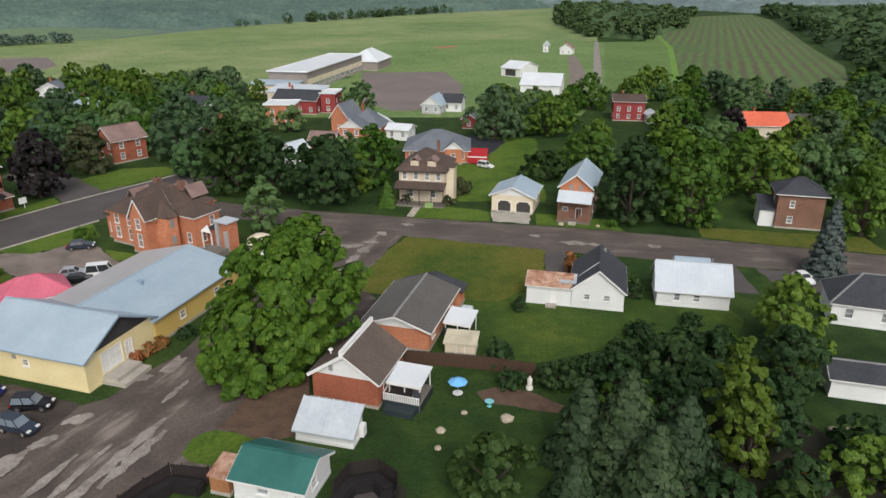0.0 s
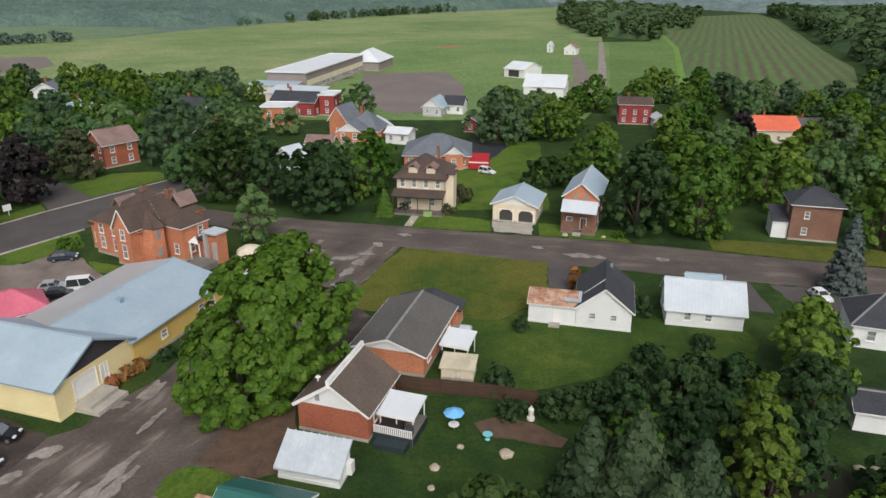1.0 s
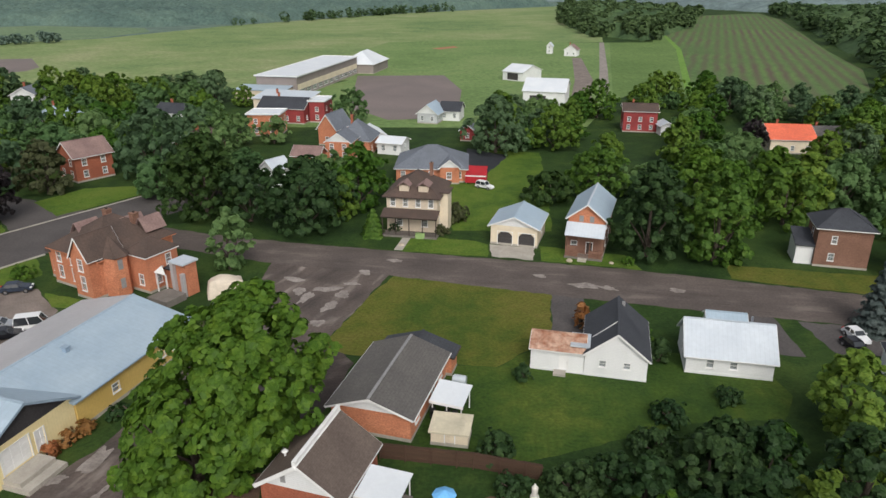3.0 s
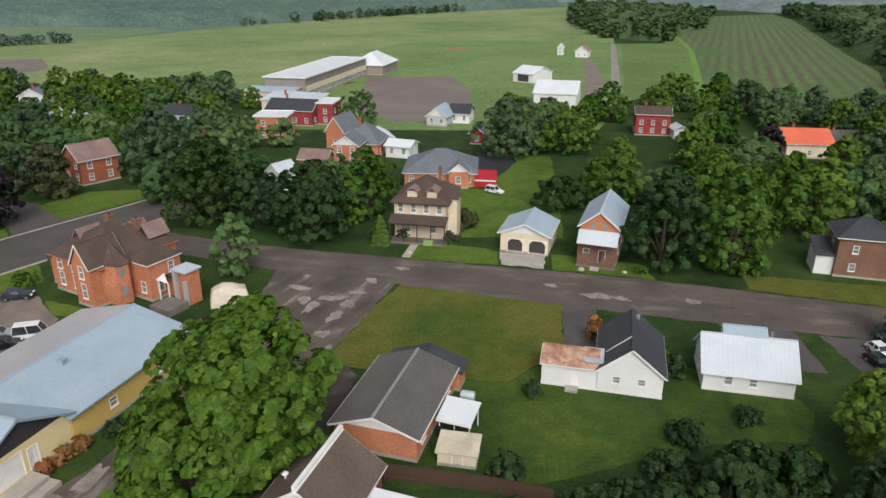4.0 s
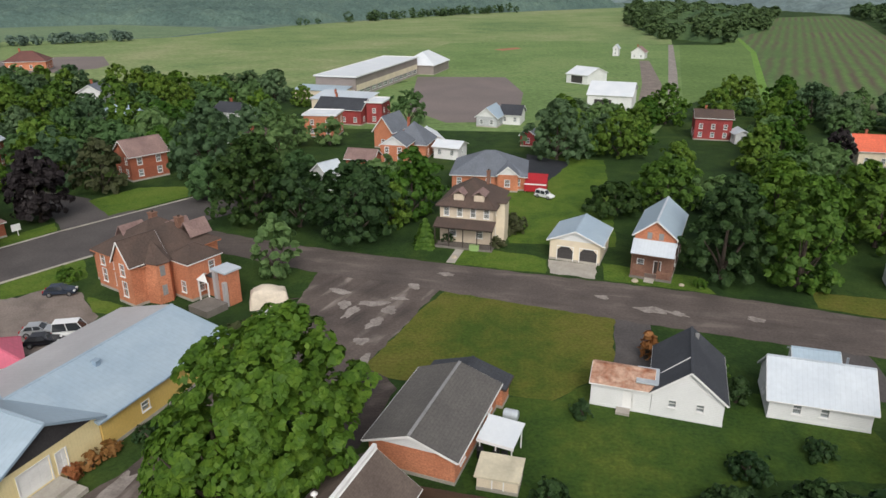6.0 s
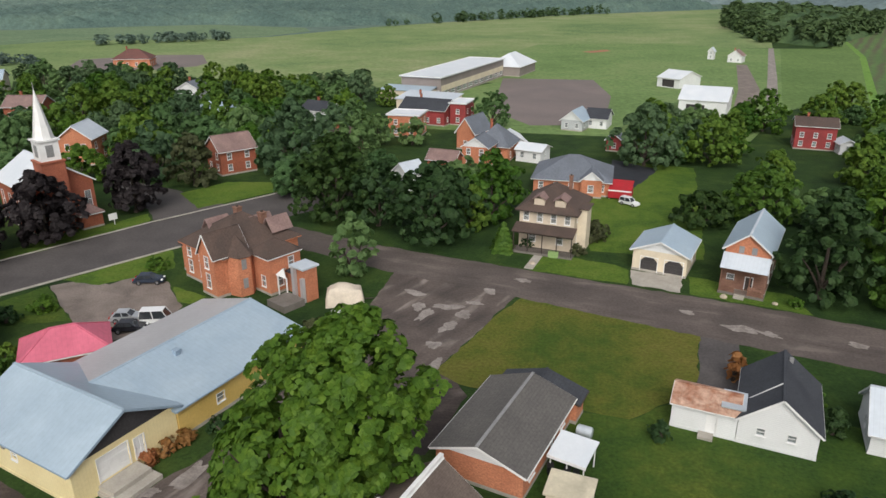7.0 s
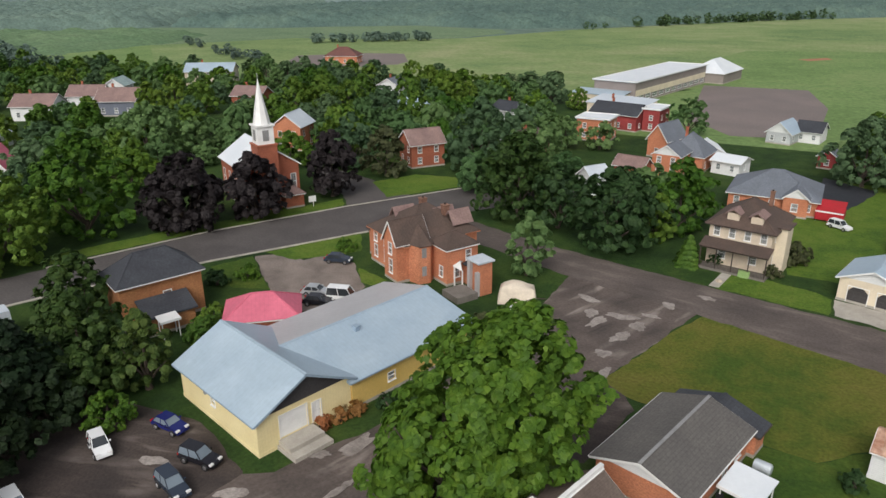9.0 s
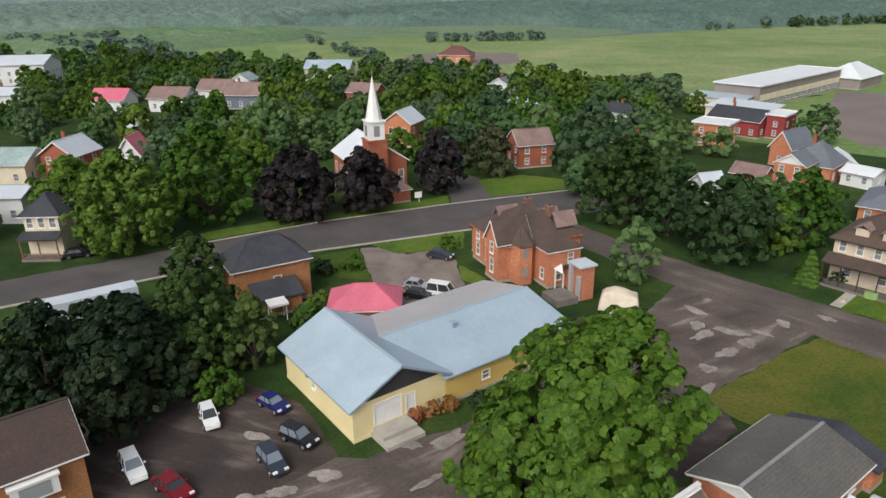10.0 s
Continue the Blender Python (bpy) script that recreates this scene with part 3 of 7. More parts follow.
sheet("hay_field", [(-44, 329), (-95, 300), (-140, 268), (-251, 285), (-330, 300), (-430, 380), (-380, 480), (-299, 500), (-257, 536), (-214, 666), (-79, 905), (150, 1146), (205, 1100), (150, 800), (105, 560), (98, 520), (69, 516), (36, 541), (-49, 514), (-58, 460)], 0.03, MEADOW, "pale green hay field running to the woods", "field", final_fit=True)
sheet("track_verge", [(33, 250), (62, 286), (68, 330), (104, 517), (69, 516), (57, 390), (46, 310)], 0.045, PASTURE, "dry grass verge along the farm track", "field", final_fit=True)
sheet("school_lawn", [(-58, 226), (38, 228), (60, 292), (20, 322), (-5, 332), (-46, 330), (-60, 300)], 0.02, PASTURE, "short grass round the school yard", "field", final_fit=True)
sheet("crop_field", [(85, 281), (121, 264), (163, 305), (195, 371), (223, 463), (270, 601), (339, 805), (368, 936), (276, 877), (173, 669), (136, 473)], 0.05, CROP, "dark green row crop with brown soil between rows", "field", final_fit=True)
sheet("field_strip", [(58, 288), (85, 281), (136, 473), (173, 669), (132, 520), (102, 517), (66, 330)], 0.055, STRIP, "plain green strip of young crop beside the lane", "field", final_fit=True)
sheet("field_baulk", [(83.6, 281), (86.6, 280.4), (137.6, 473), (174, 669), (172, 669), (134.4, 473)], 0.062, BAULK, "bright green grass baulk between two crops", "field", final_fit=True)
sheet("far_field", [(-230, 262), (-251, 285), (-330, 300), (-430, 380), (-470, 300), (-440, 220), (-345, 262)], 0.05, PASTURE, "pale green paddock beyond the village", "field", final_fit=True)
sheet("valley_meadow", [(-430, 383), (-380, 482), (-299, 502), (-262, 538), (-250, 600), (-272, 640), (-381, 663), (-442, 618), (-499, 560), (-600, 530), (-680, 389), (-740, 310), (-640, 150), (-475, 212), (-472, 300)], 0.09, HAZED_HAY, "pale green valley meadows beyond the village", "field", final_fit=True)
sheet("woodland_floor", [(-299, 500), (-380, 480), (-430, 380), (-470, 300), (-480, 210), (-1800, -200), (-1900, 2200), (300, 2600), (150, 1146), (-79, 905), (-214, 666), (-257, 536)], 0.06, HAZED_WOODFLOOR, "dark woodland floor under far trees", "ground", final_fit=True)
sheet("farm_yard", [(-252, 312), (-236, 332), (-218, 330), (-204, 352), (-206, 366), (-232, 404), (-256, 398), (-284, 366)], 0.085, SHALE, "grey-brown farm yard round the brick farmhouse", "parking lot", final_fit=True)
sheet("orange_patch", [(-18, 470), (-4, 486), (-1, 478), (-12, 464)], 0.08, surface("reddish infield clay", (0.4, 0.16, 0.09)), "reddish clay infield of a ball field", "ground", final_fit=True)
random.seed(5)


def blotch(name, cx, cy, rx, ry, ang, z, material, label):
    """An uneven spill of gravel or worn ground."""
    k, pts = 26, []
    raw = [random.uniform(0.45, 1.2) for _ in range(k)]
    for i in range(k):
        a = 2 * math.pi * i / k
        r = 0.55 * raw[i] + 0.225 * (raw[i - 1] + raw[(i + 1) % k])
        x, y = rx * r * math.cos(a), ry * r * math.sin(a)
        c, s = math.cos(radians(ang)), math.sin(radians(ang))
        pts.append((cx + c * x - s * y, cy + s * x + c * y))
    bm = bmesh.new()
    rim = [bm.verts.new((*site(*p), z)) for p in pts]
    hub = bm.verts.new((*site(cx, cy), z))
    for i in range(k):
        bm.faces.new((hub, rim[i], rim[(i + 1) % k]))
    tagged(part(name, bm, material), label, "gravel", kind="structure")


for i, (cx, cy, rx, ry, ang) in enumerate([(-17.6, 112.6, 2.6, 0.9, 12), (-14.9, 110.9, 1.1, 1.6, 10), (-16.2, 107.3, 1.0, 2.0, -25), (-19.9, 109.5, 0.9, 2.3, -18), (-22.9, 115.6, 1.8, 0.9, -10), (-14.2, 114.9, 1.4, 0.6, 0), (-13.0, 119.4, 0.9, 1.2, 30), (-21.2, 111.4, 1.0, 1.6, 10), (-15.4, 98.0, 0.8, 1.8, -10), (-16.8, 102.0, 1.1, 1.0, 60), (-9, 124.5, 1.5, 0.8, -10), (-36.4, 62.9, 1.7, 0.9, 35), (-37.6, 59.2, 1.5, 0.8, 50), (-38.9, 56.4, 2.0, 1.0, 60), (-31.2, 73.6, 2.6, 1.0, 78), (-33.4, 70.6, 1.3, 0.7, 40), (-45.0, 62.5, 1.6, 0.8, 20),
                                           (13.6, 120.8, 1.2, 0.9, -8), (20, 117.9, 2.6, 1.3, -6), (23.5, 117.2, 1.6, 1.0, -20), (34, 117.5, 1.6, 0.9, -6), (-4, 149, 0.6, 0.6, 0)]):
    blotch("gravel_spill", cx, cy, rx, ry, ang, 0.04 + 0.004 * i, PALE_GRAVEL, "pale gravel washed over the asphalt")


def streak_of(a, b, wide, z):
    """A ragged strip of pale stone dust left between wheel tracks."""
    bm, n = bmesh.new(), 14
    c, s = (b[0] - a[0]) / math.dist(a, b), (b[1] - a[1]) / math.dist(a, b)
    rows = []
    for i in range(n + 1):
        f = i / n
        w = wide * (0.25 + 0.9 * math.sin(math.pi * min(0.97, max(0.03, f))) ** 0.6)
        x, y = a[0] + f * (b[0] - a[0]), a[1] + f * (b[1] - a[1])
        u, v = 0.5 * w * random.uniform(0.45, 1.3), 0.5 * w * random.uniform(0.45, 1.3)
        rows.append((bm.verts.new((*site(x - s * u, y + c * u), z)), bm.verts.new((*site(x + s * v, y - c * v), z))))
    for (p, q), (r, t) in zip(rows, rows[1:]):
        bm.faces.new((q, t, r, p))
    tagged(part("gravel_streak", bm, PALE_GRAVEL), "pale gravel streak along the lane's wheel tracks", "gravel", kind="structure")


for i, (a, b, wide) in enumerate([((-31.8, 50.0), (-28.0, 63.6), 1.3), ((-29.6, 53.2), (-27.3, 61.6), 1.1), ((-33.4, 49.6), (-31.3, 59.2), 0.7), ((-35.6, 50.0), (-33.6, 57.6), 0.8), ((-29.4, 66.0), (-28.4, 70.4), 0.6), ((-39.8, 52.6), (-38.0, 56.2), 0.9)]):
    streak_of(a, b, wide, 0.13 + 0.004 * i)


def kerb(pts, wide, z, label):
    bm = bmesh.new()
    pts = [site(*p) for p in pts]
    for (x0, y0), (x1, y1) in zip(pts, pts[1:]):
        bar(bm, (x0, y0, z / 2), (x1, y1, z / 2), wide, z)
    ob = part("kerb", bm, CONCRETE)
    tagged(ob, label, "kerb", kind="structure")


kerb([(-96.6, 42), (-90.3, 58.5), (-82.6, 80), (-74.9, 97.5), (-62.8, 120.7)], 0.45, 0.16, "pale concrete kerb along the church road")
kerb([(-59, 157), (-73.9, 129.4), (-84.6, 106), (-92.3, 83)], 0.3, 0.16, "pale concrete kerb on the church side")


# ---- buildings ----
THICK = 0.18


def side_map(side, w, d):
    return {"f": lambda u, o, z: (u, -o, z), "b": lambda u, o, z: (w - u, d + o, z), "l": lambda u, o, z: (-o, d - u, z), "r": lambda u, o, z: (w + o, u, z)}[side]


def put_box(bm, at, u0, o0, z0, u1, o1, z1):
    v = [bm.verts.new(at(u, o, z)) for u, o, z in ((u0, o0, z0), (u1, o0, z0), (u1, o1, z0), (u0, o1, z0), (u0, o0, z1), (u1, o0, z1), (u1, o1, z1), (u0, o1, z1))]
    for f in ((0, 3, 2, 1), (4, 5, 6, 7), (0, 1, 5, 4), (1, 2, 6, 5), (2, 3, 7, 6), (3, 0, 4, 7)):
        bm.faces.new([v[i] for i in f])


def wall(parent, side, w, d, z0, z1, holes, material):
    """One wall with real openings: blocks between the holes' edges."""
    at = side_map(side, w, d)
    lo, hi = (0.0, w) if side in "fb" else (THICK, d - THICK)
    us = sorted({lo, hi, *(min(max(v, lo), hi) for h in holes for v in (h[0], h[0] + h[2]))})
    zs = sorted({z0, z1, *(min(max(v, z0), z1) for h in holes for v in (h[1], h[1] + h[3]))})
    bm = bmesh.new()
    for a, b in zip(us, us[1:]):
        run = None
        for c, e in zip(zs, zs[1:]):
            mu, mz = (a + b) / 2, (c + e) / 2
            hole = any(h[0] < mu < h[0] + h[2] and h[1] < mz < h[1] + h[3] for h in holes)
            if not hole:
                run = (run[0], e) if run else (c, e)
            if run and (hole or e == zs[-1]):
                put_box(bm, at, a, -THICK, run[0], b, 0, run[1])
                run = None
    bmesh.ops.remove_doubles(bm, verts=bm.verts[:], dist=1e-4)
    return part("wall", bm, material, parent)


def window(parent, side, w, d, u, z, ww, hh, trim=None):
    at = side_map(side, w, d)
    bm = bmesh.new()
    f = 0.09
    for a in ((u - f, 0.002, z - f, u + ww + f, 0.05, z), (u - f, 0.002, z + hh, u + ww + f, 0.05, z + hh + f), (u - f, 0.002, z, u, 0.05, z + hh), (u + ww, 0.002, z, u + ww + f, 0.05, z + hh),
              (u, -0.1, z + hh / 2 - 0.03, u + ww, -0.04, z + hh / 2 + 0.03)):
        put_box(bm, at, *a)
    win = part("window", bm, trim or WHITE_TRIM, parent)
    bm = bmesh.new()
    put_box(bm, at, u, -0.115, z, u + ww, -0.1, z + hh)
    part("pane", bm, GLASS, win).visible_shadow = False
    bm = bmesh.new()
    put_box(bm, at, u - 0.14, 0.052, z - 0.13, u + ww + 0.14, 0.14, z - 0.05)
    part("sill", bm, trim or WHITE_TRIM, win)


def door(parent, side, w, d, u, z, ww, hh, material, kind="door"):
    at = side_map(side, w, d)
    bm = bmesh.new()
    put_box(bm, at, u, -0.13, z, u + ww, -0.08, z + hh)
    rows, panels = (4 if kind == "garage_door" else 2), []
    for i in range(rows):
        z0, z1 = z + hh * i / rows + 0.07, z + hh * (i + 1) / rows - 0.05
        for j in range(3 if kind == "garage_door" else 2):
            k = 3 if kind == "garage_door" else 2
            panels.append((u + ww * j / k + 0.08, -0.079, z0, u + ww * (j + 1) / k - 0.08, -0.05, z1))
    leafob = part(kind, bm, material, parent)
    for spec in panels:
        pm = bmesh.new()
        put_box(pm, at, *spec)
        part("panel", pm, material, leafob)
    bm = bmesh.new()
    put_box(bm, at, u - 0.1, 0.002, z, u, 0.05, z + hh)
    put_box(bm, at, u + ww, 0.002, z, u + ww + 0.1, 0.05, z + hh)
    put_box(bm, at, u - 0.1, 0.002, z + hh, u + ww + 0.1, 0.05, z + hh + 0.1)
    part("door_frame", bm, WHITE_TRIM, leafob)
    if kind == "door":
        bm = bmesh.new()
        put_box(bm, at, u + ww - 0.14, -0.06, z + 0.95, u + ww - 0.08, 0.0, z + 1.05)
        part("handle", bm, RIM, leafob)


def gable_wall(parent, side, w, d, z0, z1, material, name="gable"):
    at = side_map(side, w, d)
    span = w if side in "fb" else d
    bm = bmesh.new()
    tri = ((0.0, z0), (span, z0), (span / 2, z1))
    a = [bm.verts.new(at(u, 0, z)) for u, z in tri]
    b = [bm.verts.new(at(u, -THICK, z)) for u, z in tri]
    bm.faces.new(a)
    bm.faces.new(b[::-1])
    for i in range(3):
        j = (i + 1) % 3
        bm.faces.new((a[i], a[j], b[j], b[i]))
    return part(name, bm, material, parent)


def roof(parent, w, d, eave, rise, kind, material, over=0.4, trim=None, th=0.13, ext=(0.0, 0.0), cap=None, mats=None):
    """gable_x and gable_y name the ridge's direction; ext lengthens a gable roof past its two ends; shed rises to the back."""
    trim = trim or WHITE_TRIM
    mats = mats or (material, material)

    def slope(pts, m):
        bm = bmesh.new()
        slab(bm, pts, th)
        return part("roof_slope", bm, m, parent)

    caps = bmesh.new()
    if kind in ("gable_x", "gable_y"):
        half, long = (d / 2, w) if kind == "gable_x" else (w / 2, d)
        s = rise / half
        lo = eave - s * over
        a, b = -over - ext[0], long + over + ext[1]
        pt = (lambda l, c, z: (l, c, z)) if kind == "gable_x" else (lambda l, c, z: (c, l, z))
        slope([pt(a, -over, lo), pt(b, -over, lo), pt(b, half, eave + rise), pt(a, half, eave + rise)], mats[0])
        slope([pt(a, half * 2 + over, lo), pt(b, half * 2 + over, lo), pt(b, half, eave + rise), pt(a, half, eave + rise)], mats[1])
        bar(caps, pt(a, half, eave + rise + th + 0.02), pt(b, half, eave + rise + th + 0.02), 0.3, 0.07)
        for end in (a - 0.02, b + 0.02):
            for c in (-over, half * 2 + over):
                bm = bmesh.new()
                bar(bm, pt(end, c, lo), pt(end, half, eave + rise), 0.05, 0.2)
                part("rake_board", bm, trim, parent)
        for c in (-over - 0.05, half * 2 + over + 0.05):
            bm = bmesh.new()
            bar(bm, pt(a, c, lo + 0.03), pt(b, c, lo + 0.03), 0.11, 0.12)
            part("gutter", bm, trim, parent)
    elif kind == "shed":
        s = rise / d
        slope([(-over, -over, eave - s * over), (w + over, -over, eave - s * over), (w + over, d + over, eave + rise + s * over), (-over, d + over, eave + rise + s * over)], material)
        bar(caps, (-over, -over - 0.04, eave - s * over), (w + over, -over - 0.04, eave - s * over), 0.06, 0.2)
    elif kind == "flat":
        bm = boxes((-over, -over, eave, w + over, d + over, eave + 0.25))
        part("roof_slope", bm, material, parent)
        for q in ((-over, -over, w + over, -over + 0.2), (-over, d + over - 0.2, w + over, d + over), (-over, -over + 0.2, -over + 0.2, d + over - 0.2), (w + over - 0.2, -over + 0.2, w + over, d + over - 0.2)):
            box(caps, q[0], q[1], eave + 0.251, q[2], q[3], eave + 0.45)
    else:
        run = min(w, d) / 2
        s = rise / run
        lo, x0, y0, x1, y1 = eave - s * over, -over, -over, w + over, d + over
        if w >= d:
            r0, r1 = (run, d / 2, eave + rise), (w - run, d / 2, eave + rise)
        else:
            r0, r1 = (w / 2, run, eave + rise), (w / 2, d - run, eave + rise)
        c = [(x0, y0, lo), (x1, y0, lo), (x1, y1, lo), (x0, y1, lo)]
        near, far = (r0, r1) if w >= d else (r0, r0), (r1, r0) if w >= d else (r1, r1)
        same = (Vector(r0) - Vector(r1)).length < 0.05
        if w >= d and not same:
            faces = [[c[0], c[1], r1, r0], [c[1], c[2], r1], [c[2], c[3], r0, r1], [c[3], c[0], r0]]
        elif not same:
            faces = [[c[0], c[1], r0], [c[1], c[2], r1, r0], [c[2], c[3], r1], [c[3], c[0], r0, r1]]
        else:
            faces = [[c[i], c[(i + 1) % 4], r0] for i in range(4)]
        for fpts in faces:
            slope(fpts, material)
        hips = [(c[0], r0), (c[1], r1 if w >= d else r0), (c[2], r1), (c[3], r0 if w >= d else r1)]
        for p, q in hips + ([] if same else [(r0, r1)]):
            bar(caps, (p[0], p[1], p[2] + th), (q[0], q[1], q[2] + th + 0.03), 0.25, 0.08)
        for i in range(4):
            bm = bmesh.new()
            bar(bm, (*c[i][:2], lo - 0.03), (*c[(i + 1) % 4][:2], lo - 0.03), 0.1, 0.14)
            part("gutter", bm, trim, parent)
    part("ridge_cap" if kind not in ("shed", "flat") else "fascia", caps, cap or (material if kind != "flat" else trim), parent)


def chimney(parent, x, y, z0, z1, material=None, s=0.55):
    bm = boxes((x - s / 2, y - s / 2, z0, x + s / 2, y + s / 2, z1), (x - s / 2 - 0.08, y - s / 2 - 0.08, z1, x + s / 2 + 0.08, y + s / 2 + 0.08, z1 + 0.15))
    stack = part("chimney", bm, material or BRICK, parent)
    part("flue", boxes((x - 0.13, y - 0.13, z1 + 0.15, x + 0.13, y + 0.13, z1 + 0.4)), DARK_TRIM, stack)


def shell(parent, w, d, eave, walls_m, openings=(), foot=0.35, z0=0.0):
    """Four walls with their windows and doors. openings: (side, kind, u, z, width, height[, material])"""
    part("foundation", boxes((-0.04, -0.04, z0 - 0.2, w + 0.04, d + 0.04, z0 + foot)), walls_m if walls_m in (WHITE, PALE_YELLOW) else CONCRETE, parent)
    for side in "fblr":
        own = [o for o in openings if o[0] == side]
        wall(parent, side, w, d, z0 + foot, eave, [(o[2], o[3], o[4], o[5]) for o in own], walls_m)
        for o in own:
            if o[1] == "win":
                window(parent, side, w, d, *o[2:6], *(o[6:7]))
            elif o[1] in ("door", "garage_door"):
                door(parent, side, w, d, *o[2:6], o[6] if len(o) > 6 else DARK_TRIM, o[1])


def row_windows(side, span, z, n, ww=0.9, hh=1.3):
    return [(side, "win", span * (i + 0.5) / n - ww / 2, z, ww, hh) for i in range(n)]


def house(name, label, x, y, ang, w, d, eave, rise, kind, walls_m, roof_m, openings=(), gable_m=None, over=0.4, trim=None, category="house", group="", cap=None, ext=(0, 0), mats=None):
    ob = base(name, x, y, ang, label, category, group)
    shell(ob, w, d, eave, walls_m, openings)
    roof(ob, w, d, eave, rise, kind, roof_m, over, trim, ext=ext, cap=cap, mats=mats)
    for side in {"gable_x": "lr", "gable_y": "fb"}.get(kind, ""):
        gable_wall(ob, side, w, d, eave, eave + rise - 0.02, gable_m or walls_m)
    if kind == "shed":
        bm = bmesh.new()
        for xx in (0, w - THICK):
            v = [[bm.verts.new(p) for p in ((xx + o, THICK, eave), (xx + o, d, eave), (xx + o, d, eave + rise))] for o in (0, THICK)]
            bm.faces.new(v[0])
            bm.faces.new(v[1][::-1])
            for i in range(3):
                j = (i + 1) % 3
                bm.faces.new((v[0][i], v[0][j], v[1][j], v[1][i]))
        part("gable", bm, walls_m, ob)
    return ob


def wing(parent, x, y, w, d, eave, rise, kind, walls_m, roof_m, openings=(), gable_m=None, over=0.3, ext=(0, 0), mats=None, cap=None, trim=None):
    """A lower part of a house, in the house's own frame."""
    sub = new("annex")
    sub.parent = parent
    sub.matrix_local = pose(x, y, 0)
    before = set(bpy.data.objects)
    shell(sub, w, d, eave, walls_m, openings)
    roof(sub, w, d, eave, rise, kind, roof_m, over, trim, ext=ext, mats=mats, cap=cap)
    for side in {"gable_x": "lr", "gable_y": "fb"}.get(kind, ""):
        gable_wall(sub, side, w, d, eave, eave + rise - 0.02, gable_m or walls_m)
    for ob in bpy.data.objects:
        if ob not in before and ob.parent == sub:
            ob.parent = parent
            ob.matrix_local = pose(x, y, 0)
    bpy.data.objects.remove(sub)


def porch(parent, x, y, w, d, top, drop, roof_m, posts=4, post_m=None, deck=True, th=0.12, rail=True):
    """A lean-to porch in front (towards -y) of a wall at y: roof, posts, deck and rail."""
    bm = bmesh.new()
    slab(bm, [(x - 0.2, y - d - 0.2, top - drop), (x + w + 0.2, y - d - 0.2, top - drop), (x + w + 0.2, y - 0.01, top), (x - 0.2, y - 0.01, top)], th)
    part("porch_roof", bm, roof_m, parent)
    part("porch_beam", boxes((x - 0.1, y - d, top - drop - 0.22, x + w + 0.1, y - d + 0.15, top - drop)), post_m or WHITE_TRIM, parent)
    for i in range(posts):
        px = x + (w - 0.15) * i / max(1, posts - 1)
        part("post", boxes((px, y - d, 0.2, px + 0.15, y - d + 0.15, top - drop - 0.22)), post_m or WHITE_TRIM, parent)
    if deck:
        part("deck", boxes((x - 0.1, y - d - 0.1, -0.1, x + w + 0.1, y - 0.06, 0.35)), DECK, parent)
    if rail:
        specs = [(x, y - d + 0.03, 1.15, x + w, y - d + 0.11, 1.22)]
        specs += [(x + 0.2 + k * 0.18, y - d + 0.05, 0.35, x + 0.24 + k * 0.18, y - d + 0.09, 1.15) for k in range(int((w - 0.3) / 0.18))]
        part("railing", boxes(*specs), post_m or WHITE_TRIM, parent)


# ---- trees ----
def cards(centres, normals, size, rng, loose=0.3):
    """Leaf sprays: small bent four-cornered blades around the given places, facing roughly outward."""
    n = len(centres)
    nr = normals / (np.linalg.norm(normals, axis=1)[:, None] + 1e-9) + rng.normal(0, loose, (n, 3))
    nr /= np.linalg.norm(nr, axis=1)[:, None]
    s = np.cross(nr, rng.normal(0, 1, (n, 3)))
    s /= np.linalg.norm(s, axis=1)[:, None] + 1e-9
    u = np.cross(nr, s)
    k = size * rng.uniform(0.6, 1.35, (n, 1))
    a = centres - s * k * 0.55
    b = centres - u * k * 0.42 + nr * k * 0.12
    c = centres + s * k * 0.6
    d = centres + u * k * 0.42 + nr * k * 0.12
    return np.stack([a, b, c, d], 1).reshape(-1, 3)


def quads_mesh(name, verts, material):
    n = len(verts) // 4
    me = bpy.data.meshes.new(name)
    me.vertices.add(len(verts))
    me.vertices.foreach_set("co", verts.astype(np.float32).ravel())
    me.loops.add(4 * n)
    me.loops.foreach_set("vertex_index", np.arange(4 * n, dtype=np.int32))
    me.polygons.add(n)
    me.polygons.foreach_set("loop_start", np.arange(0, 4 * n, 4, dtype=np.int32))
    me.update(calc_edges=True)
    me.materials.append(material)
    return me


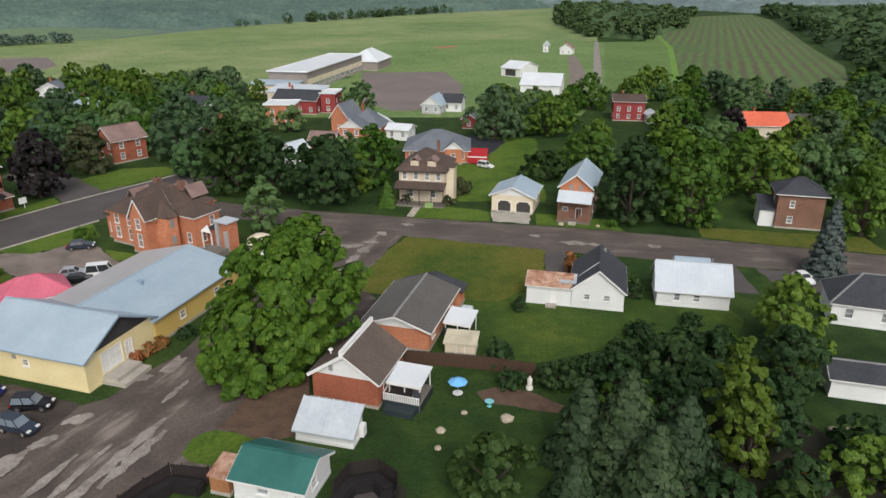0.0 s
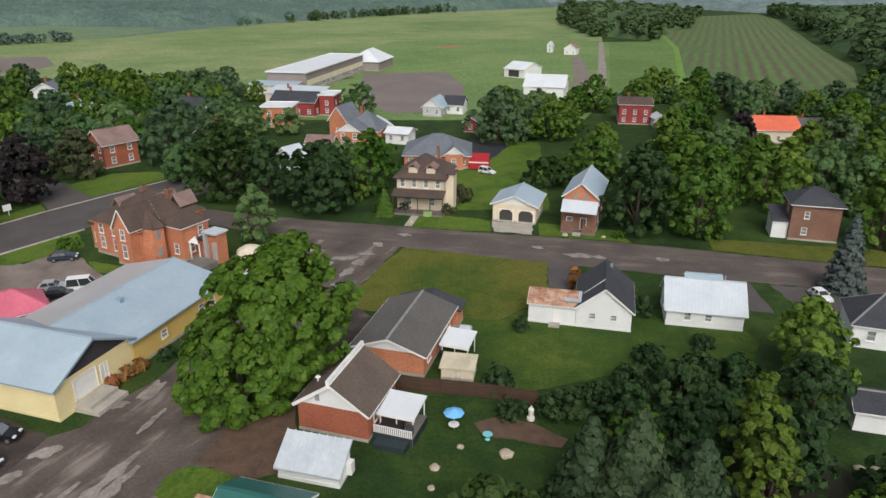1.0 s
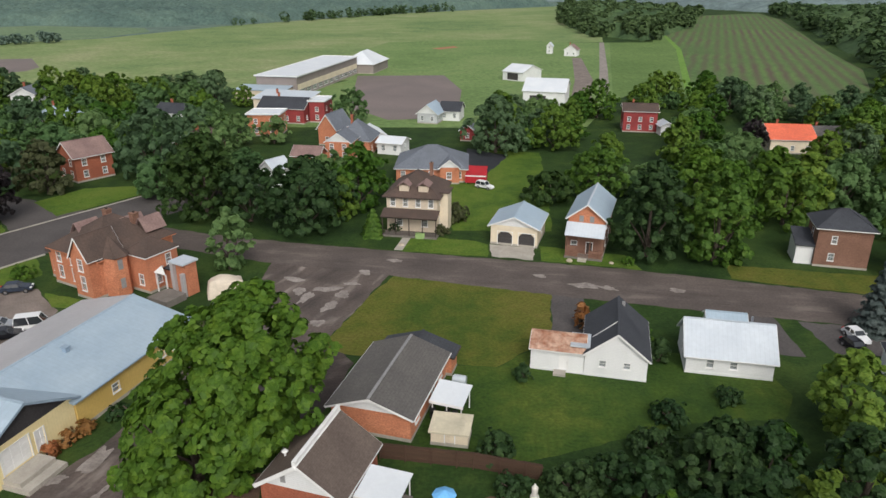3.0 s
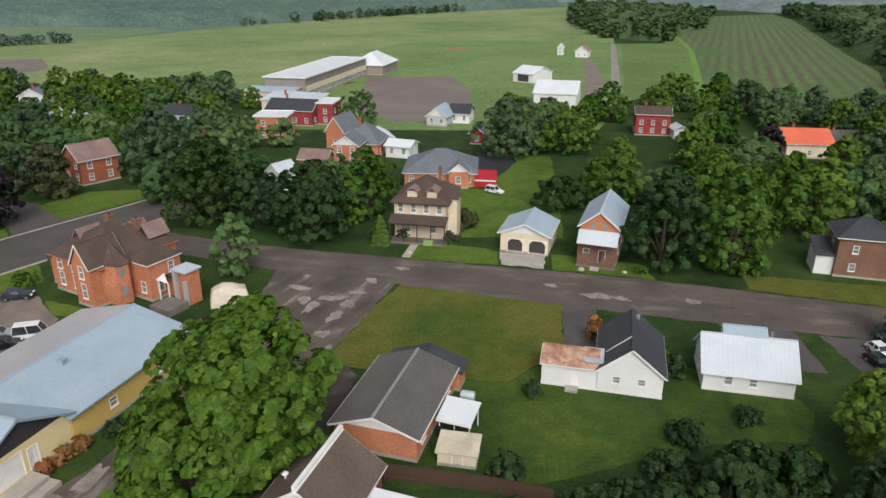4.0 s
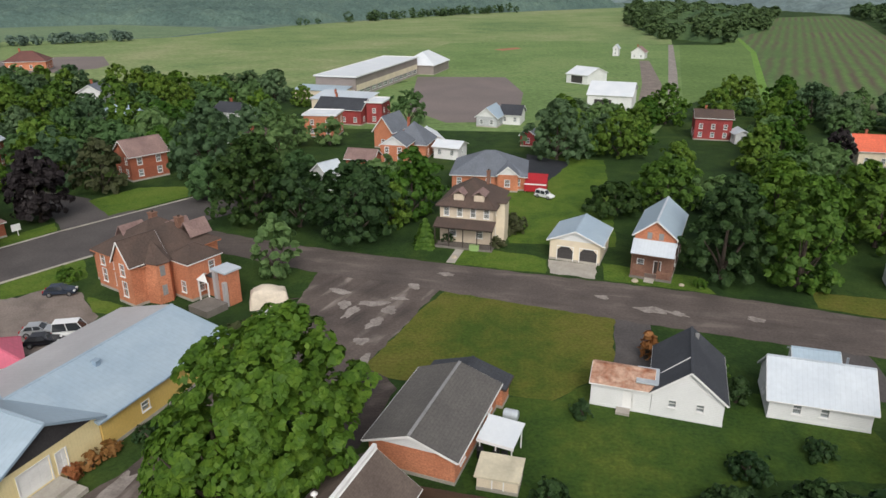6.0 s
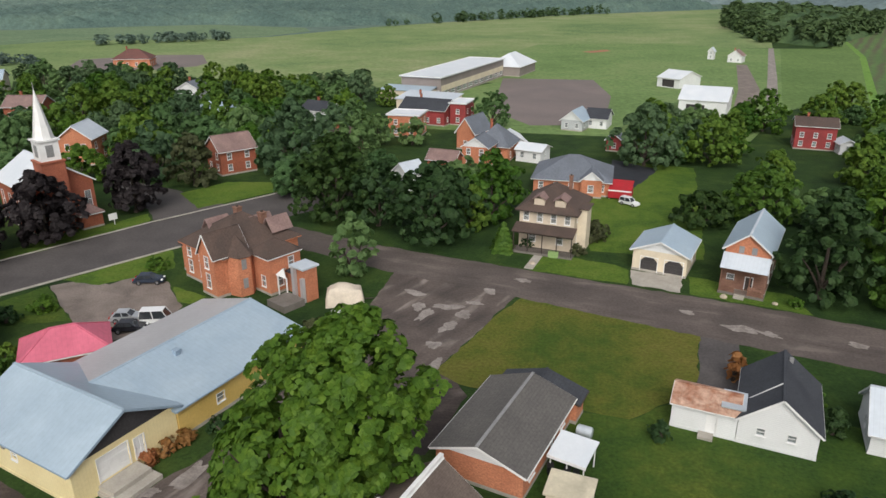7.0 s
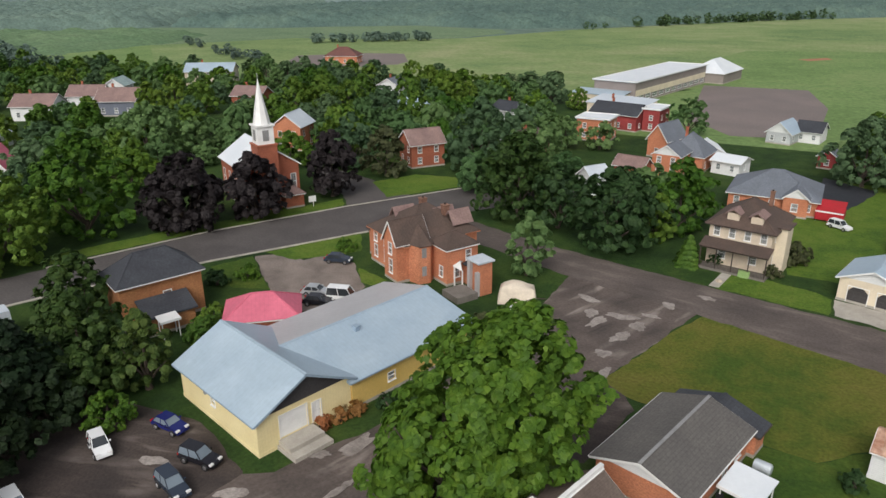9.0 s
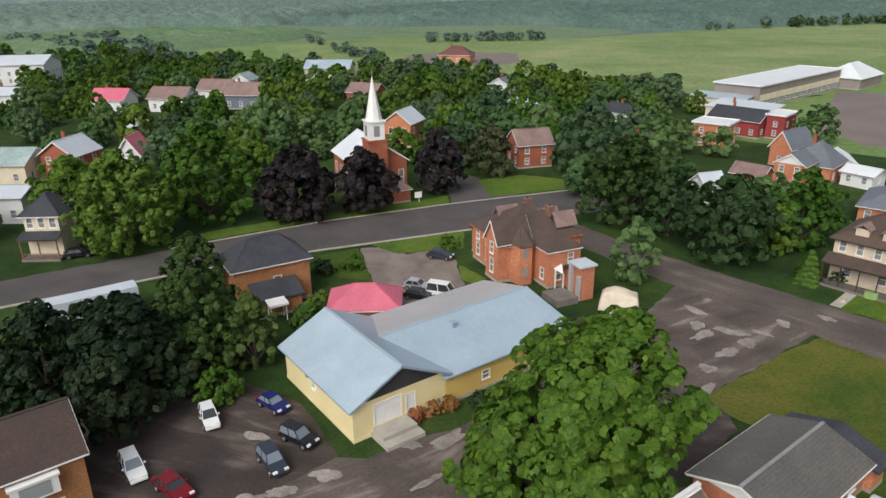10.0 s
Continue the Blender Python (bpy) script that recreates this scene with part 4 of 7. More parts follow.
def crown_points(h, r, lo, n, lump, rng, shape, open_=1.0, leaves_each=19):
    """Places and outward directions of leaf sprays over a lumpy crown from height lo to h."""
    span = h - lo
    area = 5.0 * r * span + 3.1 * r * r
    k = max(26, int(area / (open_ * lump * lump)))
    bulge, top, foot = {"egg": (0.36, 0.62, 0.72), "column": (0.42, 0.45, 0.72), "vase": (0.46, 0.55, 0.62)}[shape]
    t = rng.beta(1.15, 1.25, k)
    prof = np.where(t < bulge, foot + (1 - foot) * np.sin(np.pi / 2 * t / bulge), np.cos(np.pi / 2 * np.clip((t - bulge) / (1 - bulge), 0, 1)) ** top)
    ang = rng.uniform(0, 2 * np.pi, k)
    wob = 1 + 0.12 * np.sin(3 * ang + rng.uniform(0, 6)) + 0.09 * np.sin(5 * ang + 4 * t + rng.uniform(0, 6)) + rng.normal(0, 0.09, k)
    rad = lump * rng.uniform(0.6, 1.3, k)
    rr = np.maximum(r * prof * wob - 0.6 * rad, 0.0) * rng.uniform(0.15, 1.0, k) ** 0.45
    c = np.stack([rr * np.cos(ang), rr * np.sin(ang), lo + 0.35 * lump + t * (span - 1.0 * lump)], -1)
    # boughs carry smaller tufts, and the tufts carry the leaves
    tufts = max(70, n // leaves_each)
    per = rng.uniform(0.55, 1.5, tufts)
    pick = rng.choice(k, tufts, p=rad ** 2 / (rad ** 2).sum())
    w = rng.normal(0, 1, (tufts, 3))
    w /= np.linalg.norm(w, axis=1)[:, None]
    out = c[pick] - np.array([0, 0, lo + 0.3 * span])
    out /= np.linalg.norm(out, axis=1)[:, None] + 1e-9
    w = w + 0.6 * out
    w /= np.linalg.norm(w, axis=1)[:, None]
    heart = c[pick] + w * (rad[pick] * rng.uniform(0.6, 1.12, tufts))[:, None] * np.array([1, 1, 0.82])
    own = rng.choice(tufts, n, p=per / per.sum())
    v = rng.normal(0, 1, (n, 3)) + 0.9 * w[own] + np.array([0, 0, 0.35])
    v /= np.linalg.norm(v, axis=1)[:, None]
    p = heart[own] + v * (0.43 * lump * np.sqrt(per[own]) * rng.uniform(0.75, 1.0, n))[:, None]
    w = 0.5 * w[own] + v
    p[:, 2] = np.where(p[:, 2] < lo * 0.5, lo * 0.5 + rng.uniform(0, 0.2 * h, n), p[:, 2])
    return p, w + np.array([0, 0, 0.7])


def conifer_points(h, r, lo, n, rng):
    t = rng.uniform(0, 1, n) ** 0.72
    t = 1 - t
    tiers = np.floor(t * h / 0.75) * 0.75 / h
    t = 0.45 * t + 0.55 * tiers
    rr = r * (1 - t) ** 0.85 * rng.uniform(0.35, 1.06, n) ** 0.55
    ang = rng.uniform(0, 2 * np.pi, n)
    rr *= 1 + 0.17 * np.sin(ang * 5 + tiers * 40) + 0.08 * np.sin(ang * 11 + tiers * 90)
    z = lo + (h - lo) * t - 0.22 * rr
    p = np.stack([rr * np.cos(ang), rr * np.sin(ang), np.maximum(z, 0.1)], -1)
    nr = np.stack([np.cos(ang), np.sin(ang), np.full(n, 0.8)], -1)
    return p, nr


def trunk_mesh(h, r, lo, rng, limbs=5):
    bm = bmesh.new()
    base_r = 0.16 + 0.022 * h
    lean = rng.uniform(-0.3, 0.3, 2)
    top = (lean[0], lean[1], lo + (h - lo) * 0.55)
    tube(bm, [(0, 0, -0.15), (0, 0, 0.35), (lean[0] * 0.4, lean[1] * 0.4, lo), top], [base_r * 1.35, base_r, base_r * 0.8, base_r * 0.3])
    for i in range(limbs):
        a = 2 * math.pi * (i + rng.uniform(0, 0.6)) / limbs
        z0 = lo * rng.uniform(0.75, 1.0) + (h - lo) * 0.1 * i / limbs
        reach = r * rng.uniform(0.5, 0.75)
        tube(bm, [(lean[0] * 0.4, lean[1] * 0.4, z0), (reach * 0.45 * math.cos(a), reach * 0.45 * math.sin(a), z0 + (h - lo) * 0.17), (reach * math.cos(a), reach * math.sin(a), z0 + (h - lo) * rng.uniform(0.3, 0.5))], [base_r * 0.5, base_r * 0.32, base_r * 0.1], 5)
    bmesh.ops.recalc_face_normals(bm, faces=bm.faces[:])
    me = bpy.data.meshes.new("trunk")
    bm.to_mesh(me)
    bm.free()
    me.materials.append(BARK)
    return me


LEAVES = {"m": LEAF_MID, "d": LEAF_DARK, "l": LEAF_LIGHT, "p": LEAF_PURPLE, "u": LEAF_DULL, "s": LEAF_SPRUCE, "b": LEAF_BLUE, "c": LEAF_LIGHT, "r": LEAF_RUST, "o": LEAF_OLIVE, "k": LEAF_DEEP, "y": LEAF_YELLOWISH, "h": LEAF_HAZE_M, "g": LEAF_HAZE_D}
WORDS = {"m": ("maple_tree", "green maple with a broad lumpy crown", "tree"), "d": ("broadleaf_tree", "dark green broadleaf tree with a dense crown", "tree"), "l": ("broadleaf_tree", "bright yellow-green broadleaf tree", "tree"),
         "p": ("copper_beech", "dark purple copper beech with a dense crown", "tree"), "u": ("broadleaf_tree", "dull olive-brown broadleaf tree", "tree"), "s": ("spruce_tree", "dark green spruce with drooping tiers", "tree"),
         "b": ("spruce_tree", "pale blue-grey spruce with a pointed top", "tree"), "k": ("broadleaf_tree", "very dark green broadleaf tree with a dense crown", "tree"), "y": ("poplar_tree", "narrow poplar with yellowish-olive leaves", "tree"), "c": ("cypress_shrub", "bright green clipped conical shrub", "shrub"), "h": ("linden_tree", "green broadleaf tree, haze in its colour, with a full rounded crown", "tree"), "o": ("broadleaf_tree", "olive-green broadleaf tree with loose foliage", "tree"), "g": ("elm_tree", "dark green broadleaf tree, haze in its colour, with a full crown", "tree"), "r": ("shrub", "rust-brown dried shrub with thin twigs", "shrub")}
COUNT = [0]


def tree(x, y, h, r, kind="m", n=None, size=None, lo=None, shape="egg", label="", lump=None, open_=1.0, lean=(0.0, 0.0), leaves_each=19):
    COUNT[0] += 1
    rng = np.random.default_rng(100 + COUNT[0])
    name, words, cat = WORDS[kind]
    low = h < 3.6 and kind not in "sbc"
    if low:
        name, cat = "shrub", "shrub"
        words = {"m": "green garden shrub with dense leaves", "d": "dark green garden shrub with dense leaves", "l": "bright yellow-green garden shrub with small leaves", "u": "dull olive garden shrub with sparse leaves", "r": words, "o": "olive-green garden shrub", "p": "dark purple garden shrub"}[kind]
    lo = lo if lo is not None else (0.1 if low else min(0.7, 0.06 * h))
    ob = base(name, x, y, 0, label or words, cat)
    if kind in "sbc":
        n = n or int(1500 + 150 * r * h ** 0.9)
        size = size or 0.46
        p, nr = conifer_points(h, r, 0.3, n, rng)
    else:
        lump = lump or (max(0.4, min(1.3, 0.15 * r + 0.35)))
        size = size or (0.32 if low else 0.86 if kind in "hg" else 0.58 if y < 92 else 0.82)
        n = n or int((5.0 * r * (h - lo) + 3.1 * r * r) * (5.0 if kind == "p" else 3.4 if kind == "y" else 2.3) / (0.48 * size * size))
        p, nr = crown_points(h, r, lo, n, lump, rng, shape, open_, leaves_each)
        p[:, :2] += np.outer((p[:, 2] / h), lean)
    shared("crown", quads_mesh("crown", cards(p, nr, size, rng, 0.2), LEAVES[kind]), ob)
    shared("trunk", trunk_mesh(h, r, max(lo, 0.5), rng, 5 if not low else 3), ob)
    return ob


# ---- the buildings round the corner ----
def yellow_hall():
    ob = base("community_hall", -50.87, 70.95, -14.3, "yellow steel-clad hall with pale blue metal roof", "hall")
    w, d, e, rise = 14.27, 10.26, 3.83, 2.57
    shell(ob, w, d, e, PALE_YELLOW, [("r", "garage_door", 2.3, 0.9, 2.9, 2.3, WHITE_TRIM), ("r", "door", 5.8, 0.9, 0.95, 2.05, WHITE_TRIM), ("f", "win", 6.2, 1.9, 0.7, 0.7)])
    roof(ob, w, d, e, rise, "gable_x", BLUE_METAL_X, 0.5, BLUE_TRIM)
    gable_wall(ob, "r", w, d, e, e + rise - 0.02, DARK_WALL)
    gable_wall(ob, "l", w, d, e, e + rise - 0.02, PALE_YELLOW)
    wing(ob, -0.82, 10.36, 15.2, 17.15, 3.41, 1.84, "gable_y", YELLOW, BLUE_METAL_Y, [("r", "win", 4.6, 1.3, 0.9, 0.9), ("r", "win", 11.6, 1.3, 0.9, 0.9), ("r", "win", 13.8, 1.3, 0.9, 0.9)], over=0.45, mats=(GREY_METAL, BLUE_METAL_Y), trim=BLUE_TRIM)
    # the long roof runs on over the front block's back slope to a valley on each side
    for edge, m in ((11.9, BLUE_METAL_Y), (1.66, GREY_METAL)):
        bm = bmesh.new()
        slab(bm, [(edge, 9.92, 4.0), (6.78, 9.92, 5.25), (6.78, 7.3, 5.25)], 0.134)
        part("valley_slope", bm, m, ob)
    bm = bmesh.new()
    bar(bm, (6.78, 7.3, 5.4), (6.78, 9.9, 5.4), 0.3, 0.07)
    part("ridge_cap", bm, BLUE_METAL_X, ob)
    part("ramp", boxes((14.32, 1.8, 0, 17.2, 5.9, 0.42), (14.32, 2.0, 0.42, 16.2, 5.7, 0.85)), CONCRETE, ob, "stepped pale concrete loading ramp")
    part("vent", boxes((5.0, -0.16, 2.6, 5.4, -0.005, 3.0)), GREY_TRIM, ob)
    part("roof_vent", boxes((8.6, 15.2, 4.7, 9.1, 15.7, 5.35), (8.5, 15.1, 5.35, 9.2, 15.8, 5.45)), BLUE_TRIM, ob, "small blue-grey roof vent")


yellow_hall()


def brick_cottage():
    w, e, rise = 7.22, 3.23, 2.5
    ob = house("brick_cottage", "red brick cottage with white gable and brown shingles", -14.42, 68.09, -14.5, w, 7.39, e, rise, "gable_y", BRICK, COTTAGE_ROOF,
               [("r", "win", 1.6, 1.3, 0.9, 1.1), ("r", "win", 4.9, 1.3, 0.9, 1.1)], gable_m=WHITE, over=0.35, cap=WHITE_TRIM)
    part("gable_window", boxes((1.95, -0.06, 3.7, 2.4, -0.003, 4.4)), GREY_TRIM, ob)
    bm = bmesh.new()
    bar(bm, (-0.35, -0.42, e - 0.24), (w / 2, -0.42, e + rise), 0.08, 0.34)
    part("barge_board", bm, WHITE_TRIM, ob)
    # low white parapet standing along the ridge
    bm = bmesh.new()
    bar(bm, (w / 2 - 0.1, -0.4, e + rise + 0.3), (w / 2 - 0.1, 7.75, e + rise + 0.3), 0.34, 0.5)
    bmesh.ops.bevel(bm, geom=bm.edges[:], offset=0.04, segments=1)
    part("ridge_parapet", bm, WHITE_TRIM, ob, "white boarded ridge parapet")
    bm = bmesh.new()
    tube(bm, [(0.95, 2.6, 3.8), (0.95, 2.6, 4.5), (0.95, 2.6, 4.52), (0.95, 2.6, 4.7)], [0.1, 0.1, 0.3, 0.12], 10)
    part("roof_vent", bm, WHITE_TRIM, ob, "white roof ventilator")


brick_cottage()


def grey_house():
    ob = house("brick_house", "orange brick bungalow with grey shingle roof", -10.83, 80.03, -12.8, 8.19, 12.41, 2.9, 1.43, "gable_y", ORANGE, GREY_ROOF,
               [("r", "win", 1.4, 1.2, 1.2, 1.1), ("r", "win", 9.5, 1.2, 1.2, 1.1), ("r", "door", 6.9, 0.35, 0.95, 2.05, WHITE_TRIM), ("l", "win", 4, 1.2, 1.2, 1.1)], gable_m=WHITE, over=0.45, cap=GREY_TRIM)
    wing(ob, 0.7, 12.62, 8.1, 2.3, 2.5, 1.25, "gable_y", ORANGE, BLACK_ROOF, over=0.35, trim=DARK_TRIM)
    return ob


grey_house()


def canopy(name, label, x, y, ang, w, d, z, slope, material, posts=6, deck=0.0, cat="canopy"):
    """A flat-roofed open shelter on thin posts."""
    ob = base(name, x, y, ang, label, cat)
    bm = bmesh.new()
    slab(bm, [(-0.2, -0.2, z - slope), (w + 0.2, -0.2, z - slope), (w + 0.2, d + 0.2, z), (-0.2, d + 0.2, z)], 0.1)
    bmesh.ops.bevel(bm, geom=bm.edges[:], offset=0.03, segments=1)
    part("canopy_roof", bm, material, ob)
    for i in range(posts // 2):
        for yy in (0, d - 0.1):
            px = (w - 0.1) * i / (posts // 2 - 1)
            part("post", boxes((px, yy, 0, px + 0.1, yy + 0.1, z - slope * (1 - yy / d) - 0.01)), WHITE_TRIM, ob)
    part("fascia", boxes((-0.22, -0.26, z - slope - 0.2, w + 0.22, -0.21, z - slope + 0.1)), WHITE_TRIM, ob)
    if deck:
        part("deck", boxes((-0.3, -1.0, 0.0, w + 0.3, d - 0.2, deck)), DECK, ob)
    return ob


def patio():
    ob = canopy("patio_canopy", "white patio canopy over a dark railed deck", -6.52, 67.83, -15.5, 3.45, 3.26, 2.85, 0.36, BRIGHT_ROOF, 6, 0.9)
    specs = [(-0.3, -1.0, 1.65, 3.7, -0.93, 1.72)] + [(-0.25 + k * 0.2, -0.98, 0.9, -0.14 + k * 0.2, -0.94, 1.65) for k in range(20)]
    part("railing", boxes(*specs), WHITE_TRIM, ob)
    part("skirt", boxes((-0.3, -1.06, 0.0, 3.7, -1.02, 0.88)), TEAL_DARK, ob)
    part("skirt", boxes((3.76, -1.0, 0.0, 3.8, 3.0, 0.88)), TEAL_DARK, ob)
    part("planter_box", boxes((0.2, -2.3, 0.0, 3.4, -1.1, 0.6)), TEAL_DARK, ob, "dark teal box below the deck")
    part("grill", boxes((2.9, -0.6, 0.9, 3.5, 0.0, 1.8)), BLACK_ROOF, ob)
    part("screen", boxes((0.3, 2.98, 0.9, 3.1, 3.04, 2.55)), DARK_WALL, ob)
    part("bench", boxes((0.2, -0.5, 0.9, 2.4, 0.2, 1.5), (0.2, 0.2, 0.9, 2.4, 0.4, 2.0)), DARK_WOOD, ob)


patio()
canopy("carport", "white metal carport against the brick bungalow", -1.1, 82.81, -16.7, 3.21, 2.86, 2.58, 0.62, BRIGHT_ROOF, 6)


def rib_shed():
    ob = house("metal_shed", "ribbed white metal shed beside the cottage", -14.67, 60.99, -12.2, 5.78, 2.55, 1.32, 1.58, "shed", WHITE, RIB_METAL, [("r", "door", 0.9, 0.36, 0.8, 0.9, WHITE_TRIM)], over=0.25, category="shed")
    rib = bmesh.new()
    bar(rib, (0, -0.24, 1.2), (0, 2.79, 3.08), 0.09, 0.1)
    me = part("rib", rib, RIB_METAL, ob)
    me.matrix_local = pose(-0.2, 0, 0.13)
    for i in range(1, 9):
        shared("rib", me.data, ob, pose(-0.2 + i * 6.18 / 8, 0, 0.13))
    part("meter_box", boxes((5.8, 1.5, 0.3, 6.3, 2.3, 1.5)), WHITE_TRIM, ob, "white cabinet on the shed's end wall")


rib_shed()
house("green_roofed_shed", "white shed with a green metal roof", -17.95, 52.85, -13.4, 6.44, 5.04, 2.22, 1.24, "gable_x", WHITE, GREEN_METAL,
      [("f", "win", 2.2, 1.0, 1.0, 0.9), ("f", "door", 4.9, 0.35, 0.9, 1.8, WHITE_TRIM), ("r", "win", 1.5, 1.0, 1.0, 0.9)], over=0.35, category="shed")
house("lean_to_hut", "small ochre timber hut beside the shed", -20.1, 53.3, -13.4, 1.8, 2.4, 1.9, 0.4, "shed", OCHRE, RUST_ROOF, over=0.1, category="shed")
house("garden_shed", "cream garden shed with pale shingle roof", -0.99, 78.21, -7, 3.6, 2.6, 1.6, 0.22, "shed", CREAM, surface("cream sheet roof", (0.62, 0.56, 0.42), None, 4, 0.5, 0.7, spread=0.08), [("f", "door", 1.4, 0.35, 0.9, 1.15, CREAM)], over=0.2, category="shed")


def white_house():
    ob = house("white_farmhouse", "white sided house with black shingle roof", 15.95, 92.45, -10, 7.0, 9.7, 2.85, 2.85, "gable_y", WHITE, BLACK_ROOF,
               [("f", "win", 1.7, 1.35, 0.7, 0.75), ("f", "win", 4.4, 1.35, 0.7, 0.75), ("r", "win", 2.5, 1.1, 0.9, 1.2), ("r", "win", 7, 1.1, 0.9, 1.2), ("b", "win", 3, 1.1, 0.9, 1.2)], over=0.3)
    wing(ob, -6.15, 0.03, 6.1, 4.4, 2.75, 1.1, "gable_x", WHITE, RUST_ROOF, [("f", "door", 3.4, 0.35, 0.9, 1.95, WHITE_TRIM)], over=0.2)
    part("flat_link_roof", boxes((-1.7, 0.3, 3.3, 0.9, 3.6, 3.46)), RIB_METAL, ob)
    bm = bmesh.new()
    bar(bm, (0.1, 2.6, 3.0), (3.4, 2.9, 5.8), 0.16, 0.12)
    part("flashing", bm, WHITE_TRIM, ob)
    part("vent", boxes((3.9, 8.3, 5.0, 4.3, 8.7, 5.8)), GREY_TRIM, ob)
    part("step", boxes((-3.4, -1.1, 0, -2.0, -0.02, 0.3)), CONCRETE, ob)


white_house()


def white_bungalow():
    ob = house("white_bungalow", "white bungalow with white metal roof", 28.1, 94.08, -8.5, 9.66, 7.15, 2.48, 2.81, "gable_x", WHITE, WHITE_METAL,
               [("f", "win", 2.3, 0.95, 0.75, 1.1), ("f", "win", 4.9, 1.0, 0.75, 0.9), ("l", "win", 3.2, 1.0, 0.9, 1.1), ("r", "win", 3.2, 1.0, 0.9, 1.1)], over=0.35)
    wing(ob, 3.2, 7.3, 4.6, 3.0, 3.2, 0.8, "gable_x", WHITE, BLUE_METAL_X, over=0.2)
    part("chimney_pipe", boxes((7.5, 4.6, 4.6, 7.7, 4.8, 5.7)), RIM, ob)


white_bungalow()


def double_garage():
    ob = house("double_garage", "cream double garage with blue metal roof", 6.58, 134.34, -12.5, 8.02, 8.5, 3.5, 1.7, "gable_y", CREAM, BLUE_METAL_Y,
               [("f", "garage_door", 1.25, 0.05, 2.5, 2.35, GARAGE_DARK), ("f", "garage_door", 4.85, 0.05, 2.7, 2.35, GARAGE_DARK), ("r", "win", 4, 1.4, 0.9, 0.9)], gable_m=WHITE, over=0.45)
    for u, wide in ((1.25, 2.5), (4.85, 2.7)):
        for k in (0, 1):
            bm = bmesh.new()
            s = [(u + k * wide, -0.06, 2.41), (u + (0.6 if not k else wide - 0.6), -0.06, 2.41), (u + k * wide, -0.06, 1.8)]
            v = [[bm.verts.new((p[0], p[1] - o, p[2])) for p in s] for o in (0, 0.04)]
            bm.faces.new(v[0])
            bm.faces.new(v[1][::-1])
            for i in range(3):
                bm.faces.new((v[0][i], v[0][(i + 1) % 3], v[1][(i + 1) % 3], v[1][i]))
            part("arch_corner", bm, CREAM, ob)


double_garage()


def gabled_house():
    w = 5.96
    ob = house("gabled_house", "narrow orange gabled house with white porch roof", 19.16, 130.99, -14.5, w, 12.58, 6.6, 2.35, "gable_y", BROWN_BRICK, WHITE_METAL,
               [("f", "win", 0.7, 1.1, 0.9, 1.4), ("f", "door", 3.2, 0.35, 0.95, 2.1, DARK_TRIM), ("r", "win", 2.0, 1.4, 0.9, 1.4), ("r", "win", 6.5, 1.4, 0.9, 1.4), ("r", "win", 2.0, 4.5, 0.9, 1.3), ("r", "win", 6.5, 4.5, 0.9, 1.3), ("l", "win", 4, 4.5, 0.9, 1.3)], gable_m=ORANGE, over=0.4, mats=(BLUE_METAL_Y, BLUE_METAL_Y))
    part("upper_wall", boxes((0.0, -0.03, 5.5, w, -0.003, 6.6)), ORANGE, ob)
    porch(ob, 0, -0.03, w, 1.7, 5.75, 1.8, WHITE_METAL, 4, BROWN_BRICK)
    for u in (1.75, 3.45):
        part("gable_window", boxes((u, -0.07, 5.95, u + 0.7, -0.033, 7.0)), GREY_TRIM, ob)
    part("porch_wall", boxes((0.2, -1.62, 0.35, 2.0, -1.45, 2.2)), BROWN_BRICK, ob)
    part("porch_wall", boxes((3.8, -1.62, 0.35, w - 0.2, -1.45, 1.6)), BROWN_BRICK, ob)
    part("steps", boxes((2.2, -2.9, 0, 3.6, -1.85, 0.2), (2.2, -2.4, 0.2, 3.6, -1.85, 0.36)), CONCRETE, ob)


gabled_house()


def tan_house():
    w, d, e = 9.0, 10.0, 7.0
    ob = house("tan_house", "tan two-storey house with brown roof and porch", -11.55, 138.1, -6.4, w, d, e, 3.0, "hip", TAN, BROWN_ROOF,
               row_windows("f", w, 4.9, 4, 0.8, 1.4) + row_windows("f", w, 1.4, 2, 1.0, 1.6) + row_windows("r", d, 4.9, 2) + row_windows("r", d, 1.4, 2), over=0.6, trim=DARK_TRIM)
    porch(ob, -0.3, 0, w + 0.6, 2.4, 4.4, 0.8, BROWN_ROOF, 5, DARK_TRIM)
    for x in (2.2, 5.6):
        part("dormer", boxes((x, 0.5, e + 0.2, x + 1.7, 2.6, e + 1.5)), TAN, ob)
        bm = bmesh.new()
        slab(bm, [(x - 0.25, 0.2, e + 1.4), (x + 0.85, 0.2, e + 2.1), (x + 0.85, 3.4, e + 2.1), (x - 0.25, 3.4, e + 1.4)], 0.1)
        slab(bm, [(x + 1.95, 0.2, e + 1.4), (x + 0.85, 0.2, e + 2.1), (x + 0.85, 3.4, e + 2.1), (x + 1.95, 3.4, e + 1.4)], 0.1)
        part("dormer_roof", bm, MAUVE_ROOF, ob)
    part("bay", boxes((w + 0.02, 2.2, 0, w + 1.5, 5.6, e)), CREAM, ob)
    bm = bmesh.new()
    slab(bm, [(w, 1.9, e + 0.01), (w + 1.8, 1.9, e + 0.01), (w + 1.8, 5.9, e + 0.01), (w, 5.9, e + 0.01)], 0.15)
    part("bay_roof", bm, BROWN_ROOF, ob)
    chimney(ob, 6.6, 6.8, e + 1.8, e + 4.0, BROWN_BRICK)
    part("path", boxes((3.4, -8.4, 0.0, 4.8, -2.6, 0.06)), CONCRETE, ob)


tan_house()


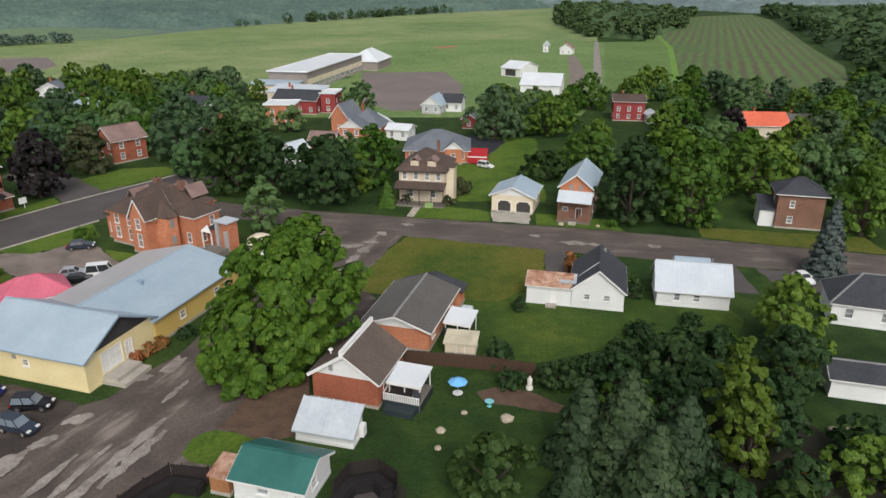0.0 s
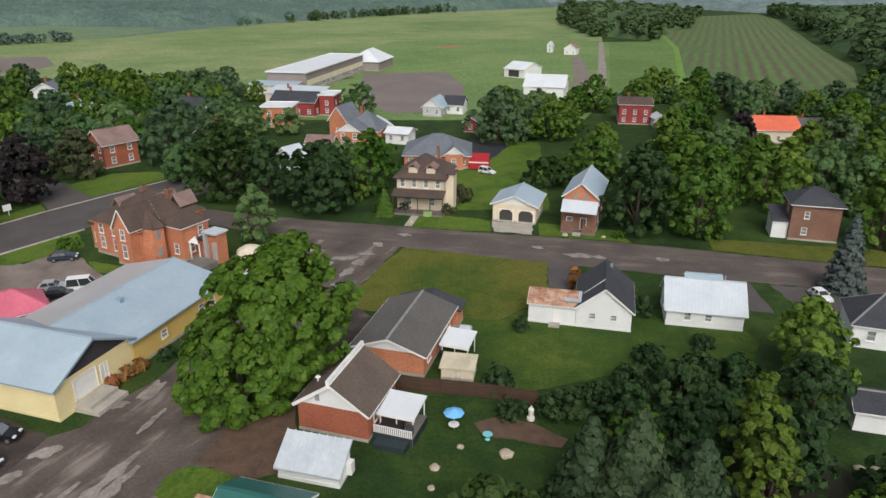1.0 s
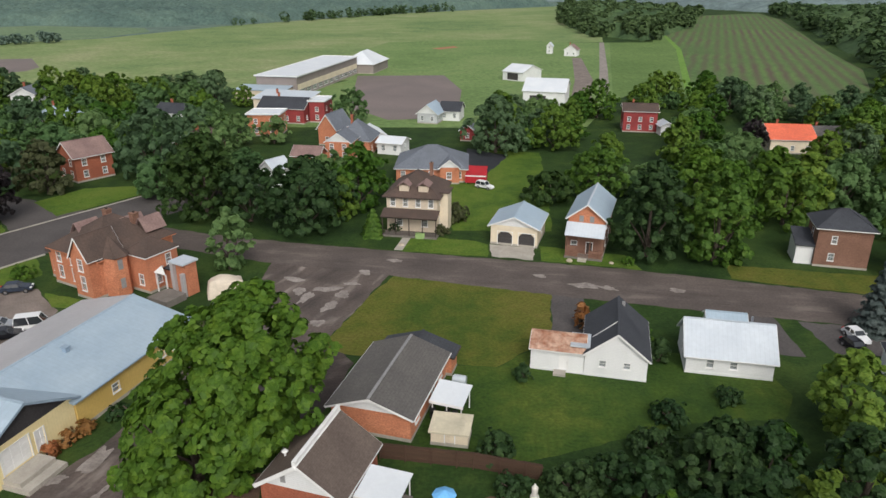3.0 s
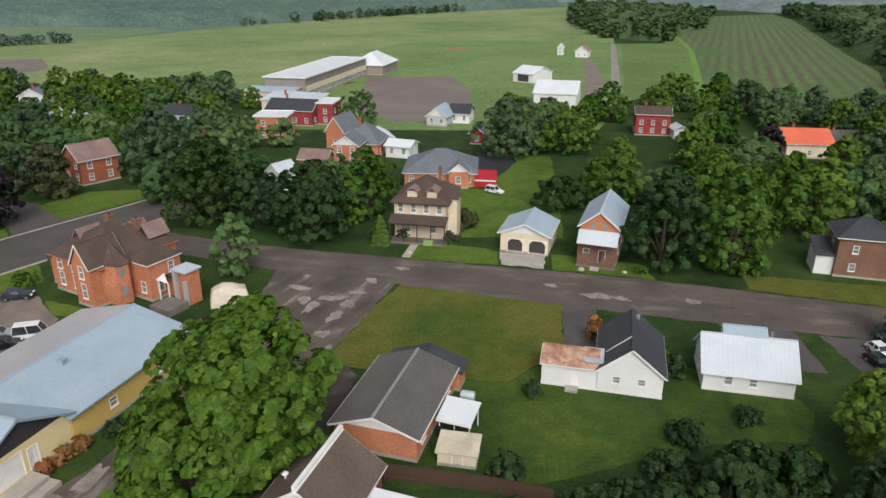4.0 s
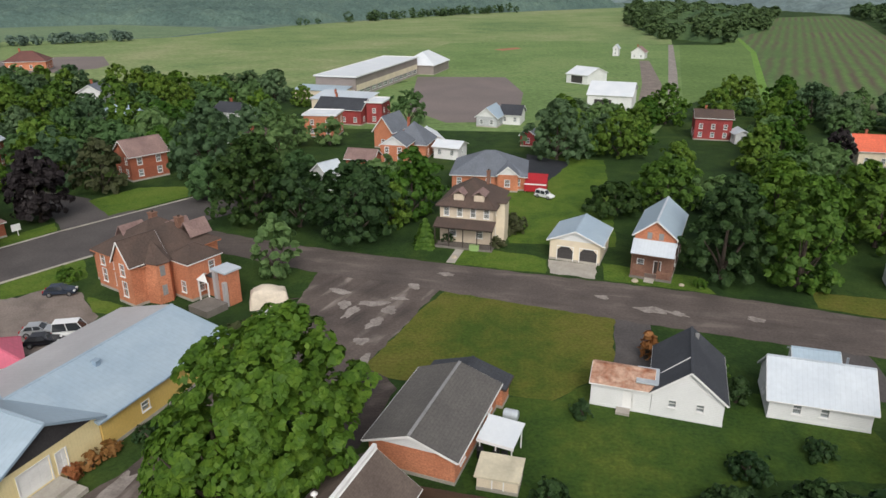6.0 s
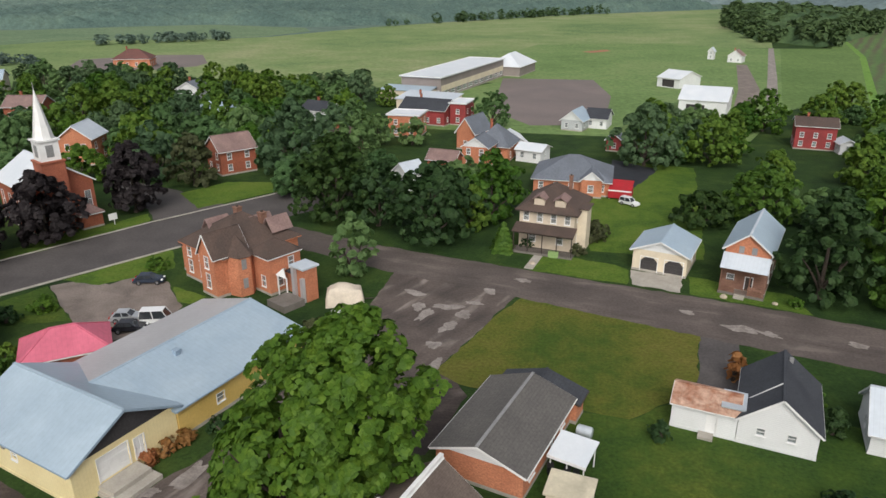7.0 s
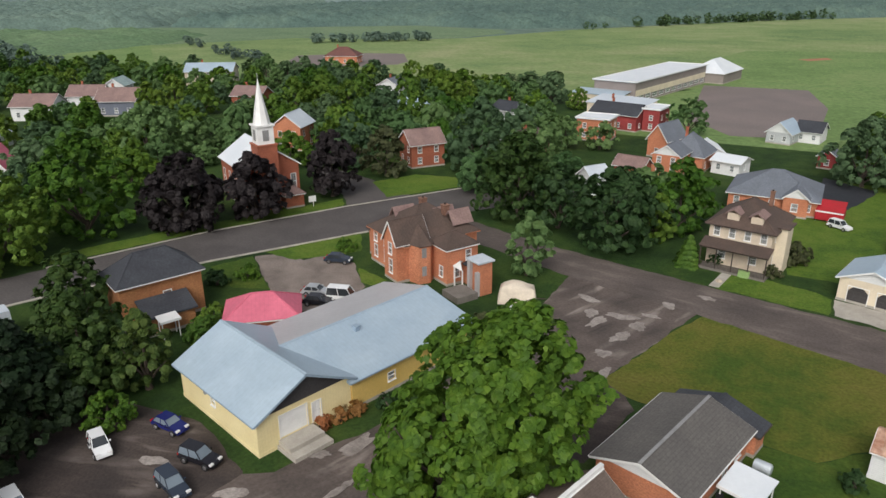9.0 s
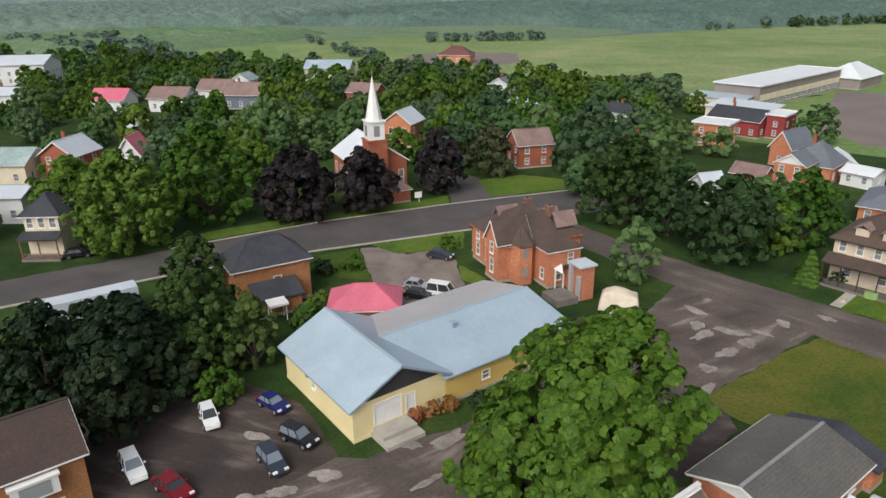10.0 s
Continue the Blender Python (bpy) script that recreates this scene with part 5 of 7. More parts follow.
def brown_house():
    ob = house("brown_brick_house", "brown brick two-storey house with dark hip roof", 59.83, 130.47, -11, 8.1, 6.8, 7.0, 2.15, "hip", BROWN_BRICK, BLACK_ROOF,
               [("f", "win", 2.2, 4.2, 0.7, 1.2), ("f", "win", 2.1, 1.2, 0.8, 1.2), ("l", "win", 2.9, 4.1, 0.9, 1.5)], over=0.5)
    wing(ob, -2.75, 0.6, 2.7, 5.0, 3.4, 1.2, "shed", WHITE, BLACK_ROOF)


brown_house()


def victorian():
    """The red brick corner house: hipped roof, gabled corner bay, canted side bay, rear wing and tall side porch."""
    ob = house("victorian_house", "ornate orange-red brick house with brown hipped roof", -55.6, 111.2, -25, 10.5, 12.0, 5.55, 3.4, "hip", ORANGE, BROWN_ROOF,
               [("f", "win", 1.2, 1.1, 0.9, 1.8), ("f", "win", 1.2, 3.5, 0.9, 1.5), ("f", "win", 4.2, 1.1, 0.9, 1.8), ("f", "win", 4.2, 3.5, 0.9, 1.5)] + row_windows("l", 12, 3.5, 2), over=0.4, trim=ORANGE)
    wing(ob, 6.9, -1.5, 3.5, 5.0, 6.0, 2.7, "gable_y", ORANGE, BROWN_ROOF, [("f", "win", 1.3, 4.0, 0.9, 1.6), ("f", "win", 1.35, 1.2, 0.9, 2.0)], over=0.3)
    bm = bmesh.new()
    ring = [(10.48, 0.4), (12.3, 0.9), (12.6, 2.6), (11.6, 3.6), (10.48, 3.6)]
    slab(bm, [(*p, 0.0) for p in ring], 5.5)
    part("canted_bay", bm, ORANGE, ob)
    bm = bmesh.new()
    for p, q in zip(ring, ring[1:]):
        slab(bm, [(p[0] + 0.25, p[1], 5.52), (q[0] + 0.25, q[1], 5.52), (9.2, 2.6, 7.8)], 0.1)
    part("bay_roof", bm, BROWN_ROOF, ob)
    for z0 in (1.2, 3.9):
        part("window", boxes((12.45, 1.3, z0, 12.55, 2.0, z0 + 1.4)), GREY_TRIM, ob)
    wing(ob, 10.6, 3.7, 4.4, 5.2, 5.4, 1.5, "hip", ORANGE, BROWN_ROOF, [("r", "win", 3.2, 3.3, 0.8, 1.4), ("r", "win", 1.2, 1.1, 0.9, 1.6), ("f", "win", 2.6, 1.1, 0.8, 1.5)], over=0.2)
    wing(ob, -2.3, 1.0, 2.2, 5.0, 4.2, 1.3, "shed", ORANGE, BROWN_ROOF, [("f", "win", 0.7, 1.2, 0.8, 1.5)])
    chimney(ob, 3.4, 7.2, 7.6, 9.2, BROWN_BRICK, 0.9)
    chimney(ob, 7.6, 8.4, 7.6, 9.0, BROWN_BRICK, 0.9)
    for x, y in ((2.6, 4.0), (6.2, 8.6), (8.6, 9.8)):
        bm = bmesh.new()
        slab(bm, [(x - 1.3, y - 1.6, 6.5), (x, y - 1.6, 8.4), (x, y + 2, 8.4), (x - 1.3, y + 2, 6.5)], 0.12)
        slab(bm, [(x + 1.3, y - 1.6, 6.5), (x, y - 1.6, 8.4), (x, y + 2, 8.4), (x + 1.3, y + 2, 6.5)], 0.12)
        part("cross_gable_roof", bm, MAUVE_ROOF, ob)
        bm = bmesh.new()
        bm.faces.new([bm.verts.new(p) for p in ((x - 1.1, y - 1.35, 6.55), (x + 1.1, y - 1.35, 6.55), (x, y - 1.35, 8.2))])
        bmesh.ops.solidify(bm, geom=bm.faces[:], thickness=0.15)
        part("gable", bm, BROWN_ROOF, ob)
    # tall brick side porch with a white roof, reached by a low link
    part("porch_roof", boxes((17.7, 5.0, 4.7, 20.5, 7.7, 4.95)), WHITE_METAL, ob)
    part("porch_body", boxes((18.4, 5.6, 0, 20.2, 7.5, 4.7)), ORANGE, ob)
    part("pier", boxes((17.8, 5.1, 0, 18.35, 5.6, 4.7), (17.8, 7.1, 0, 18.35, 7.6, 4.7), (19.6, 5.05, 0, 20.1, 5.55, 3.4)), GREY_METAL, ob)
    part("link", boxes((15.1, 6.4, 0, 17.7, 8.9, 2.8)), ORANGE, ob)
    bm = bmesh.new()
    slab(bm, [(15.1, 6.2, 2.81), (17.7, 6.2, 2.81), (17.7, 9.1, 3.6), (15.1, 9.1, 3.6)], 0.14)
    part("link_roof", bm, BLACK_ROOF, ob)
    part("porch_deck", boxes((17.0, 1.6, 0, 20.6, 4.9, 0.9)), DECK, ob)
    bm = bmesh.new()
    slab(bm, [(15.2, 4.6, 2.9), (17.4, 4.6, 2.9), (16.3, 5.1, 3.9)], 0.12)
    slab(bm, [(15.2, 4.6, 2.9), (16.3, 5.1, 3.9), (15.2, 6.25, 3.2)], 0.1)
    part("door_hood", bm, WHITE_TRIM, ob)
    for x in (15.3, 17.15):
        part("hood_post", boxes((x, 4.65, 0, x + 0.15, 4.8, 2.9)), WHITE_TRIM, ob)


victorian()


def church():
    ob = base("church", -83.0, 127.6, 155, "red brick church with white steeple and roof", "church")
    # local x runs from the road to the back, y to the south side
    w, d = 13.5, 10.4
    shell(ob, w, d, 7.4, BRICK, row_windows("b", w, 2.2, 4, 1.0, 3.2) + row_windows("f", w, 2.2, 4, 1.0, 3.2) + [("l", "win", 2.4, 4.4, 1.0, 2.2), ("l", "win", 8.8, 2.5, 0.9, 3.0)])
    roof(ob, w, d, 7.4, 3.5, "gable_x", BRIGHT_ROOF, 0.4)
    gable_wall(ob, "l", w, d, 7.4, 10.88, BRICK)
    gable_wall(ob, "r", w, d, 7.4, 10.88, BRICK)
    s = 3.6
    x0, y0 = -2.2, 6.3 - s / 2
    tower = boxes((x0, y0, 0, x0 + s, y0 + s, 11.6), (x0 - 0.15, y0 - 0.15, 11.6, x0 + s + 0.15, y0 + s + 0.15, 11.9))
    part("tower", tower, BRICK, ob)
    c = (x0 + s / 2, 6.3)
    part("belfry", boxes((c[0] - 1.5, c[1] - 1.5, 11.9, c[0] + 1.5, c[1] + 1.5, 15.0), (c[0] - 1.75, c[1] - 1.75, 15.0, c[0] + 1.75, c[1] + 1.75, 15.3)), WHITE_TRIM, ob)
    for k in range(4):
        a = radians(90 * k)
        bm = boxes((-0.55, -1.56, 12.5, 0.55, -1.503, 14.4))
        for z in (12.8, 13.2, 13.6, 14.0):
            box(bm, -0.5, -1.62, z, 0.5, -1.561, z + 0.1)
        lv = part("louvre", bm, GREY_TRIM, ob)
        lv.matrix_local = Matrix.Translation((c[0], c[1], 0)) @ Matrix.Rotation(a, 4, "Z")
    bm = bmesh.new()
    ring = [bm.verts.new((c[0] + 1.55 * math.cos(radians(22.5 + 45 * k)), c[1] + 1.55 * math.sin(radians(22.5 + 45 * k)), 15.3)) for k in range(8)]
    tip = bm.verts.new((c[0], c[1], 23.2))
    for k in range(8):
        bm.faces.new((ring[k], ring[(k + 1) % 8], tip))
    bm.faces.new(ring[::-1])
    part("spire", bm, WHITE_TRIM, ob)
    part("finial", boxes((c[0] - 0.05, c[1] - 0.05, 23.1, c[0] + 0.05, c[1] + 0.05, 24.0)), GREY_TRIM, ob)
    wing(ob, -3.6, 0.8, 3.4, 3.4, 2.7, 1.3, "hip", BRICK, MAUVE_ROOF)
    part("notice_board", boxes((-4.6, -0.6, 0.0, -4.5, -0.5, 1.0), (-4.62, -1.1, 0.9, -4.48, 0.3, 2.0)), WHITE_TRIM, ob, "white notice board on a post")


church()
house("orange_brick_house", "orange brick house with dark hip roof", -66.95, 76.56, 70.3, 9.78, 5.92, 5.9, 2.49, "hip", OCHRE, BLACK_ROOF,
      [("f", "win", 5.0, 2.2, 0.9, 1.7), ("r", "win", 2.4, 3, 0.9, 1.5)], over=0.4)
house("dark_roofed_annex", "low annex with a dark shingle roof", -63.5, 77.2, 70.3, 5.6, 2.8, 2.5, 1.0, "shed", OCHRE, BLACK_ROOF, over=0.3)
canopy("entry_canopy", "small white entry canopy beside the annex", -61.6, 77.6, 70, 2.0, 1.4, 2.5, 0.15, WHITE_TRIM, 4)
house("pink_roofed_shed", "shed with a bright pink metal roof", -55.6, 81.5, 42, 8.4, 6.0, 2.4, 1.9, "hip", BRICK, PINK_METAL, over=0.35, category="shed")


def ochre_house():
    ob = house("ochre_brick_house", "ochre brick house with brown shingle roof", -49.6, 38.3, 77.8, 10.4, 8.5, 5.55, 2.42, "gable_x", OCHRE, DARK_BROWN_ROOF,
               [("f", "win", 7.4, 0.9, 1.1, 1.3), ("f", "win", 2.0, 0.9, 1.1, 1.3), ("r", "win", 2.5, 3.4, 1.0, 1.4), ("r", "win", 5.5, 3.4, 1.0, 1.4)], over=0.35, cap=DARK_TRIM)
    part("bay_window", boxes((5.2, -0.75, 3.4, 8.4, -0.02, 4.9)), WHITE_TRIM, ob)
    part("bay_glass", boxes((5.75, -0.8, 3.6, 7.85, -0.753, 4.7)), GLASS, ob)
    part("bay_cap", boxes((5.05, -0.9, 4.9, 8.55, -0.02, 5.05)), WHITE_TRIM, ob)


ochre_house()


def box_trailer():
    ob = base("box_trailer", -79.6, 58.6, 74, "long white box trailer parked by the road", "trailer")
    bm = boxes((0, 0, 0.9, 11.0, 2.5, 3.3))
    bmesh.ops.bevel(bm, geom=bm.edges[:], offset=0.08, segments=2)
    part("body", bm, WHITE_METAL, ob)
    for x in (2.0, 3.0, 8.6):
        for y in (0.05, 2.2):
            bm = bmesh.new()
            bmesh.ops.create_cone(bm, cap_ends=True, segments=14, radius1=0.45, radius2=0.45, depth=0.25, matrix=pose(x, y + 0.12, 0.45, 90))
            part("wheel", bm, TYRE, ob)
    part("frame", boxes((0.2, 0.6, 0.7, 10.8, 1.9, 0.9)), DARK_TRIM, ob)


box_trailer()
hs = house("hip_roofed_house", "two-storey house with dark hip roof and brick porch", -104.6, 68.0, 42, 4.9, 6.0, 6.7, 2.1, "hip", CREAM, BLACK_ROOF, row_windows("f", 4.9, 4.5, 3, 0.8, 1.4) + row_windows("r", 6.0, 4.5, 2), over=0.5)
porch(hs, -0.2, 0, 5.3, 2.0, 3.9, 0.6, BLACK_ROOF, 3, BROWN_BRICK)


def dark_roof_house(x, y, ang, w, d, e, r, kind, label):
    ob = house("white_house", label, x, y, ang, w, d, e, r, kind, WHITE, BLACK_ROOF, row_windows("f", w, 1.1, 3) if e > 3 else [], over=0.35, cap=GREY_TRIM)
    return ob


dark_roof_house(50.4, 90.2, -16, 13, 7.5, 3.3, 2.9, "hip", "white house with a black hipped roof")
dark_roof_house(41.33, 71.82, -13, 13, 4.6, 2.42, 1.0, "gable_x", "long white shed with a black roof")


def blue_roof_house():
    ob = house("grey_roofed_house", "brick house with a broad blue-grey roof", -13.05, 170.7, 3, 15.4, 13.2, 3.3, 3.5, "hip", ORANGE, BLUE_GREY_ROOF, row_windows("f", 15.4, 1.1, 5), over=0.5)
    wing(ob, 9.7, -1.4, 4.2, 6.0, 3.7, 1.7, "gable_y", ORANGE, BLUE_GREY_ROOF, [("f", "win", 1.5, 1.2, 1.0, 1.4)], gable_m=WHITE)


blue_roof_house()
awning = canopy("awning", "red cloth awning beside the brick house", 2.4, 171.6, -3, 4.2, 4.0, 3.0, 1.1, RED_CLOTH, 4)
part("curtain", boxes((-0.18, -0.3, 0.3, 4.38, -0.27, 1.72), (4.34, -0.2, 0.3, 4.38, 4.1, 1.95), (-0.2, -0.2, 0.3, -0.16, 4.1, 1.95)), RED_CLOTH, awning)
# ground sheet standing in for a low dark roof, placed to fit the view
sheet("asphalt_pad", [(0.5, 186), (2.8, 206.7), (13.4, 200.1), (7.7, 182.0), (4.3, 178.9)], 0.034, FLAT_BLACK, "freshly sealed black asphalt pad behind the house", "driveway")

# ---- houses farther off ----
FAR = [
    # x, y, turn, width, depth, eave, rise, roof, wall, roofing, words
    (-57.5, 210.6, 5, 8.7, 8, 5.8, 0.3, "flat", ORANGE, BRIGHT_ROOF, "orange brick block with a white flat roof"),
    (-60.0, 229.9, -5, 14.4, 9.4, 4.6, 2.45, "gable_x", RED_WOOD, BLACK_ROOF, "red boarded house with a dark roof"),
    (-45.4, 233, 0, 4.8, 9, 6.3, 0.3, "flat", RED_WOOD, BRIGHT_ROOF, "tall red house with a flat white roof"),
    (-67.1, 249, -6, 19, 10, 4.0, 1.2, "shed", CREAM, WHITE_METAL, "long low cream building with pale roof"),
    (-36.7, 203.4, -12.7, 5.1, 9, 4.7, 3.4, "gable_y", ORANGE, BLUE_GREY_ROOF, "orange brick house with grey gabled roof"),
    (-30.0, 193, -3, 8.4, 9.2, 4.2, 4.0, "hip", ORANGE, BLUE_GREY_ROOF, "grey roofed brick house behind its gabled wing"),
    (-37.6, 177.5, -4, 6.4, 5, 3.4, 1.6, "gable_x", BRICK, MAUVE_ROOF, "low brick house with faded mauve roof"),
    (-40.9, 163.6, -30, 4, 4.5, 4.0, 1.6, "gable_y", WHITE, WHITE_METAL, "small white gabled cottage among trees"),
    (-23.1, 203.2, 24, 4.4, 10, 3.0, 1.2, "gable_y", WHITE, BRIGHT_ROOF, "white shed with a white metal roof"),
    (-20.3, 196.3, -12, 6.4, 6, 3.0, 1.0, "gable_x", WHITE, BRIGHT_ROOF, "white bungalow with white metal roof"),
    (-12.9, 238.9, -9.9, 6.4, 9, 3.2, 2.6, "gable_y", surface("pale grey siding", (0.5, 0.52, 0.54), None, 5, 0.3, 0.7, style="lap"), BLUE_METAL_Y, "pale grey bungalow with a white gable"),
    (-6.2, 245.0, -5, 6.5, 8, 3.2, 2.2, "gable_x", WHITE, BLACK_ROOF, "white house with a dark roof"),
    (0.7, 215.6, -5, 4, 5, 3.2, 1.4, "gable_y", RED_WOOD, BLUE_GREY_ROOF, "small red outbuilding among trees"),
    (-83.2, 162.7, -32, 7, 8, 5.4, 2.6, "gable_y", BRICK, MAUVE_ROOF, "brick house with faded mauve roof and porch"),
    (-66.1, 181.7, -22, 8, 8, 4.2, 2.4, "gable_y", BROWN_BRICK, BROWN_ROOF, "brown brick house among trees"),
    (-88.3, 222, -10, 10, 8, 3.4, 2.0, "gable_x", WHITE, BLACK_ROOF, "white house with a dark roof among trees"),
    (-115.5, 208.6, -10, 9, 8, 3.6, 2.2, "hip", CREAM, BLUE_METAL_X, "pale house with a blue roof among trees"),
    (-113.9, 154.8, 20, 7, 8, 6.0, 2.6, "gable_y", ORANGE, WHITE_METAL, "orange brick house with a white roof"),
    (51.1, 239, -3, 10.2, 9, 6.5, 1.7, "gable_x", RED_WOOD, BROWN_ROOF, "red two-storey house with dark red roof"),
    (62.0, 235.5, 8, 4.0, 5, 3.0, 1.0, "gable_y", WHITE, WHITE_METAL, "small white annex beside the red house"),
    (87.5, 216.3, -1.4, 12.1, 14, 4.1, 2.9, "gable_x", CREAM, ORANGE_ROOF, "house with a bright orange roof"),
    (104.2, 227, 6, 11, 9, 3.4, 2.0, "gable_x", STONE, GREY_ROOF, "grey house beside the orange roof"),
    (64.7, 481.5, -10, 8, 9, 4.0, 3.0, "gable_y", WHITE, MAUVE_ROOF, "white farmhouse with pinkish roof"),
    (54.7, 492.9, -10, 3.5, 4, 5.0, 2.0, "gable_y", WHITE, WHITE_METAL, "small white farm hut"),
    (-207.6, 293.9, 30, 15, 11, 4.0, 3.4, "hip", ORANGE, surface("dark red roof", (0.16, 0.07, 0.06)), "large brick farmhouse with a dark red roof"),
    (-205.8, 210.1, 40, 17, 12, 5.0, 2.4, "gable_x", CREAM, BLUE_METAL_X, "pale hall with a white-blue roof"),
    (-273.9, 118.9, 50, 26, 16, 7.0, 2.4, "gable_x", WHITE, WHITE_METAL, "large white hall at the village edge"),
    (-143.2, 86.9, 30, 7.5, 8, 5.2, 2.6, "gable_y", BRICK, WHITE_METAL, "brick house with a white metal roof"),
    (-137.8, 99.6, 40, 4.8, 6, 4.0, 3.2, "gable_y", WHITE, PINK_METAL, "white cottage with a pink steep roof"),
    (-201.4, 125.8, 35, 10, 8, 4.0, 2.6, "gable_x", WHITE, PINK_METAL, "white house with a pinkish red roof"),
    (-192.7, 138.6, 35, 11, 9, 4.0, 2.6, "gable_x", WHITE, MAUVE_ROOF, "white house with a mauve roof"),
    (-196.5, 157.7, 35, 10, 8, 4.0, 2.6, "gable_x", WHITE, MAUVE_ROOF, "white house with a grey-mauve roof"),
    (-181, 156, 35, 11, 9, 4.4, 3.0, "gable_x", surface("slate blue siding", (0.16, 0.18, 0.23), None, 5, 0.3, 0.7, style="lap"), MAUVE_ROOF, "slate blue house with mauve roof"),
    (-199.6, 172.7, 35, 6, 8, 5.0, 2.0, "gable_y", WHITE, TEAL_ROOF, "white house with a teal roof"),
    (-168.6, 116.8, 30, 4.5, 5, 3.0, 1.6, "gable_y", WHITE, WHITE_METAL, "small white shed among trees"),
    (-124.7, 69.1, 40, 7, 6, 4.6, 1.0, "gable_x", WHITE, WHITE_METAL, "white house with a white metal roof"),
    (-149.8, 75.3, 40, 12, 9, 4.2, 2.2, "gable_x", CREAM, TEAL_ROOF, "pale house with a grey-green roof"),
    (-229.2, 107.8, 40, 12, 8, 4.0, 1.6, "gable_x", WHITE, WHITE_METAL, "white house with a pale roof"),
    (-140.2, 238, 10, 8, 8, 3.6, 2.2, "gable_y", WHITE, BLUE_GREY_ROOF, "pale house with blue-grey roof among trees"),
    (-161, 188.2, 20, 10, 8, 4.0, 2.4, "gable_x", BRICK, MAUVE_ROOF, "brick house with mauve roof among trees"),
]
for x, y, ang, w, d, e, r, kind, wm, rm, words in FAR:
    ops = [o for s, span in (("f", w), ("r", d), ("l", d)) for o in row_windows(s, span, 1.0, max(1, int(span / 3.2)))]
    if e > 4.8:
        ops += [o for s, span in (("f", w), ("r", d)) for o in row_windows(s, span, 3.4, max(1, int(span / 3.2)))]
    h = house("village_house" if e > 3.1 else "outbuilding", words, x, y, ang, w, d, e, r, kind, wm, rm, ops, gable_m=WHITE if "white gable" in words else None, over=0.45)
    if kind != "flat" and w > 7:
        chimney(h, w * 0.3, d * 0.62, e + r * 0.5, e + r + 0.9)
    if "gabled wing" in words:
        wing(h, -0.6, -7.2, 6.2, 7.0, 5.0, 2.1, "gable_y", ORANGE, BLUE_GREY_ROOF, row_windows("f", 6.2, 1.2, 2) + row_windows("f", 6.2, 3.2, 2), gable_m=WHITE)


SCHOOL_WALL = surface("grey-mauve school render", (0.27, 0.235, 0.22), (0.22, 0.19, 0.18), 4, 0.2, 0.85, spread=0.12)


def school():
    ob = base("school", -73.8, 276.9, -3.4, "long low school with a white flat roof", "school")
    w, d, e = 15.6, 68.5, 7.3
    shell(ob, w, d, e, SCHOOL_WALL, [o for i in range(11) for o in (("r", "win", 3 + i * 6, 1.0, 4.2, 1.5),)] + row_windows("f", w, 1.2, 4, 2.6, 1.6))
    roof(ob, w, d, e, 0.2, "flat", BRIGHT_ROOF, 0.6, WHITE_TRIM)
    part("band", boxes((w + 0.01, 0.5, 2.6, w + 0.12, d - 0.5, 4.6)), CREAM, ob)
    wing(ob, 8, 68.9, 15, 24, 4.4, 4.6, "hip", SCHOOL_WALL, BRIGHT_ROOF, over=0.5)
    wing(ob, -5, -7, 19, 6.6, 3.4, 0.8, "shed", CREAM, BLUE_METAL_X)


school()
for x, y, ang, w, d, e, r, words in ((23.4, 284.2, -6.7, 15.5, 20, 5.0, 3.4, "big white metal barn with open lean-to"), (19.3, 352.7, -30, 11, 16, 4.0, 2.6, "long white metal machine shed")):
    house("barn", words, x, y, ang, w, d, e, r, "gable_x", WHITE, BRIGHT_ROOF, [("f", "garage_door", 2.5, 0.05, 6, 3.4, GARAGE_DARK)], over=0.4, category="barn")


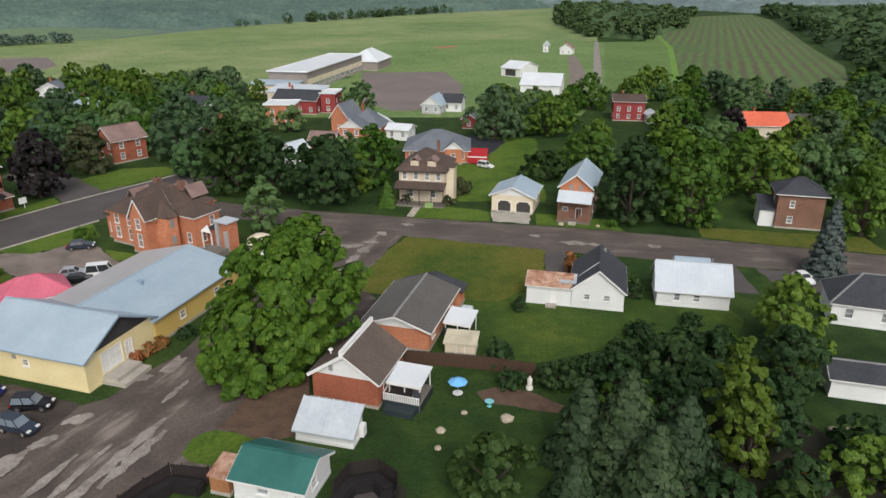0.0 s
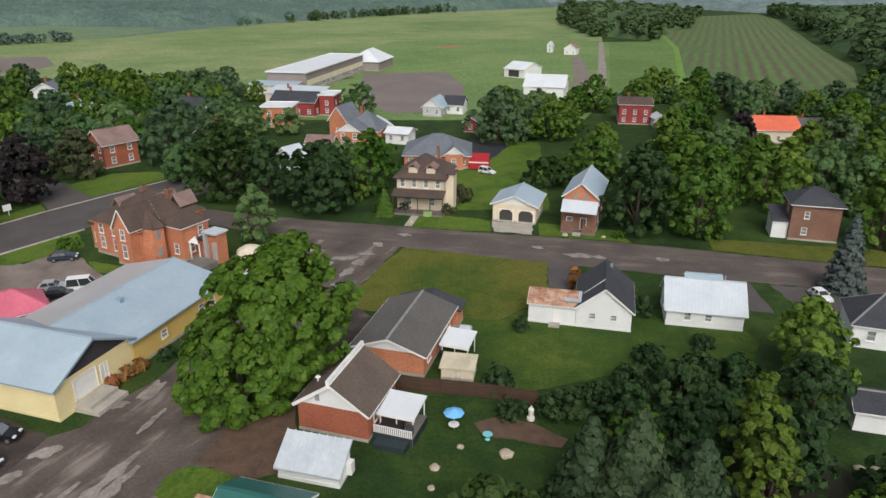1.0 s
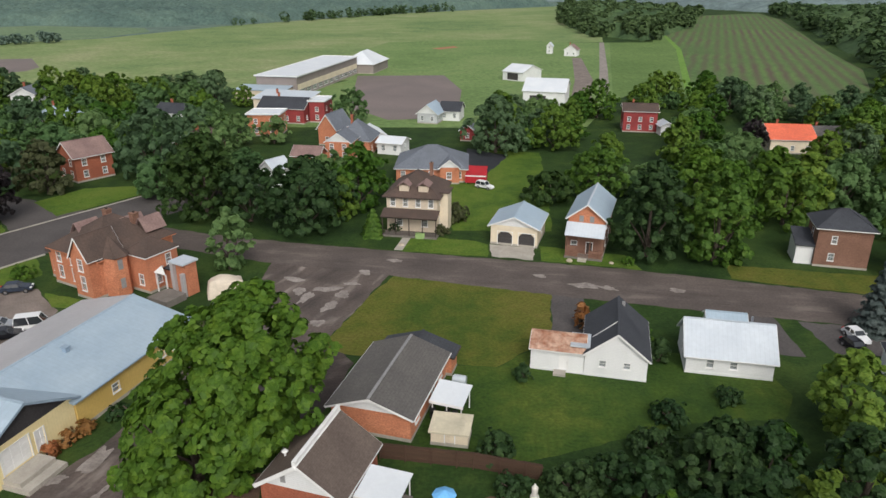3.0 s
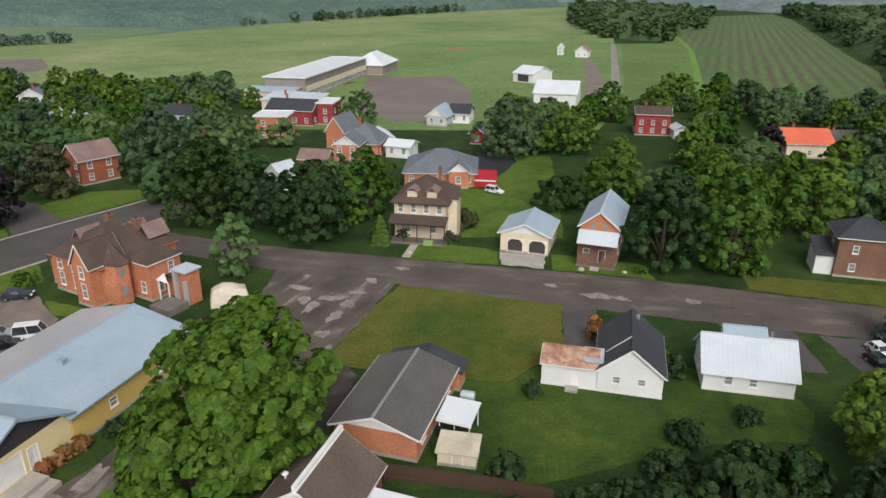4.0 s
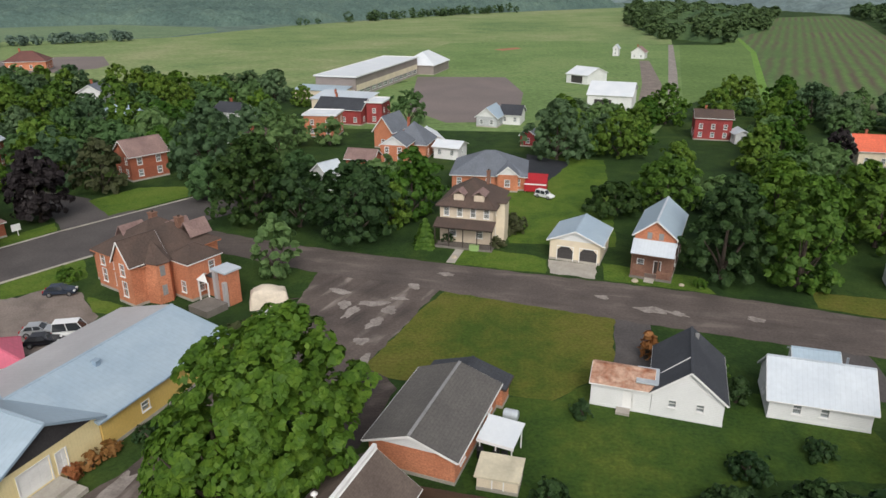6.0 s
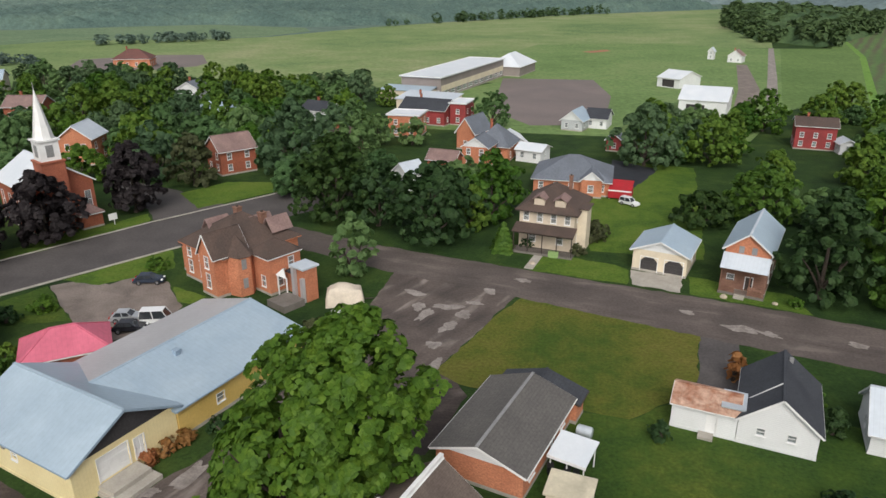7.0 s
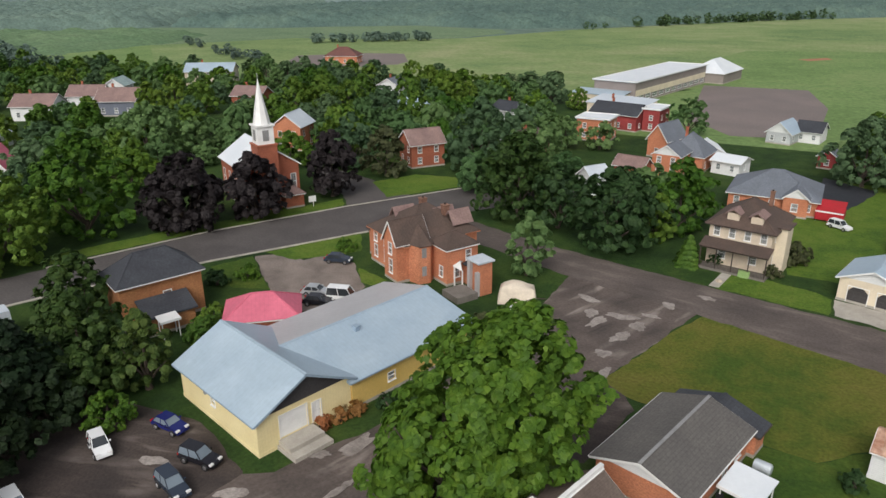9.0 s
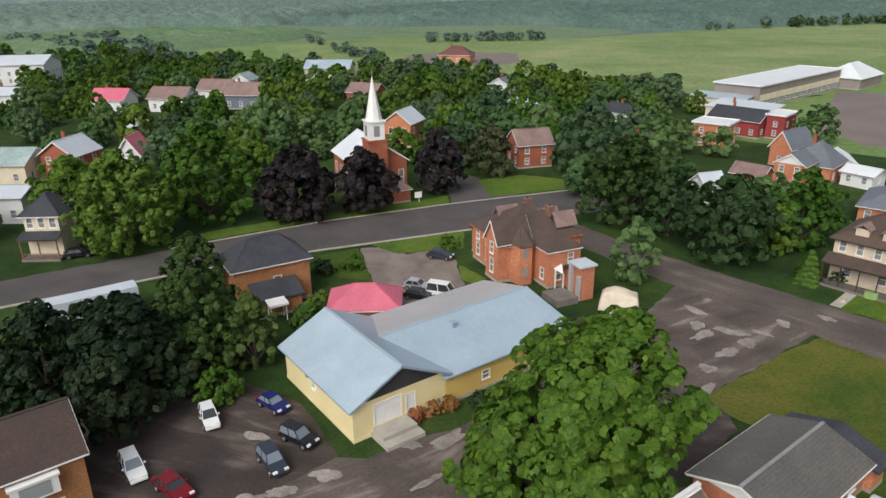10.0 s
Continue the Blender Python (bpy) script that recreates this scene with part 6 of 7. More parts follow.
# ---- vehicles ----
def car(label, x, y, ang, paint, length=4.5, wide=1.8, kind="sedan", glass=None):
    """Body with wheel arches, glazed cabin, roof, four wheels with rims, lamps and bumpers."""
    ob = base("car", x, y, ang, label, "car", "parked cars")
    L, W = length * 0.46, wide * 0.47
    low = [(-L, 0.32), (-L + 0.05, 0.72), (-L + 0.25, 0.92), (L * 0.45, 0.95), (L - 0.35, 0.8), (L - 0.02, 0.62), (L, 0.32)]
    bm = bmesh.new()
    sides = []
    for s in (-1, 1):
        sides.append([bm.verts.new((px, s * W * (0.9 if abs(px) > L - 0.3 else 1.0) * (0.94 if pz > 0.85 else 1), pz)) for px, pz in low])
    bm.faces.new(sides[0])
    bm.faces.new(sides[1][::-1])
    for i in range(len(low)):
        j = (i + 1) % len(low)
        bm.faces.new((sides[0][i], sides[0][j], sides[1][j], sides[1][i]))
    bmesh.ops.recalc_face_normals(bm, faces=bm.faces[:])
    bmesh.ops.bevel(bm, geom=bm.edges[:], offset=0.06, segments=2, affect="EDGES")
    part("body", bm, paint, ob)
    back, front, top = {"sedan": (-L * 0.78, L * 0.42, 1.42), "wagon": (-L * 0.93, L * 0.42, 1.65), "van": (-L * 0.95, L * 0.72, 1.95), "pickup": (-L * 0.1, L * 0.5, 1.75)}[kind]
    zb = 0.93
    lean = 0.42 if kind == "sedan" else 0.2
    bm = bmesh.new()
    ring0 = [bm.verts.new(p) for p in ((back, -W * 0.9, zb), (front, -W * 0.9, zb), (front, W * 0.9, zb), (back, W * 0.9, zb))]
    tb, tf = back + lean, front - 0.6
    ring1 = [bm.verts.new(p) for p in ((tb, -W * 0.74, top - 0.06), (tf, -W * 0.74, top - 0.06), (tf, W * 0.74, top - 0.06), (tb, W * 0.74, top - 0.06))]
    bm.faces.new(ring1)
    for i in range(4):
        bm.faces.new((ring0[i], ring0[(i + 1) % 4], ring1[(i + 1) % 4], ring1[i]))
    part("cabin_glass", bm, glass or CAR_GLASS, ob)
    bm = boxes((tb - 0.03, -W * 0.76, top - 0.055, tf + 0.05, W * 0.76, top))
    bmesh.ops.bevel(bm, geom=bm.edges[:], offset=0.025, segments=2)
    part("roof", bm, paint, ob)
    for s in (-1, 1):
        for foot, head, thick in ((front, tf, 0.07), (back, tb, 0.1), ((front + back) / 2, (tf + tb) / 2, 0.08)):
            bm = bmesh.new()
            bar(bm, (foot, s * W * 0.905, zb), (head, s * W * 0.75, top - 0.05), thick, 0.06)
            part("pillar", bm, paint, ob)
        part("mirror", boxes((front - 0.35, s * W if s > 0 else -W - 0.16, 0.98, front - 0.2, W + 0.16 if s > 0 else -W, 1.12)), paint, ob)
        part("headlight", boxes((L - 0.24, s * W * 0.66 - 0.2, 0.6, L - 0.01, s * W * 0.66 + 0.2, 0.74)), LAMP_CLEAR, ob)
        part("tail_light", boxes((-L - 0.01, s * W * 0.7 - 0.16, 0.66, -L + 0.12, s * W * 0.7 + 0.16, 0.86)), LAMP_RED, ob)
        for px in (-L * 0.6, L * 0.63):
            bm = bmesh.new()
            bmesh.ops.create_cone(bm, cap_ends=True, segments=18, radius1=0.33, radius2=0.33, depth=0.22, matrix=pose(px, s * (W - 0.08), 0.33, 90))
            wheel = part("wheel", bm, TYRE, ob)
            bm = bmesh.new()
            bmesh.ops.create_cone(bm, cap_ends=True, segments=12, radius1=0.2, radius2=0.18, depth=0.03, matrix=pose(px, s * (W + 0.04), 0.33, 90))
            part("rim", bm, RIM, wheel)
    part("bumper", boxes((L - 0.1, -W * 0.86, 0.34, L + 0.06, W * 0.86, 0.52)), paint, ob)
    part("bumper", boxes((-L - 0.06, -W * 0.86, 0.36, -L + 0.1, W * 0.86, 0.54)), paint, ob)
    return ob


P_WHITE, P_BLACK = plain("white car paint", (0.75, 0.76, 0.77), 0.25), plain("black car paint", (0.015, 0.015, 0.02), 0.18)
P_BLUE, P_SILVER = plain("dark blue car paint", (0.015, 0.02, 0.12), 0.2), plain("silver car paint", (0.5, 0.52, 0.54), 0.28, 0.5)
P_RED, P_NAVY = plain("dark red car paint", (0.16, 0.008, 0.015), 0.22), plain("slate car paint", (0.03, 0.04, 0.06), 0.2)
car("white hatchback parked on dark gravel", -50.3, 61.0, -22, P_WHITE, 3.6, 1.6, "wagon")
car("dark blue sedan parked beside the yellow hall", -47.6, 66.4, 0, P_BLUE, 4.0, 1.65, glass=CAR_SHEEN)
car("black estate car parked on the gravel lot", -41.6, 64.5, 5, P_BLACK, 4.2, 1.7, "wagon", CAR_SHEEN)
car("slate grey sedan with pale windscreen on gravel", -40.8, 60.8, -14, P_NAVY, 4.2, 1.68, "wagon", CAR_SHEEN)
car("white and grey minivan parked on gravel", -49.2, 52.7, -14, P_WHITE, 4.2, 1.7, "wagon", CAR_SHEEN)
car("dark red sedan parked on gravel", -44.4, 53.5, 0, P_RED, 4.4, 1.8)
car("dark sedan parked in the gravel yard", -59.0, 107.4, 20, P_NAVY, 4.4, 1.8)
car("silver car parked behind the hall", -54.6, 96.8, 20, P_SILVER, 4.3, 1.8)
car("black sedan parked behind the hall", -52.6, 94.6, 20, P_BLACK, 4.3, 1.8)
car("white van parked behind the hall", -50.8, 97.4, 20, P_WHITE, 4.6, 1.9, "van")
car("white car parked beside the brick porch", -29.4, 104.9, 30, P_WHITE, 4.2, 1.8)
car("white car parked by the red awning", 6.4, 168.4, -30, P_WHITE, 4.4, 1.8, "wagon")
car("dark sedan parked by the white house", 51.8, 101.5, -80, P_BLACK, 4.5, 1.8)
car("white car on the dark driveway", 53.5, 104.5, -80, P_WHITE, 4.3, 1.8)
car("dark car parked by the porch house", -99.5, 72.5, 60, P_BLACK, 4.4, 1.8)
car("grey car parked on the grass", -110.5, 63.0, 60, P_SILVER, 4.4, 1.8)


# ---- garden and yard things ----
def canvas_heap():
    """A boat or camper under a cream canvas, pulled over its frame."""
    ob = base("covered_trailer", -31.0, 109.8, 25, "small trailer under a draped cream canvas cover", "trailer")
    n, m = 15, 11
    bm = bmesh.new()
    rows = []
    for i in range(n):
        u = i / (n - 1)
        row = []
        for j in range(m):
            v = j / (m - 1)
            edge = min(u, 1 - u, v * 0.8, (1 - v) * 0.8)
            z = 2.1 * min(1, (edge / 0.09)) ** 0.4 + 0.25 * math.sin(u * 7 + 1) * math.cos(v * 5) * (1 if edge > 0.05 else 0) + 0.5 * (1 - abs(u - 0.35) * 2) * (1 if edge > 0.1 else 0)
            row.append(bm.verts.new(((u - 0.5) * 5.2, (v - 0.5) * 3.0, max(0.03, z))))
        rows.append(row)
    for a, b in zip(rows, rows[1:]):
        for j in range(m - 1):
            bm.faces.new((a[j], a[j + 1], b[j + 1], b[j]))
    cover = part("cover", bm, surface("cream canvas", (0.66, 0.58, 0.47), (0.55, 0.48, 0.39), 5, 0.8, 0.85, spread=0.1), ob)
    for p in cover.data.polygons:
        p.use_smooth = True
    part("drawbar", boxes((2.6, -0.06, 0.35, 3.9, 0.06, 0.45)), DARK_TRIM, ob)


canvas_heap()


def fence(label, pts, h, material, step=0.16):
    """Boards on rails between posts, board by board."""
    ob = base("fence", *pts[0], 0, label, "fence")
    pts = [site(*p) for p in pts]
    ob.matrix_world = pose(*pts[0], 0)
    x0, y0 = pts[0]
    bm = boxes((-step * 0.45, -0.012, 0.06, step * 0.45, 0.012, h))
    board = part("board", bm, material, ob)
    first = True
    for (ax, ay), (bx, by) in zip(pts, pts[1:]):
        length, turn = math.hypot(bx - ax, by - ay), math.degrees(math.atan2(by - ay, bx - ax))
        m = pose(ax - x0, ay - y0, 0, 0, 0, turn)
        for k in range(int(length / step)):
            at = m @ pose((k + 0.5) * step, 0.05, random.uniform(-0.03, 0.03))
            if first:
                board.matrix_local, first = at, False
            else:
                shared("board", board.data, ob, at)
        for z in (0.4, h - 0.35):
            r = part("rail", boxes((0, -0.02, z, length, 0.03, z + 0.09)), material, ob)
            r.matrix_local = m
        for k in range(int(length / 2.4) + 1):
            p = part("post", boxes((-0.05, -0.12, 0, 0.05, -0.02, h + 0.08)), material, ob)
            p.matrix_local = m @ pose(min(length, k * 2.4), 0, 0)
    return ob


fence("weathered brown board fence beside the garden", [(-5.6, 75.7), (3.1, 74.9), (9.4, 73.6)], 1.8, WOOD)
fence("dark stained board fence round the shed yard", [(-9.6, 52.6), (-8.6, 55.0), (-6.2, 55.6), (-4.4, 54.0), (-4.2, 50.0), (-5.5, 46.5)], 2.3, DARK_WOOD, 0.2)
fence("dark stained board fence beside the lane", [(-20.5, 54.2), (-23.9, 54.5), (-25.2, 52.5), (-28.0, 47.0)], 2.0, DARK_WOOD, 0.2)


def woodpile(label, pts, wide, tall):
    """Added black body that thickens the fence's dark band, bent along the yard's edge."""
    ob = base("woodpile", *pts[0], 0, label, "woodpile")
    pts = [site(*p) for p in pts]
    x0, y0 = pts[0]
    ob.matrix_world = pose(x0, y0, 0)
    for i, ((ax, ay), (bx, by)) in enumerate(zip(pts, pts[1:])):
        bm = bmesh.new()
        dx, dy = (bx - ax), (by - ay)
        k = 0.3 / math.hypot(dx, dy)
        a, b = (ax - x0 - dx * k, ay - y0 - dy * k), (bx - x0 + dx * k, by - y0 + dy * k)
        z = tall * (0.92 + 0.05 * (i % 3))
        bar(bm, (*a, z / 2), (*b, z / 2), wide, z)
        bmesh.ops.bevel(bm, geom=bm.edges[:], offset=0.18, segments=2, affect="EDGES")
        part("cover", bm, BAND_BLACK, ob)


BAND_BLACK = surface("black band filler", (0.018, 0.015, 0.016), (0.011, 0.01, 0.011), 3, 0.7, 0.7, bump=0.6)
woodpile("long woodpile under black tarpaulin round the pad", [(-9.3, 51.6), (-8.4, 54.0), (-6.3, 54.7), (-5.1, 53.3), (-4.9, 48.5)], 1.3, 1.3)
woodpile("long woodpile under black tarpaulin beside the lane", [(-21.0, 53.2), (-23.4, 53.6), (-24.4, 52.1), (-27.2, 46.6)], 1.2, 1.2)
sheet("shed_pad", [(-10, 51.6), (-8.6, 54.4), (-6.2, 55.2), (-4.8, 53.8), (-4.6, 46), (-9.5, 46)], 0.03, DRIVE, "grey paved pad behind the shed", "paving")


def parasol(x, y):
    ob = base("parasol", x, y, 0, "light blue garden parasol on a white table", "parasol")
    bm = bmesh.new()
    bmesh.ops.create_cone(bm, cap_ends=True, segments=8, radius1=1.05, radius2=0.05, depth=0.5, matrix=pose(0, 0, 2.3))
    part("canopy", bm, plain("light blue cloth", (0.16, 0.45, 0.8), 0.8), ob)
    part("pole", boxes((-0.025, -0.025, 0, 0.025, 0.025, 2.3)), RIM, ob)
    bm = bmesh.new()
    bmesh.ops.create_cone(bm, cap_ends=True, segments=16, radius1=0.55, radius2=0.55, depth=0.04, matrix=pose(0, 0, 0.72))
    part("tabletop", bm, WHITE_TRIM, ob)


parasol(0.6, 68.9)


def statue(x, y):
    ob = base("garden_statue", x, y, 0, "pale stone garden ornament on a base", "statue")
    bm = bmesh.new()
    tube(bm, [(0, 0, 0), (0, 0, 0.3), (0, 0, 0.32), (0, 0, 0.8), (0, 0.03, 1.2), (0, 0, 1.42), (0, 0, 1.6)], [0.42, 0.4, 0.24, 0.27, 0.3, 0.14, 0.05], 12)
    part("figure", bm, plain("white cast stone", (0.7, 0.68, 0.62), 0.8), ob)


statue(8.4, 71.3)


def basin(x, y):
    ob = base("bird_bath", x, y, 0, "turquoise round basin on the grass", "bird bath")
    bm = bmesh.new()
    tube(bm, [(0, 0, 0), (0, 0, 0.1), (0, 0, 0.45), (0, 0, 0.6)], [0.28, 0.12, 0.14, 0.5], 14)
    part("bowl", bm, plain("turquoise glaze", (0.2, 0.55, 0.58), 0.3), ob)


basin(3.9, 67.7)


def stone_heap(x, y, r):
    ob = base("field_stone", x, y, 0, "grey field stone lying in the grass", "stone", "garden stones")
    rng = np.random.default_rng(int(abs(x * 7 + y)))
    bm = bmesh.new()
    bmesh.ops.create_icosphere(bm, subdivisions=2, radius=r)
    for v in bm.verts:
        v.co *= 1 + 0.25 * noise.noise(v.co * 2.0 / r + Vector((x, y, 0)))
        v.co.z *= 0.55
        v.co.z += 0.3 * r
    part("stone", bm, STONE, ob)


for x, y, r in ((5.6, 65.3, 0.7), (-1.2, 60.3, 0.35), (1.3, 66.2, 0.35), (-1.0, 63.0, 0.5), (-8.5, 131.5, 0.5), (19.2, 127.6, 0.55), (26.0, 127.4, 0.4), (38.6, 65.2, 0.6), (40.0, 64.9, 0.7), (41.4, 64.5, 0.55), (42.7, 64.4, 0.7)):
    stone_heap(x, y, r)


def wheeled_bin(x, y, ang):
    ob = base("wheeled_bin", x, y, ang, "black plastic wheeled bin beside the carport", "bin", "bins by the carport")
    bm = bmesh.new()
    low, top = [(-0.22, -0.25), (0.22, -0.25), (0.22, 0.25), (-0.22, 0.25)], 0.95
    v0 = [bm.verts.new((a, b, 0.06)) for a, b in low]
    v1 = [bm.verts.new((a * 1.3, b * 1.35, top)) for a, b in low]
    bm.faces.new(v0[::-1])
    bm.faces.new(v1)
    for i in range(4):
        bm.faces.new((v0[i], v0[(i + 1) % 4], v1[(i + 1) % 4], v1[i]))
    part("body", bm, BIN_BLACK, ob)
    lid = bmesh.new()
    slab(lid, [(-0.31, -0.38, top + 0.01), (0.31, -0.38, top + 0.01), (0.31, 0.38, top + 0.09), (-0.31, 0.38, top + 0.09)], 0.05)
    part("lid", lid, BIN_BLACK, ob)
    for a in (-0.24, 0.24):
        bm = bmesh.new()
        bmesh.ops.create_cone(bm, cap_ends=True, segments=10, radius1=0.1, radius2=0.1, depth=0.06, matrix=pose(a, 0.28, 0.1, 0, 90))
        part("wheel", bm, TYRE, ob)


BIN_BLACK = surface("black bin plastic", (0.02, 0.02, 0.022), None, 5, 0.6, 0.5, bump=0.05)
for x, y, ang in ((-1.0, 82.6, 10), (0.5, 82.4, -8), (1.3, 82.2, 5)):
    wheeled_bin(x, y, ang)


def oil_tank(x, y):
    ob = base("oil_tank", x, y, -12, "pale grey oil tank on short legs", "tank")
    bm = bmesh.new()
    bmesh.ops.create_cone(bm, cap_ends=True, segments=18, radius1=0.55, radius2=0.55, depth=1.5, matrix=pose(0, 0, 0.95, 0, 90))
    bmesh.ops.bevel(bm, geom=[e for e in bm.edges if e.calc_face_angle(0) > 1.2], offset=0.1, segments=2, affect="EDGES")
    part("tank_body", bm, RIB_METAL, ob)
    for a in (-0.5, 0.5):
        for b in (-0.3, 0.3):
            part("leg", boxes((a - 0.04, b - 0.04, 0, a + 0.04, b + 0.04, 0.55)), DARK_TRIM, ob)


oil_tank(1.7, 88.6)


def utility_box(x, y):
    ob = base("bench_planter", x, y, 0, "pale green clipped box planter by the path", "planter")
    bm = boxes((-0.8, -0.5, 0, 0.8, 0.5, 1.0))
    bmesh.ops.bevel(bm, geom=bm.edges[:], offset=0.2, segments=2)
    part("planter", bm, surface("pale green paint", (0.28, 0.42, 0.16)), ob)


utility_box(-5.6, 135.4)


# ---- trees round the corner ----
tree(-21.2, 71.7, 16.4, 7.95, "m", lo=0.4, lean=(5.3, 4.1), n=33000, size=0.58, shape="vase", label="big bright green maple beside the lane", lump=1.5, open_=1.3, leaves_each=34)
for x, y, h, r, kind in [
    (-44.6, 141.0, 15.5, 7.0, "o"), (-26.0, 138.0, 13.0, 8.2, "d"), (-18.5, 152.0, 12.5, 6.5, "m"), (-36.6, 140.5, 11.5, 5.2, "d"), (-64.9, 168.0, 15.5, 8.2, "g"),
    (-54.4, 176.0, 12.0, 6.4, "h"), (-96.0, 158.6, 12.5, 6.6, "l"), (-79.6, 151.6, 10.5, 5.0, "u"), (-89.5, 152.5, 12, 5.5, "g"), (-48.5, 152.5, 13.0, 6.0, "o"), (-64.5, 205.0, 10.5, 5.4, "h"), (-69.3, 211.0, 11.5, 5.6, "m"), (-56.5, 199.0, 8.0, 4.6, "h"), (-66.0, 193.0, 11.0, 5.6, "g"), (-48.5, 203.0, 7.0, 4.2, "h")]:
    tree(x, y, h, r, kind)
for x, y, h, r, kind in [
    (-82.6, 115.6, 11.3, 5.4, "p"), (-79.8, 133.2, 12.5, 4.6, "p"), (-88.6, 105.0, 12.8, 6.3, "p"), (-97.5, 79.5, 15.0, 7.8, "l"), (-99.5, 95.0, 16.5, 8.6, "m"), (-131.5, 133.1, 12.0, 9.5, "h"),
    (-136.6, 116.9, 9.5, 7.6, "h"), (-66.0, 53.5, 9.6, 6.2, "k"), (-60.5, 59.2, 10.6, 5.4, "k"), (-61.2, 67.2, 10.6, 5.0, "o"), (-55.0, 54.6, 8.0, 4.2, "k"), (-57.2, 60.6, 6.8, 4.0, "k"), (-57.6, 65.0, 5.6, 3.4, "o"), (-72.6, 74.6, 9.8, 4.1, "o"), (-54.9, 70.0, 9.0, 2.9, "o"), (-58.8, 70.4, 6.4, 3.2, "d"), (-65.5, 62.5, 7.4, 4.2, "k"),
    (-52.9, 63.9, 3.4, 2.3, "m"), (-66.5, 49.0, 5.0, 2.4, "m"), (-71.5, 61.5, 6.0, 4.4, "k"), (-73.5, 53.0, 4.6, 4.4, "o")]:
    tree(x, y, h, r, kind)
for x, y, h, r, kind in [
    (32.6, 131.8, 16.0, 6.2, "d"), (43.6, 130.8, 15.8, 5.8, "l"), (30.5, 166.0, 10.7, 7.2, "l"), (19.6, 160.3, 6.4, 5.6, "o"), (75.0, 128.0, 15.0, 5.6, "l"), (41.6, 83.6, 9.6, 4.2, "l"), (36.6, 71.6, 8.4, 4.0, "d"),
    (38.4, 75.8, 8.0, 3.2, "l"), (27.0, 76.0, 5.2, 4.4, "d"), (24.0, 73.0, 6.2, 4.4, "d"), (29.5, 74.5, 6.6, 4.0, "d"), (3.8, 55.2, 5.4, 3.7, "o"), (37.0, 57.0, 4.6, 3.6, "l"), (11.6, 72.2, 3.0, 2.5, "d"), (6.3, 71.9, 2.1, 1.5, "d"), (23.4, 84.0, 2.2, 2.0, "d"), (31.0, 88.0, 1.8, 1.4, "d")]:
    tree(x, y, h, r, kind)
for x, y, h, r, kind in [
    (17.8, 70.6, 5.0, 2.8, "d"), (10.1, 203.0, 15.0, 8.2, "g"), (26.2, 210.0, 12.0, 7.4, "l"), (47.0, 262.0, 13.0, 7.0, "m"), (-33.0, 236.0, 10.6, 5.6, "h"), (52.0, 150.0, 13.0, 6.5, "m"), (64.0, 152.0, 12.5, 6.0, "l"), (38.0, 147.0, 12.0, 5.6, "d"),
    (-18.5, 80.5, 3.2, 1.6, "d"), (25.6, 96.5, 3.0, 1.3, "d"), (24.6, 101.5, 2.4, 1.3, "l"), (5.2, 76.4, 3.0, 1.9, "d"), (15.5, 73.5, 3.4, 2.2, "d"), (20.5, 78.0, 3.0, 2.4, "d"), (39.0, 60.8, 5.2, 2.8, "d"), (30.5, 63.0, 8.0, 3.8, "d"), (22.0, 66.0, 5.0, 3.6, "d"), (26.0, 68.5, 5.6, 3.6, "d"), (18.6, 67.0, 4.4, 3.0, "m"), (27.0, 77.5, 4.6, 2.8, "d"), (32.0, 78.0, 4.0, 2.6, "m"), (31.8, 58.0, 1.6, 1.1, "r"), (30.2, 55.0, 4.6, 2.4, "d"), (22.6, 51.5, 5.0, 3.0, "d"), (28.0, 51.0, 5.0, 2.6, "o")]:
    tree(x, y, h, r, kind)
tree(27.2, 59.0, 13.0, 2.5, "y", shape="column", lo=0.3, lean=(-1.6, 0.8))
tree(82.6, 216.0, 9.5, 3.4, "p", shape="column", label="almost black copper beech beside the orange roof")
for x, y, h, r, kind in [(58.2, 107.6, 12.5, 3.2, "b"), (15.6, 57.6, 11.2, 4.8, "s"), (12.2, 59.6, 9.0, 3.6, "s"), (20.2, 56.2, 9.8, 4.4, "s"), (17.0, 53.0, 9.0, 4.4, "s"), (10.6, 53.6, 5.0, 2.6, "s"), (-13.7, 135.6, 5.2, 2.0, "c"), (17.4, 104.2, 3.6, 0.8, "r")]:
    tree(x, y, h, r, kind)
tree(-33.2, 118.6, 9.6, 3.3, "h", shape="column", label="dull grey-green columnar tree beside the brick house")
for x, y, h, r, kind in [(-35.7, 73.9, 1.3, 0.9, "r"), (-34.9, 75.8, 1.3, 1.0, "r"), (-34.3, 77.6, 1.2, 0.9, "r"), (-32.4, 80.4, 1.4, 1.0, "d"), (0.5, 145.8, 3.2, 2.6, "u"), (-57.5, 80.2, 3.0, 2.4, "l"), (-59.5, 83.6, 2.6, 1.8, "l"), (-68.0, 92.0, 2.2, 1.6, "d"), (-66.0, 96.0, 2.0, 1.5, "m"), (-61.0, 112.0, 1.8, 1.6, "m"), (-30.5, 98.5, 3.0, 2.0, "u"), (8.9, 90.8, 1.8, 1.0, "d"), (-10.2, 138.0, 1.8, 1.0, "d"), (-2.0, 137.6, 1.8, 1.4, "u"), (28.6, 127.0, 1.4, 0.9, "m")]:
    tree(x, y, h, r, kind)

